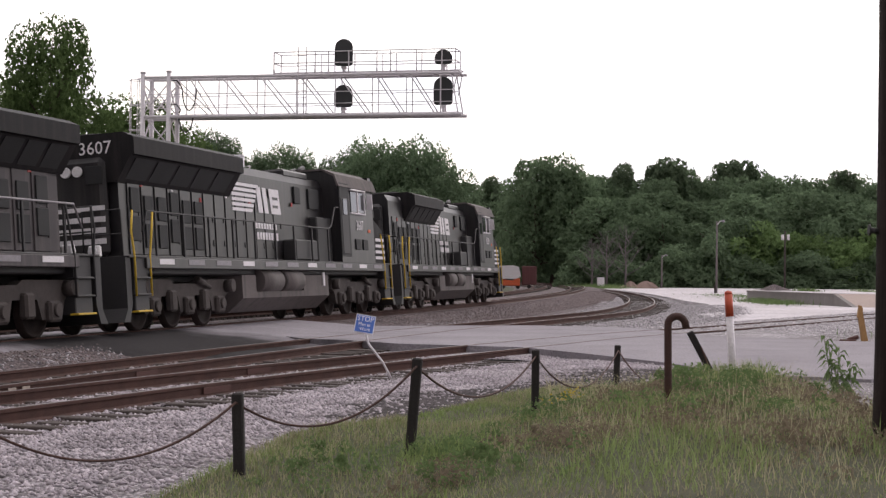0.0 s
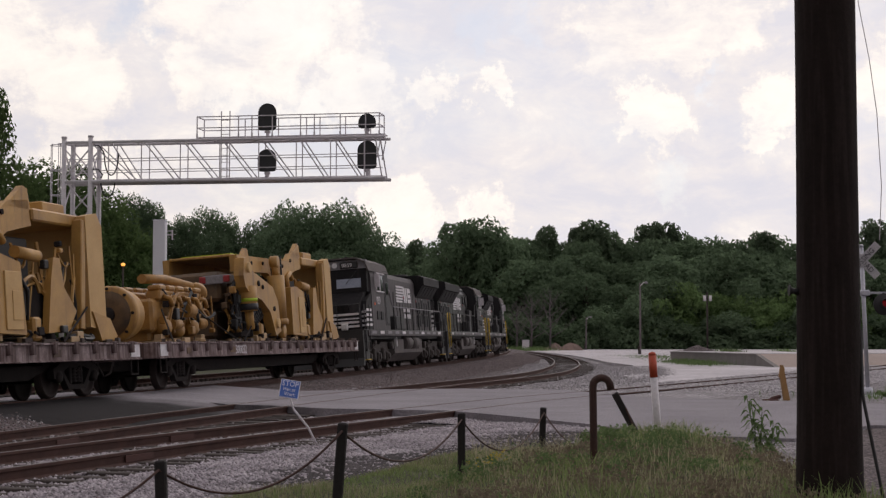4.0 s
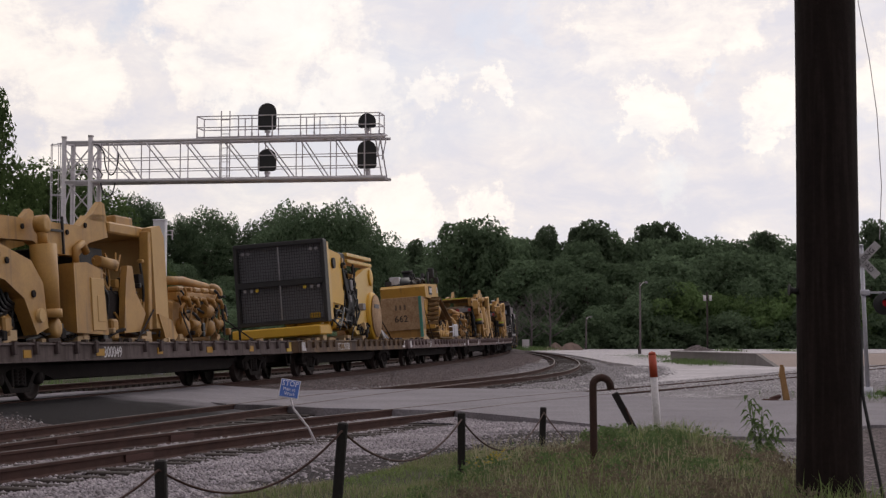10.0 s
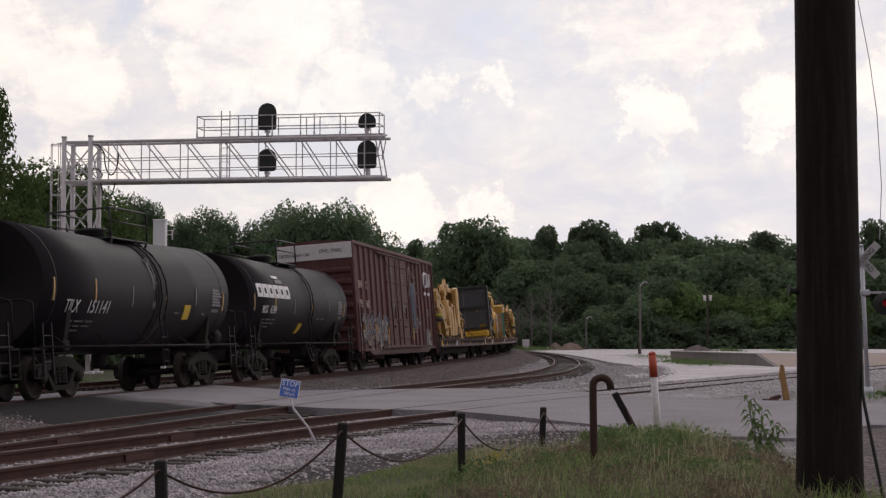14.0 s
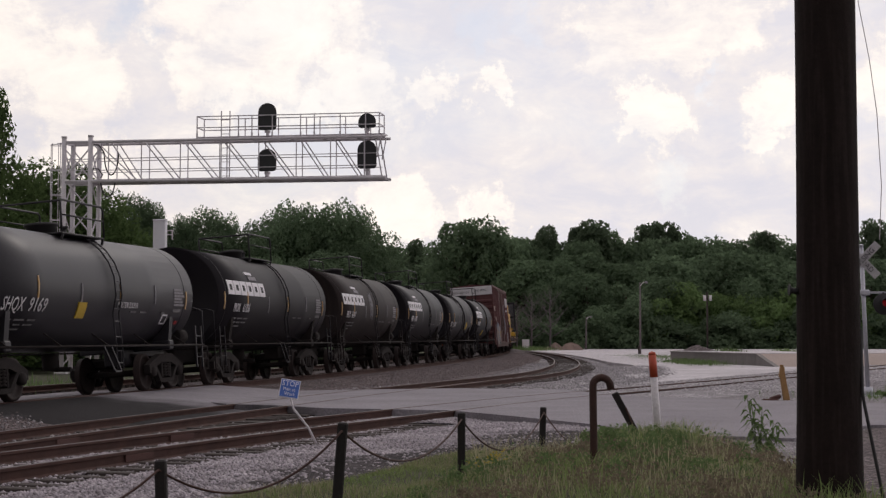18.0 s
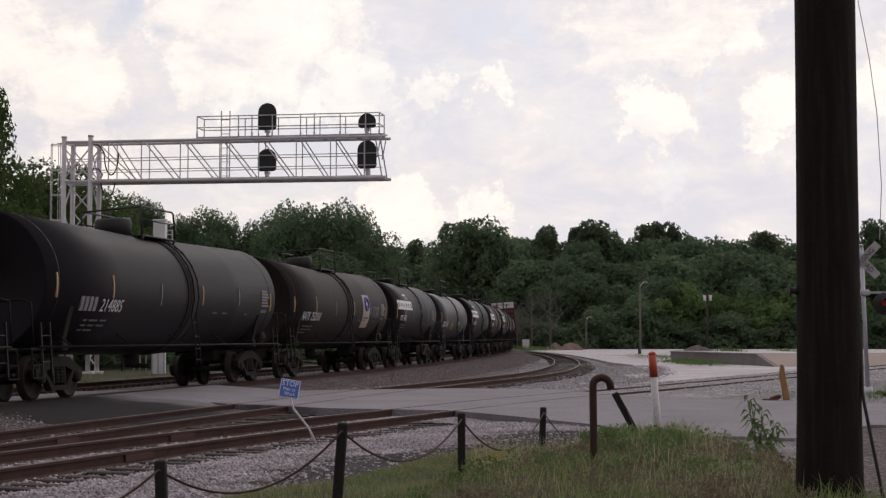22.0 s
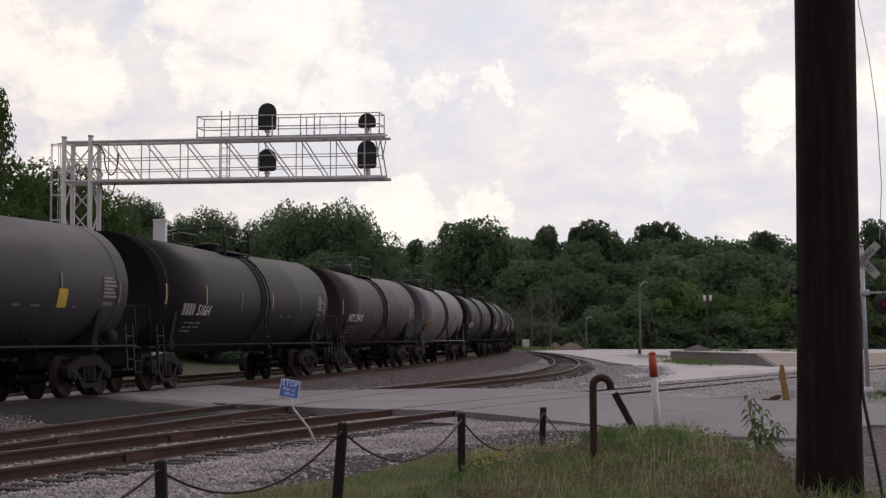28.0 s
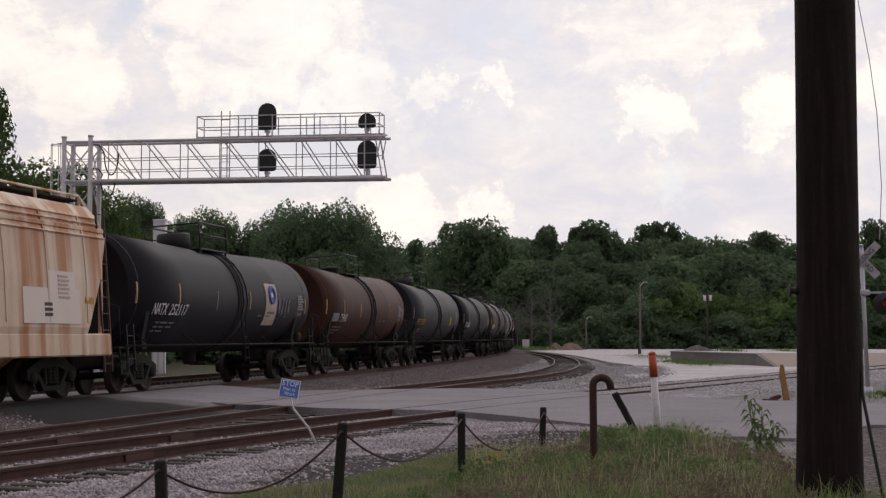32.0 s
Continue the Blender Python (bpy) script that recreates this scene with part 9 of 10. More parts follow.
# white column and railing beyond the tracks
M["column_white"] = material("bright_white_enamel", (0.86, 0.87, 0.88), 0.35, second=(0.8, 0.8, 0.81), scale=1.5, fine=30, bump=0.01, grain=0.15)
wc = thing("white_column", "tall white steel column with a small bracket", "column", Matrix.Translation((-14.4, 77.5, -0.3)))
part("shaft", Geo().box((0, 0, 3.9), (0.62, 0.6, 7.8), 0.04), M["column_white"], wc)
part("cap", Geo().box((0, 0, 7.82), (0.66, 0.64, 0.08), 0.02), M["column_white"], wc)
part("bracket", Geo().bar((0.37, 0, 7.1), (0.62, 0, 7.1), 0.05).bar((0.62, 0, 6.85), (0.62, 0, 7.35), 0.06).bar((0.37, 0, 7.3), (0.62, 0, 7.3), 0.04), M["galv"], wc)
wr = thing("white_railing", "white tubular guard railing beside the column", "railing", Matrix.Translation((-14.7, 76.5, -0.3)))
for k in range(6):
    part("railing_post", Geo().tube([(-0.75 + 0.3 * k, 0, 0), (-0.75 + 0.3 * k, 0, 4.3)], 0.035, 6), M["plastic_white"], wr)
part("railing_top", Geo().tube([(-0.75, 0, 4.3), (0.75, 0, 4.3)], 0.035, 6).tube([(-0.75, 0, 3.6), (0.75, 0, 3.6)], 0.03, 6), M["plastic_white"], wr)
al = thing("amber_lamp", "small glowing amber lamp on a dark post among trees", "lamp", Matrix.Translation((-17.0, 81.0, -0.2)))
part("post", Geo().tube([(0, 0, 0), (0, 0, 5.6)], 0.05, 8), M["tie"], al)
part("lens", Geo().lathe([(0.0, 0.1), (0.1, 0.06), (0.12, 0), (0.1, -0.06), (0, -0.1)], 12, Matrix.Translation((0, 0, 5.65))), M["lamp_amber"], al)

# far machine by the curve, seen before the train hides it
fm = thing("parked_machine", "white and orange track machine parked on the far curve", "track machine", Matrix.Translation((-1.2, 176.0, -0.1)) @ Matrix.Scale(0.6, 4))
part("white_hood", Geo().prism([(-2.0, 1.9), (-2.0, 4.4), (1.2, 4.5), (2.2, 4.2), (2.6, 2.4), (1.0, 1.6)], -1.3, 1.3), M["plastic_white"], fm)
part("orange_base", Geo().box((0.6, 0, 1.3), (3.6, 2.6, 1.4), 0.1), M["orange"], fm)
part("red_box", Geo().box((4.2, 0.5, 2.6), (2.8, 2.4, 3.6), 0.1), M["box_red"], fm)
part("wheels", Geo().tube([(-0.8, -1.2, 0.4), (-0.8, 1.2, 0.4)], 0.4, 12).tube([(2.0, -1.2, 0.4), (2.0, 1.2, 0.4)], 0.4, 12).tube([(4.2, -1.2, 0.4), (4.2, 1.2, 0.4)], 0.4, 12), M["steel_dark"], fm)
cb = solo("relay_cabinet", Geo().box((0, 0, 0.7), (0.9, 0.7, 1.3), 0.04).box((0, 0, 1.38), (1.0, 0.8, 0.08), 0.02).box((0, 0, 0.03), (0.7, 0.5, 0.3), 0.02), M["plastic_white"], "small pale relay cabinet beside the curve", "cabinet", Matrix.Translation((10.6, 196.0, -0.15)))

# ---------------------------------------------------------------- plants
def leaf_material(name, base, second, spread=0.3, through_light=0.45):
    m = material(name, base, 1.0, second=second, scale=0.35, fine=3.0, spread=spread, bump=0.0, spec=0.0, cast=(0.94, 1.03, 1.08))
    n, l = m.node_tree.nodes, m.node_tree.links
    bsdf = n["Principled BSDF"]
    source = bsdf.inputs["Base Color"].links[0].from_socket
    tr = n.new("ShaderNodeBsdfTranslucent")
    l.new(source, tr.inputs["Color"])
    mx = n.new("ShaderNodeMixShader")
    mx.inputs[0].default_value = through_light
    l.new(bsdf.outputs[0], mx.inputs[1])
    l.new(tr.outputs[0], mx.inputs[2])
    l.new(mx.outputs[0], n["Material Output"].inputs["Surface"])
    return m


M["leaf"] = leaf_material("broadleaf_foliage", (0.165, 0.21, 0.12), (0.125, 0.162, 0.095))
M["leaf_mid"] = leaf_material("sunlit_broadleaf_foliage", (0.115, 0.155, 0.058), (0.085, 0.115, 0.046))
M["leaf_light"] = leaf_material("light_kudzu_foliage", (0.19, 0.255, 0.10), (0.13, 0.18, 0.075))
M["leaf_dark"] = leaf_material("dark_pine_foliage", (0.135, 0.165, 0.10), (0.145, 0.175, 0.105))
M["grass"] = leaf_material("green_grass_blades", (0.215, 0.26, 0.095), (0.215, 0.215, 0.10), 0.7, 0.4)
M["straw"] = leaf_material("dry_grass_blades", (0.42, 0.35, 0.22), (0.29, 0.235, 0.15), 0.5, 0.4)
M["weed"] = leaf_material("tall_weed_leaves", (0.16, 0.21, 0.085), (0.125, 0.165, 0.07), 0.35, 0.45)
M["dead_weed"] = leaf_material("withered_brown_weeds", (0.27, 0.20, 0.14), (0.18, 0.13, 0.10), 0.4, 0.4)
M["pale_stone"] = material("pale_crushed_stone", (0.52, 0.50, 0.49), 0.9, second=(0.34, 0.32, 0.31), scale=1.2, fine=50, spread=0.6, bump=0.2, spec=0.2)
M["flower"] = material("yellow_flowers", (0.6, 0.45, 0.03), 0.6, fine=30, bump=0.0)


def leaf_cloud(name, rng, centers, radii, count, size, mat, flat=0.8):
    """Many small leaf faces gathered in clumps round the centers."""
    idx = rng.integers(0, len(centers), count)
    v = rng.normal(size=(count, 3))
    v /= np.linalg.norm(v, axis=1)[:, None]
    rad = radii[idx] * rng.uniform(0.55, 1.08, count) ** 0.6
    p = centers[idx] + v * rad[:, None] * np.array([1, 1, 0.8])
    nrm = v + rng.normal(scale=flat, size=(count, 3))
    nrm[:, 2] += 0.35
    nrm /= np.linalg.norm(nrm, axis=1)[:, None]
    t = np.cross(nrm, rng.normal(size=(count, 3)))
    t /= np.linalg.norm(t, axis=1)[:, None]
    b = np.cross(nrm, t)
    s = size * rng.uniform(0.55, 1.35, count)[:, None]
    tri = np.stack([p - t * s * 0.5, p + b * s * 0.62 + nrm * s * 0.06, p + t * s * 0.5], 1).reshape(-1, 3)
    me = bpy.data.meshes.new(name)
    me.vertices.add(len(tri))
    me.vertices.foreach_set("co", tri.ravel())
    me.loops.add(count * 3)
    me.loops.foreach_set("vertex_index", np.arange(count * 3))
    me.polygons.add(count)
    me.polygons.foreach_set("loop_start", np.arange(count) * 3)
    me.polygons.foreach_set("loop_total", np.full(count, 3))
    me.materials.append(mat)
    me.update()
    me.validate()
    return me


def tree(kind, seed, label, at):
    """One tree of unit habit: about 12 m high; the trunk, limbs and crown are parts."""
    rng = np.random.default_rng(seed)
    rnd = random.Random(seed)
    ob = thing("tree" if kind != "bush" else "bush", label, "tree" if kind != "bush" else "bush", at, group="woodland edge")
    h = 12.0
    if kind == "bush":
        cs = np.stack([rng.uniform(-3.4, 3.4, 30), rng.uniform(-2.0, 2.0, 30), rng.uniform(0.3, 4.8, 30)], 1)
        cs[:, 2] *= 1 - 0.10 * np.abs(cs[:, 0])
        part("trunk", Geo().tube([(0, 0, -0.4), (0.2, 0.1, 1.5), (0.5, 0.0, 3.0)], 0.16, 7, r2=0.05), M["bark"], ob)
        part("crown", leaf_cloud("crown", rng, cs, rng.uniform(0.8, 1.5, 30), 7600, 0.33, M["leaf_light"] if seed % 3 else M["leaf"]), M["leaf_light"], ob)
        return ob
    lean = rnd.uniform(-0.5, 0.5)
    part("trunk", Geo().tube([(0, 0, -0.5), (0.1, 0, 2.5), (lean * 0.5, 0.1, 6.0), (lean, 0, 10.5)], 0.30, 9, r2=0.06), M["bark"], ob)
    cs, rs = [], []
    n = 30 if kind == "pine" else 46
    for k in range(n):
        a = k * 2.399 + rnd.uniform(-0.4, 0.4)
        if kind != "pine":
            u = (k + 0.5) / n
            z = 1.5 + 9.6 * u
            reach = 3.9 * math.sin(math.pi * min(1, 0.30 + 0.62 * u)) ** 0.7 * rnd.uniform(0.55, 1.1)
            r = rnd.uniform(0.95, 1.7)
        else:
            u = (k + 0.5) / n
            z = 5.2 + 6.4 * u
            reach = (2.7 * (1 - u) ** 0.6 + 0.3) * rnd.uniform(0.4, 1.1)
            r = rnd.uniform(0.6, 1.05)
        c = (reach * math.cos(a) + lean * u, reach * math.sin(a), z)
        cs.append(c)
        rs.append(r)
        if k % 3 == 0:
            zb = max(1.8, z - 1.8)
            part("limb", Geo().tube([(lean * zb / 12, 0, zb), (c[0] * 0.55, c[1] * 0.55, (zb + z) / 2 + 0.2), c], 0.10, 5, r2=0.02), M["bark"], ob)
    part("crown", leaf_cloud("crown", rng, np.array(cs), np.array(rs), {"broad": 6600, "pine": 5200, "fine": 15000, "mid": 12000}[kind], {"fine": 0.30, "mid": 0.33, "pine": 0.40}.get(kind, 0.46), {"broad": M["leaf"], "pine": M["leaf_dark"], "fine": M["leaf_mid"], "mid": M["leaf"]}[kind]), M["leaf"], ob)
    return ob


def scaled(x, y, top, spread, turn, low=False):
    """Pose for a 12 m tree (or a 5.5 m thicket) that shall reach the height top at (x, y)."""
    z = ground_at(x, y)
    k = max(0.25, (top + 0.35 - z) / 12.0)
    if low:
        k = max(0.5, (top - z) / 5.5)
        return Matrix.Translation((x, y, z)) @ Matrix.Rotation(turn * 0.08, 4, "Z") @ Matrix.Diagonal((spread * 1.15, spread * 1.15, k, 1))
    return Matrix.Translation((x, y, z)) @ Matrix.Rotation(turn, 4, "Z") @ Matrix.Diagonal((k * spread, k * spread, k, 1))


hidden = Matrix.Translation((-60, -60, -0.15))
KINDS = [("broad", 3, "dark green broadleaf tree in the woodland edge"), ("broad", 7, "dense dark broadleaf tree in the woods"), ("broad", 12, "full-crowned green tree at the wood's edge"), ("pine", 21, "tall dark pine rising above the woods"), ("pine", 25, "slim dark pine in the woods"), ("bush", 31, "light green vine-covered thicket at the wood's edge"), ("bush", 33, "dark green thicket below the trees"), ("bush", 34, "bright green vine-covered bushes"), ("fine", 41, "large round-crowned green broadleaf tree"), ("mid", 45, "dense green broadleaf tree by the curve"), ("mid", 52, "dark full-crowned broadleaf tree by the curve")]
PROTO, USED = {}, {}


def plant(k, m):
    """The first of a kind is built in place, the others are copies of it."""
    kind, seed, label = KINDS[k]
    if k not in PROTO:
        PROTO[k] = tree(kind, seed, label, Matrix.Identity(4))
        PROTO[k].matrix_basis = m
        return PROTO[k]
    loc, rot, sca = m.decompose()
    c = copy_thing(PROTO[k], Matrix.Identity(4))
    c.matrix_basis = m
    return c


rnd = random.Random(11)
F_PX = 2700.0


def top_at(y, above):
    """Height of a point that stands this share of the distance above the eye's level."""
    return 1.6 + above * y


# skyline of the woods: bearing and rise as tangents, then single crowns that stand above it
SKY_B, SKY_R = [-0.06, 0.0, 0.045, 0.36], [0.057, 0.060, 0.063, 0.0625]


def wood_row(y, b0, b1, step, drop, kinds, wide=1.0, jitter=5.0):
    b = b0
    while b < b1:
        yy = y + rnd.uniform(-jitter, jitter)
        top = top_at(yy, float(np.interp(b, SKY_B, SKY_R)) - drop * rnd.uniform(0.7, 1.3) + rnd.uniform(-0.002, 0.0015))
        k = rnd.choice(kinds)
        plant(k, scaled(b * yy, yy, top, wide * rnd.uniform(0.85, 1.15), rnd.uniform(0, 6.28), k in (5, 6, 7)))
        b += step * rnd.uniform(0.75, 1.25)


def crown_at(px, rise_px, y, k, wide):
    b = (px - 784) / F_PX
    plant(k, scaled(b * y, y, top_at(y, rise_px / F_PX), wide, rnd.uniform(0, 6.28)))


wood_row(246, 0.047, 0.36, 0.0165, 0.0, [0, 1, 2, 1], 0.95)
wood_row(234, 0.052, 0.36, 0.020, 0.012, [0, 1, 2, 1], 1.15)
wood_row(224, 0.075, 0.36, 0.022, 0.024, [0, 2, 1, 6], 1.3, 3)
wood_row(219, 0.152, 0.34, 0.018, 0.026, [5, 7, 5, 7], 1.3, 2)
wood_row(216, 0.048, 0.36, 0.014, 0.042, [6], 1.25, 1.5)
for px, rise, y, k, w in ((812, 204, 240, 0, 0.8), (845, 206, 242, 2, 0.85), (878, 192, 240, 1, 0.8), (970, 189, 250, 3, 0.75), (1030, 194, 250, 4, 0.9), (1048, 199, 248, 3, 0.95), (1075, 190, 250, 0, 0.6), (1142, 190, 250, 3, 0.8),
                          (1160, 199, 248, 4, 0.85), (1186, 195, 250, 3, 0.6), (1206, 184, 250, 1, 0.7), (1342, 178, 250, 3, 0.7), (1356, 182, 248, 4, 0.75), (1290, 168, 250, 0, 0.8), (1110, 172, 250, 2, 0.8), (940, 170, 250, 1, 0.8), (1245, 171, 250, 2, 0.9), (1545, 200, 240, 3, 0.8)):
    crown_at(px, rise, y, k, w)
wood_row(322, -0.06, 0.05, 0.012, 0.0, [0, 1, 2, 1], 0.95)
wood_row(308, -0.06, 0.05, 0.014, 0.016, [0, 1, 2, 1], 1.2)
wood_row(298, -0.06, 0.05, 0.016, 0.032, [1, 6, 0], 1.4)
wood_row(290, -0.06, 0.06, 0.014, 0.048, [6], 1.6)
crown_at(738, 166, 310, 3, 0.8)
# trees inside the curve, beyond the second line
SKY_B = [-0.30, -0.24, -0.22, -0.195, -0.17, -0.14, -0.125, -0.105, -0.055, -0.045, -0.038, -0.03]
SKY_R = [0.095, 0.083, 0.078, 0.078, 0.070, 0.065, 0.066, 0.070, 0.071, 0.064, 0.055, 0.050]
wood_row(140, -0.26, -0.040, 0.020, 0.0, [9, 10], 0.95, 4)
wood_row(131, -0.25, -0.062, 0.024, 0.022, [9, 10], 1.15, 3)
wood_row(150, -0.25, -0.042, 0.022, 0.028, [1, 0, 6], 1.5, 3)
wood_row(124, -0.25, -0.135, 0.020, 0.040, [6, 6, 1], 1.2, 3)
for px, rise, y, k, w in ((238, 246, 138, 9, 0.7), (268, 233, 138, 10, 0.6), (368, 221, 140, 9, 0.75), (398, 209, 140, 9, 0.6), (500, 222, 140, 10, 0.65), (525, 230, 138, 9, 0.7), (565, 222, 139, 9, 0.75), (605, 230, 138, 10, 0.7), (626, 219, 140, 9, 0.65), (330, 209, 141, 10, 0.7), (455, 202, 141, 9, 0.7)):
    crown_at(px, rise, y, k, w)
plant(8, scaled(-26.7, 86.0, 15.9, 0.60, 0.6))
plant(8, scaled(-29.5, 92.0, 13.0, 1.0, 2.0))
plant(8, scaled(-23.8, 92.0, 12.0, 0.95, 1.1))
plant(8, scaled(-21.6, 95.0, 10.7, 0.85, 3.1))
plant(8, scaled(-24.5, 84.0, 8.6, 1.1, 4.1))
plant(8, scaled(-19.5, 97.0, 8.1, 0.95, 5.1))
plant(8, scaled(-22.8, 80.0, 4.6, 2.2, 0.4))
plant(6, scaled(-19.8, 88.0, 4.2, 1.0, 1.4, True))

for x, y, h, turn in ((-14.0, 97.0, 3.4, 0.3), (-12.2, 106.0, 3.8, 1.9), (-10.6, 116.0, 3.6, 3.1), (-17.5, 101.0, 4.2, 4.0), (-8.6, 126.0, 3.8, 5.2), (-13.5, 119.0, 4.4, 0.9)):
    plant(6, scaled(x, y, h, 1.2, turn, True))

# bare dead trees before the woods
for x, y, h, sd in ((11.8, 205.0, 7.2, 3), (14.4, 206.0, 8.0, 8), (9.9, 206.0, 6.0, 5)):
    r2 = random.Random(sd)
    ob = thing("dead_tree", "bare grey dead tree before the dark woods", "tree", Matrix.Translation((x, y, -0.15)), group="bare trees")
    part("trunk", Geo().tube([(0, 0, -0.2), (0.1, 0, h * 0.35), (0.0, 0.1, h * 0.7), (0.2, 0, h)], 0.16, 7, r2=0.03), M["dead"] if "dead" in M else M.setdefault("dead", material("dead_wood", (0.17, 0.15, 0.145), 0.9, fine=20, bump=0.2)), ob)
    for k in range(16):
        z = h * (0.2 + 0.75 * k / 16)
        a = k * 2.4
        ln = (h - z) * 0.45 + 0.8
        tip = (ln * math.cos(a), ln * math.sin(a) * 0.6, z + ln * 0.8)
        g = Geo().tube([(0, 0, z), (tip[0] * 0.5, tip[1] * 0.5, z + ln * 0.3), tip], 0.055, 5, r2=0.015)
        for q in range(4):
            u = 0.4 + 0.15 * q
            c = Vector((0, 0, z)).lerp(Vector(tip), u)
            g.tube([c, c + Vector((r2.uniform(-0.7, 0.7), r2.uniform(-0.4, 0.4), r2.uniform(0.4, 0.9)))], 0.02, 4, r2=0.008)
        part("branch", g, M["dead"], ob)

# spoil heaps and weeds at the edge of the lot
def heap(x, y, w, h, mat, label):
    rng = np.random.default_rng(int(x * 10))
    g = Geo().lathe([(w * (1 - u) ** 0.85, h * u) for u in (0, 0.12, 0.25, 0.4, 0.55, 0.7, 0.82, 0.92)] + [(0.001, h)], 26)
    lobes = [(rng.uniform(2, 9), rng.uniform(0, 6.3), rng.uniform(0.03, 0.1)) for _ in range(6)]

    def lump(a, b, c):
        t = math.atan2(b, a)
        k = 1 + sum(q * math.sin(round(f) * t + p + 3 * c / h) for f, p, q in lobes)
        return (a * k, b * k, c * (0.8 + 0.2 * k) + 0.07 * h * math.sin(4.1 * a + p0) * (c > 0))
    p0 = rng.uniform(0, 6)
    g.v = [lump(*v) for v in g.v]
    solo("spoil_heap", g, M[mat], label, "heap", Matrix.Translation((x, y, 0.6 if y < 110 else -0.12)))


M["spoil"] = material("brown_spoil", (0.25, 0.185, 0.15), 0.95, second=(0.16, 0.12, 0.10), scale=1, fine=12, bump=0.8, spec=0.1)
heap(16.6, 198.0, 1.6, 1.05, "spoil", "small heap of brown spoil at the edge of the lot")
heap(15.2, 207.0, 1.5, 0.9, "spoil", "dark heap of debris before the woods")
heap(17.6, 105.5, 1.1, 0.45, "dark_ballast", "low grey rubble heap on the old dock")


def blades(name, xs, ys, zs, h, w, mat, label, seed, bend=0.5):
    """Grass: each blade is a bent three-sided strip."""
    rng = np.random.default_rng(seed)
    n = len(xs)
    a = rng.uniform(0, 2 * math.pi, n)
    hh = h * rng.uniform(0.45, 1.25, n) * np.clip((ys - 3.5) / 9.0, 0.5, 1.0)
    ww = w * rng.uniform(0.7, 1.3, n)
    lx, ly = np.cos(a), np.sin(a)
    px, py = -ly, lx
    bd = bend * rng.uniform(0.1, 1.0, n) * hh
    base = np.stack([xs, ys, zs], 1)
    side = np.stack([px * ww, py * ww, np.zeros(n)], 1)
    lean = np.stack([lx * bd, ly * bd, np.zeros(n)], 1)
    up = np.stack([np.zeros(n), np.zeros(n), hh], 1)
    vs = np.stack([base - side, base + side, base + side * 0.8 + up * 0.55 + lean * 0.3, base - side * 0.8 + up * 0.55 + lean * 0.3, base + up + lean], 1).reshape(-1, 3)
    k = np.arange(n) * 5
    quads = np.stack([k, k + 1, k + 2, k + 3], 1)
    tris = np.stack([k + 3, k + 2, k + 4], 1)
    me = bpy.data.meshes.new(name)
    me.vertices.add(len(vs))
    me.vertices.foreach_set("co", vs.ravel())
    loops = np.concatenate([quads, tris], 1).ravel()
    me.loops.add(len(loops))
    me.loops.foreach_set("vertex_index", loops)
    me.polygons.add(2 * n)
    starts = np.stack([np.arange(n) * 7, np.arange(n) * 7 + 4], 1).ravel()
    me.polygons.foreach_set("loop_start", starts)
    me.polygons.foreach_set("loop_total", np.tile([4, 3], n))
    me.materials.append(mat)
    me.update()
    me.validate()
    return solo(name, me, mat, label, "grass", kind="stuff")


rng = np.random.default_rng(2)


def bank_points(n, margin=0.05, keep=None):
    y = 6.0 + 18.6 * rng.uniform(0, 1, n) ** 0.75
    x = rng.uniform(-4.2, 7.2, n)
    ex = np.interp(y, EDGE_Y, EDGE_X)
    patchy = np.sin(1.3 * x + 0.7 * y) * np.sin(0.9 * y - 1.9 * x + 1.0)
    ok = (x > ex + margin + 0.25 * rng.normal(size=n) * 0.6) & (np.abs(x) < 0.31 * y + 0.6) & (y < 21.0 + 0.5 * np.sin(2 * x)) & (x < 3.75 + 0.2 * np.sin(2.3 * y) + 0.1 * np.sin(7 * y))
    if keep is not None:
        ok &= keep(x, y, patchy)
    return x[ok], y[ok]


for name, n, h, w, mat, label, keep in (
        ("short_grass", 120000, 0.075, 0.004, "grass", "short green grass on the bank", None),
        ("dry_grass", 90000, 0.10, 0.003, "straw", "dry straw-coloured grass among the green", lambda x, y, p: (p < 0.25) | (x > 0.8)),
        ("tall_grass", 46000, 0.24, 0.0042, "grass", "tall green grass and weeds on the bank", lambda x, y, p: ((p > 0.1) & (x > -0.9) & (y < 13)) | (np.hypot((x - 2.1) / 0.75, (y - 17.0) / 1.6) < 1) | (np.hypot((x - 2.75) / 0.22, (y - 17.9) / 0.4) < 1)),
        ("seed_grass", 20000, 0.25, 0.0025, "straw", "tall seeding grass stalks", lambda x, y, p: (x > 0.4) & (p < 0.4))):
    x, y = bank_points(n, keep=keep)
    blades(name, x, y, land(x, y) - 0.015, h, w, M[mat], label, len(name) + n, 1.0)

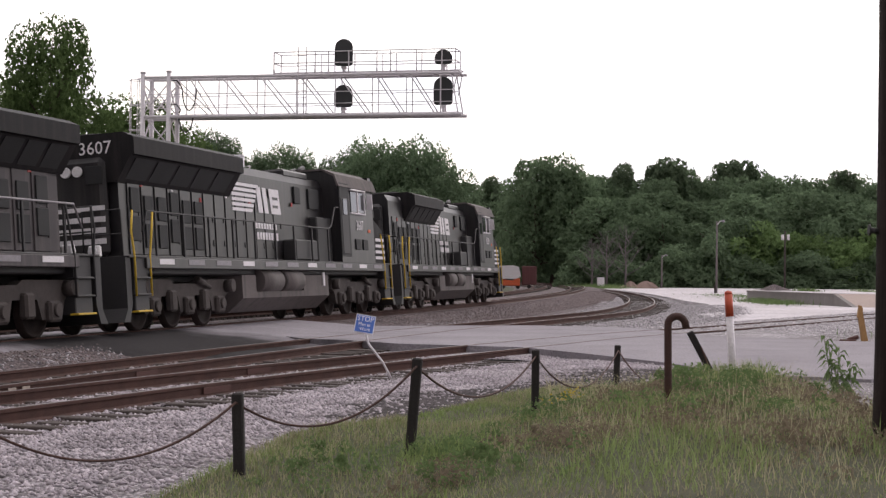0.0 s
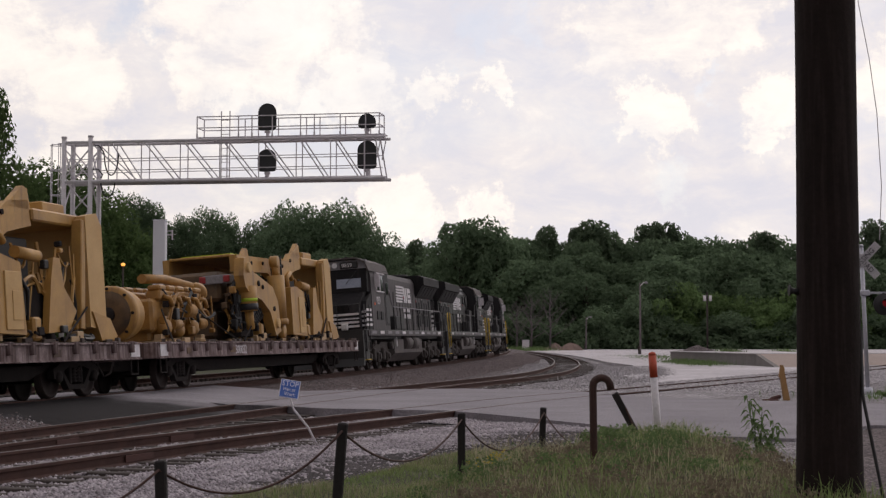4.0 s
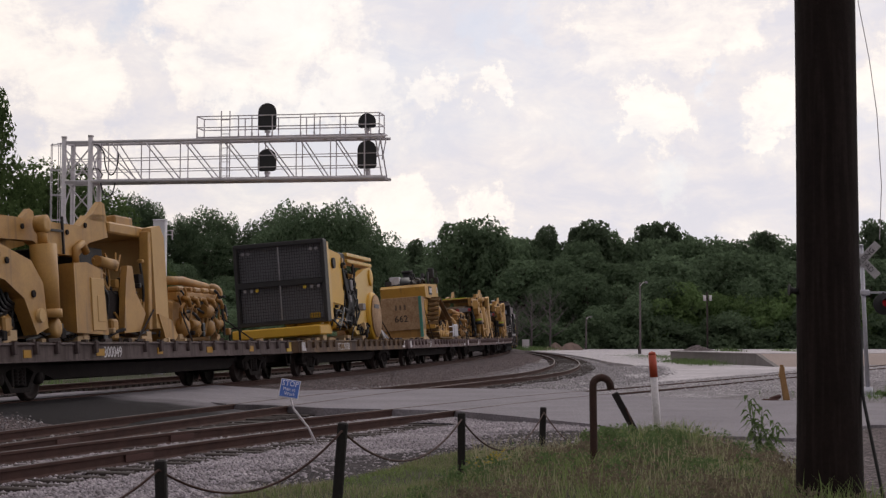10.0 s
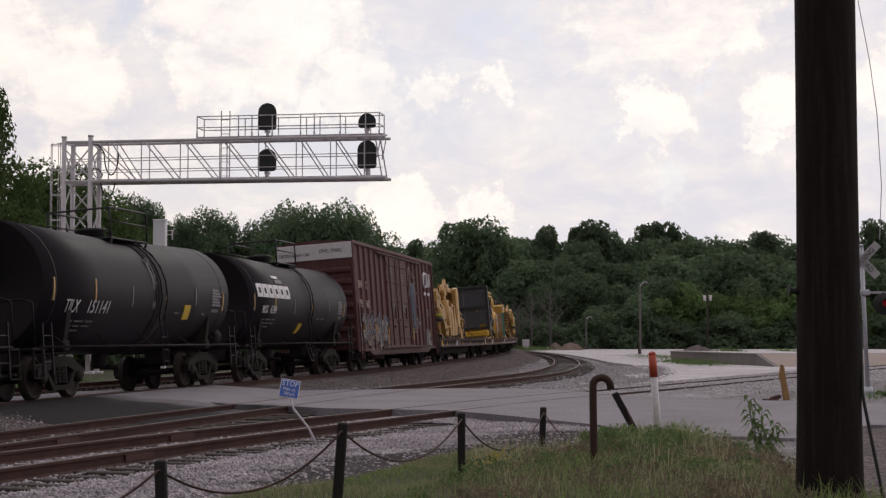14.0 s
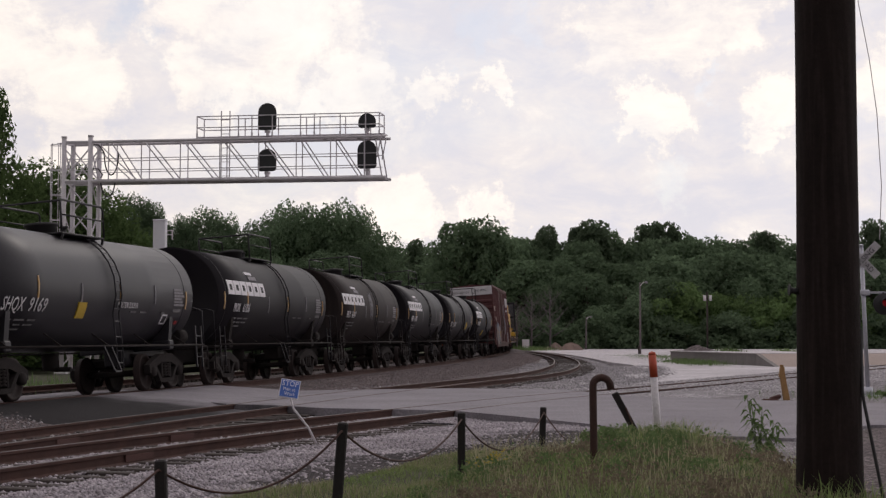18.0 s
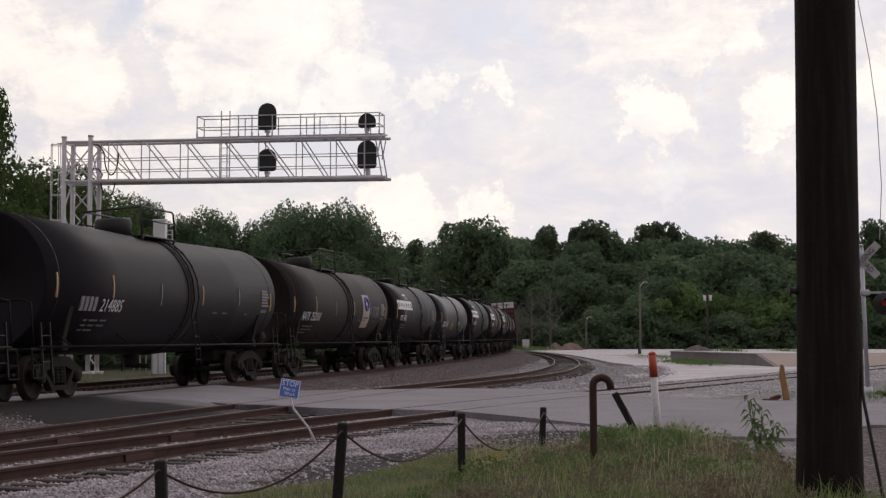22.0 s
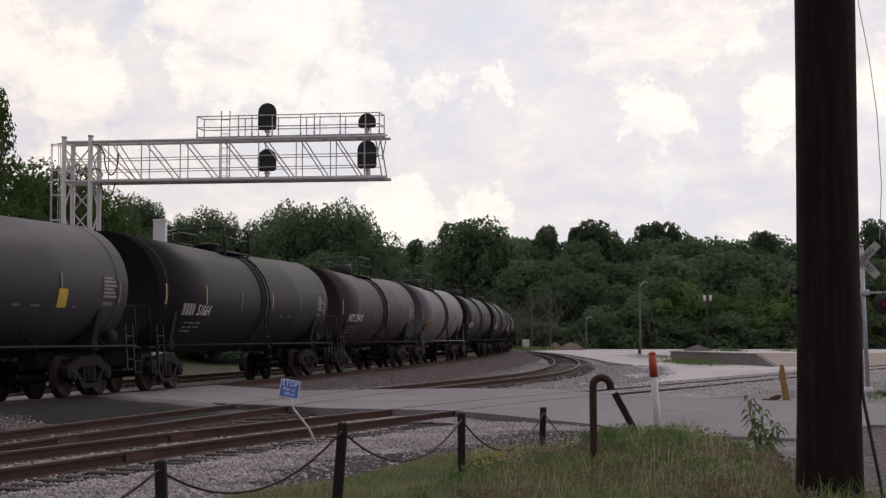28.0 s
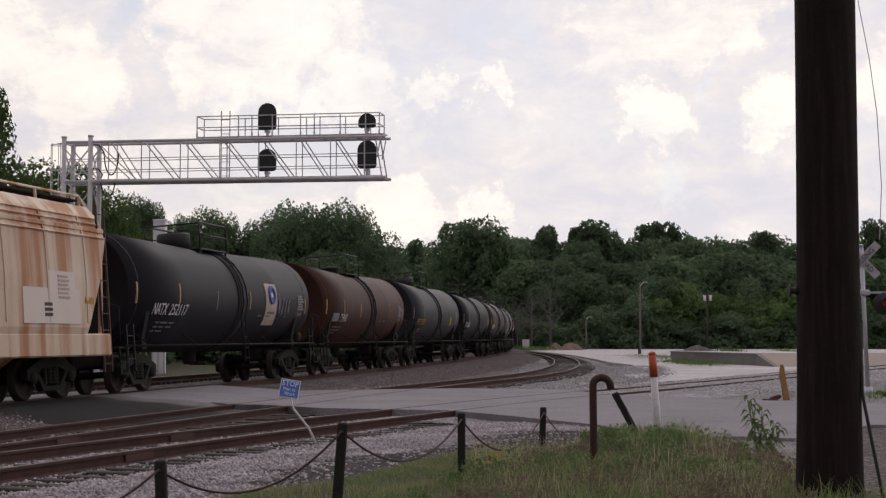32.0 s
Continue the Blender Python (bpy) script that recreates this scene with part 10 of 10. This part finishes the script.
# verge weeds along the lot and the dock
for nm, cx, cy, z, sx, sy, n, h in (("dock_foot_weeds", 15.9, 98.0, -0.1, 0.7, 4.0, 1500, 0.45), ("lamp_weeds", 18.6, 128.0, -0.1, 1.6, 8.0, 1500, 0.22), ("mound_weeds", 10.4, 196.0, -0.25, 1.7, 5.0, 2600, 0.9), ("dock_weeds", 19.3, 103.0, 0.62, 0.35, 1.5, 500, 0.3),
                                    ("dock_weeds", 23.1, 103.0, 0.62, 0.25, 1.5, 350, 0.28), ("signal_weeds", 12.6, 41.5, -0.3, 1.4, 1.6, 1500, 0.6), ("track_weeds", -16.0, 50.0, -0.3, 3.0, 5.0, 2500, 0.6), ("wood_edge_weeds", 19.0, 213.0, -0.15, 3.0, 0.8, 700, 0.4)):
    x, y = rng.normal(cx, sx, n), rng.normal(cy, sy, n)
    blades(nm, x, y, np.full(n, z - 0.02), h * 0.75, 0.016, M["weed"], "weeds growing along the gravel edge", n, 0.5)


def leafy(name, spots, n, size, mat, label, seed):
    """Low leafy growth: small leaves gathered on and above the ground round the spots (x, y, reach, height)."""
    rg = np.random.default_rng(seed)
    cs = []
    for x, y, reach, h in spots:
        m = int(10 + 40 * reach * reach)
        px, py = rg.normal(x, reach * 0.5, m), rg.normal(y, reach * 0.9, m)
        cs.append(np.stack([px, py, land(px, py) + h * rg.uniform(0.1, 1.0, m) ** 1.3], 1))
    cs = np.concatenate(cs)
    solo(name, leaf_cloud(name, rg, cs, rg.uniform(0.04, 0.15, len(cs)), n, size, M[mat], 0.8), M[mat], label, "weeds", kind="stuff")


leafy("leafy_weeds", [(1.9, 14.6, 0.45, 0.22), (1.55, 15.2, 0.3, 0.2), (2.35, 15.4, 0.4, 0.2), (2.1, 16.2, 0.6, 0.16), (2.55, 16.8, 0.5, 0.16), (1.75, 17.2, 0.3, 0.14), (3.2, 15.6, 0.4, 0.16), (0.75, 16.4, 0.35, 0.16), (0.2, 14.6, 0.5, 0.12), (-0.6, 12.8, 0.5, 0.12), (-1.4, 11.8, 0.5, 0.14), (1.2, 13.0, 0.6, 0.12), (2.0, 13.2, 0.6, 0.14), (-0.3, 11.0, 0.7, 0.12)], 13000, 0.036, "weed", "low leafy green weeds on the bank", 5)
leafy("dry_weeds", [(1.25, 12.9, 0.3, 0.10), (1.45, 15.3, 0.35, 0.10), (1.9, 14.4, 0.5, 0.10), (2.7, 14.2, 0.5, 0.12), (3.1, 16.6, 0.4, 0.06), (1.0, 14.2, 0.5, 0.12), (2.9, 12.4, 0.5, 0.14), (1.6, 11.6, 0.6, 0.08), (2.4, 11.2, 0.6, 0.08), (0.6, 11.0, 0.6, 0.07), (2.0, 10.2, 0.7, 0.07), (3.2, 13.4, 0.5, 0.12), (3.0, 14.8, 0.4, 0.10), (1.1, 12.2, 0.5, 0.12), (0.2, 12.0, 0.5, 0.08), (-0.6, 10.6, 0.5, 0.08)], 17000, 0.03, "dead_weed", "withered brown weeds on the bank", 6)
leafy("mast_weeds", [(12.75, 41.6, 0.7, 0.75), (12.3, 41.2, 0.4, 0.45), (13.4, 42.0, 0.8, 0.8)], 3000, 0.12, "weed", "green weeds at the foot of the crossing signal", 8)


def weed(x, y, h, seed, label="tall leafy weed on the grassy bank"):
    r = random.Random(seed)
    ob = thing("weed", label, "plant", Matrix.Translation((x, y, ground_at(x, y) - 0.03)))
    for s in range(3):
        lx, ly = r.uniform(-0.12, 0.12), r.uniform(-0.1, 0.1)
        hh = h * r.uniform(0.75, 1.0)
        stem = [Vector((lx * u * 1.6, ly * u, hh * u)) for u in (0, 0.35, 0.7, 1.0)]
        part("stem", Geo().tube(stem, 0.008, 5, r2=0.004), M["weed"], ob)
        g = Geo()
        for k in range(20):
            u = 0.15 + 0.85 * k / 20
            a = k * 2.4
            c = Vector((lx * u * 1.6, ly * u, hh * u))
            ln = 0.23 * (1.15 - 0.5 * u)
            d = Vector((math.cos(a), math.sin(a), 0))
            sd = Vector((-d.y, d.x, 0)) * 0.026
            p1, p2 = c + d * ln * 0.5 + Vector((0, 0, 0.05)), c + d * ln + Vector((0, 0, -0.05))
            g.put([c, p1 + sd, p2, p1 - sd], [(0, 1, 2, 3)])
        part("leaves", g, M["weed"], ob)


weed(4.16, 20.2, 0.95, 1)
weed(4.30, 20.3, 0.6, 2)
weed(1.95, 17.6, 0.30, 4, "low leafy weed in the grass")
r = random.Random(9)
g = Geo()
for k in range(60):
    p = Vector((r.gauss(0.55, 0.12), r.gauss(16.6, 0.25), 0))
    p.z = ground_at(p.x, p.y) + r.uniform(0.12, 0.24)
    g.lathe([(0.0, 0.012), (0.016, 0.0), (0.0, -0.006)], 6, Matrix.Translation(p))
tagged(solo("yellow_flowers", g, M["flower"], "small yellow wildflowers in the grass", "flowers"), kind="stuff")


# ---------------------------------------------------------------- loose ballast stones
from mathutils.bvhtree import BVHTree

bed_v, bed_f = [], []
for ob in list(bpy.data.objects):
    if ob.type == "MESH" and ob.parent is None and any(k in ob.name for k in ("ballast", "bed", "ground", "fill", "verge")) and "stones" not in ob.name:
        bed_f += [[v + len(bed_v) for v in p.vertices] for p in ob.data.polygons]
        bed_v += [v.co.copy() for v in ob.data.vertices]
BED = BVHTree.FromPolygons(bed_v, bed_f)


def soot_edge(y):
    """Where the sooty soil beside the grass gives way to the pale stone."""
    return np.interp(y, EDGE_Y, EDGE_X) - np.interp(y, [16.6, 17.2, 20, 22, 26], [0.0, 0.85, 1.25, 1.15, 1.3]) - 0.22 * np.sin(3.1 * y) - 0.12 * np.sin(7.7 * y + 1)


# sooty soil between the grassy bank and the ballast
M["soot"] = gravel_material("sooty_soil", (0.10, 0.088, 0.086), (0.045, 0.039, 0.038), 24.0)
rows = np.arange(16.7, 26.5, 0.14)
vs, n = [], 9
for y in rows:
    a, b = float(soot_edge(y)), float(np.interp(y, EDGE_Y, EDGE_X)) + 0.3
    for k in range(n):
        x = a + (b - a) * k / (n - 1)
        vs.append((x, y, BED.ray_cast((x, y, 3.0), (0, 0, -1))[0].z + 0.008))
fs = [(i * n + k, i * n + k + 1, (i + 1) * n + k + 1, (i + 1) * n + k) for i in range(len(rows) - 1) for k in range(n - 1)]
solo("soil_strip", raw_mesh("soil_strip", vs, fs, M["soot"]), M["soot"], "dark sooty soil strewn with a few stones beside the grass", "soil", kind="structure")


def stones(name, line, s0, s1, l0, l1, n, size, mat, label, seed):
    rg = np.random.default_rng(seed)
    s, left = rg.uniform(s0, s1, n), rg.uniform(l0, l1, n)
    h = np.interp(s, line[:, 0], line[:, 3])
    x = np.interp(s, line[:, 0], line[:, 1]) - left * np.cos(h)
    y = np.interp(s, line[:, 0], line[:, 2]) + left * np.sin(h)
    ok = (x < np.interp(y, EDGE_Y, EDGE_X) + 0.25) | (y > 23.5)
    ok &= (line is not SIDING) | (y > 33) | (left > -1.0)
    ok &= (y > 26.4) | (x < soot_edge(y) + 0.25 * rg.normal(size=n)) | (rg.uniform(size=n) < 0.10)
    ok &= ~((y > 31.6) & (y < 45.5) & (x > -9.5)) & (np.abs(np.abs(left) - 0.753) > 0.10) & (np.abs(x) < 0.31 * y + 1.5)
    ok &= ~((y > 28.4) & (y < 31.7) & (x > -8.2 + 0.72 * (30 - y)) & (x < -5.0))
    x, y = x[ok], y[ok]
    n = len(x)
    z = np.array([BED.ray_cast((a, b, 3.0), (0, 0, -1))[0].z for a, b in zip(x, y)]) + 0.006
    cube = np.array([(1, 0, 0), (-1, 0, 0), (0, 1, 0), (0, -1, 0), (0, 0, 1), (0, 0, -1)], float) * 1.35
    sz = size * rg.uniform(0.5, 1.3, n)
    vs = cube[None] * (0.5 + rg.uniform(-0.22, 0.22, (n, 6, 3))) * sz[:, None, None] * np.array([1.15, 0.9, 0.7])
    a = rg.uniform(0, 6.28, n)
    ca, sa = np.cos(a)[:, None], np.sin(a)[:, None]
    vx, vy = vs[..., 0] * ca - vs[..., 1] * sa, vs[..., 0] * sa + vs[..., 1] * ca
    vz = vs[..., 2] + 0.25 * vs[..., 0] * rg.normal(size=n)[:, None]
    pts = np.stack([vx + x[:, None], vy + y[:, None], vz + z[:, None]], -1).reshape(-1, 3)
    face = np.array([(0, 2, 4), (2, 1, 4), (1, 3, 4), (3, 0, 4), (2, 0, 5), (1, 2, 5), (3, 1, 5), (0, 3, 5)])
    idx = (np.arange(n)[:, None, None] * 6 + face[None]).reshape(-1)
    me = bpy.data.meshes.new(name)
    me.vertices.add(len(pts))
    me.vertices.foreach_set("co", pts.ravel())
    me.loops.add(len(idx))
    me.loops.foreach_set("vertex_index", idx)
    me.polygons.add(n * 8)
    me.polygons.foreach_set("loop_start", np.arange(n * 8) * 3)
    me.polygons.foreach_set("loop_total", np.full(n * 8, 3))
    me.materials.append(mat)
    me.update()
    me.validate()
    solo(name, me, mat, label, "gravel", kind="stuff")


stones("spur_stones", SPUR, -9, 15, -7.5, 2.2, 76000, 0.042, M["stone"], "loose pale crushed stone beside the spur", 3)
stones("spur_far_stones", SPUR, 25, 60, -4.8, 2.2, 9000, 0.06, M["pale_stone"], "loose crushed stone along the spur", 4)
stones("siding_stones", SIDING, -8, 85, -5.8, 2.6, 20000, 0.055, M["pale_stone"], "loose crushed stone along the siding", 5)
M["brown_stone"] = material("rust_dusted_stone", (0.27, 0.225, 0.21), 0.9, second=(0.19, 0.155, 0.145), scale=1.2, fine=50, spread=0.5, bump=0.3, spec=0.3)
stones("main_stones", MAIN, -10, 110, -4.3, -1.4, 18000, 0.045, M["brown_stone"], "rust-dusted ballast stones on the main line's shoulder", 6)

motions()
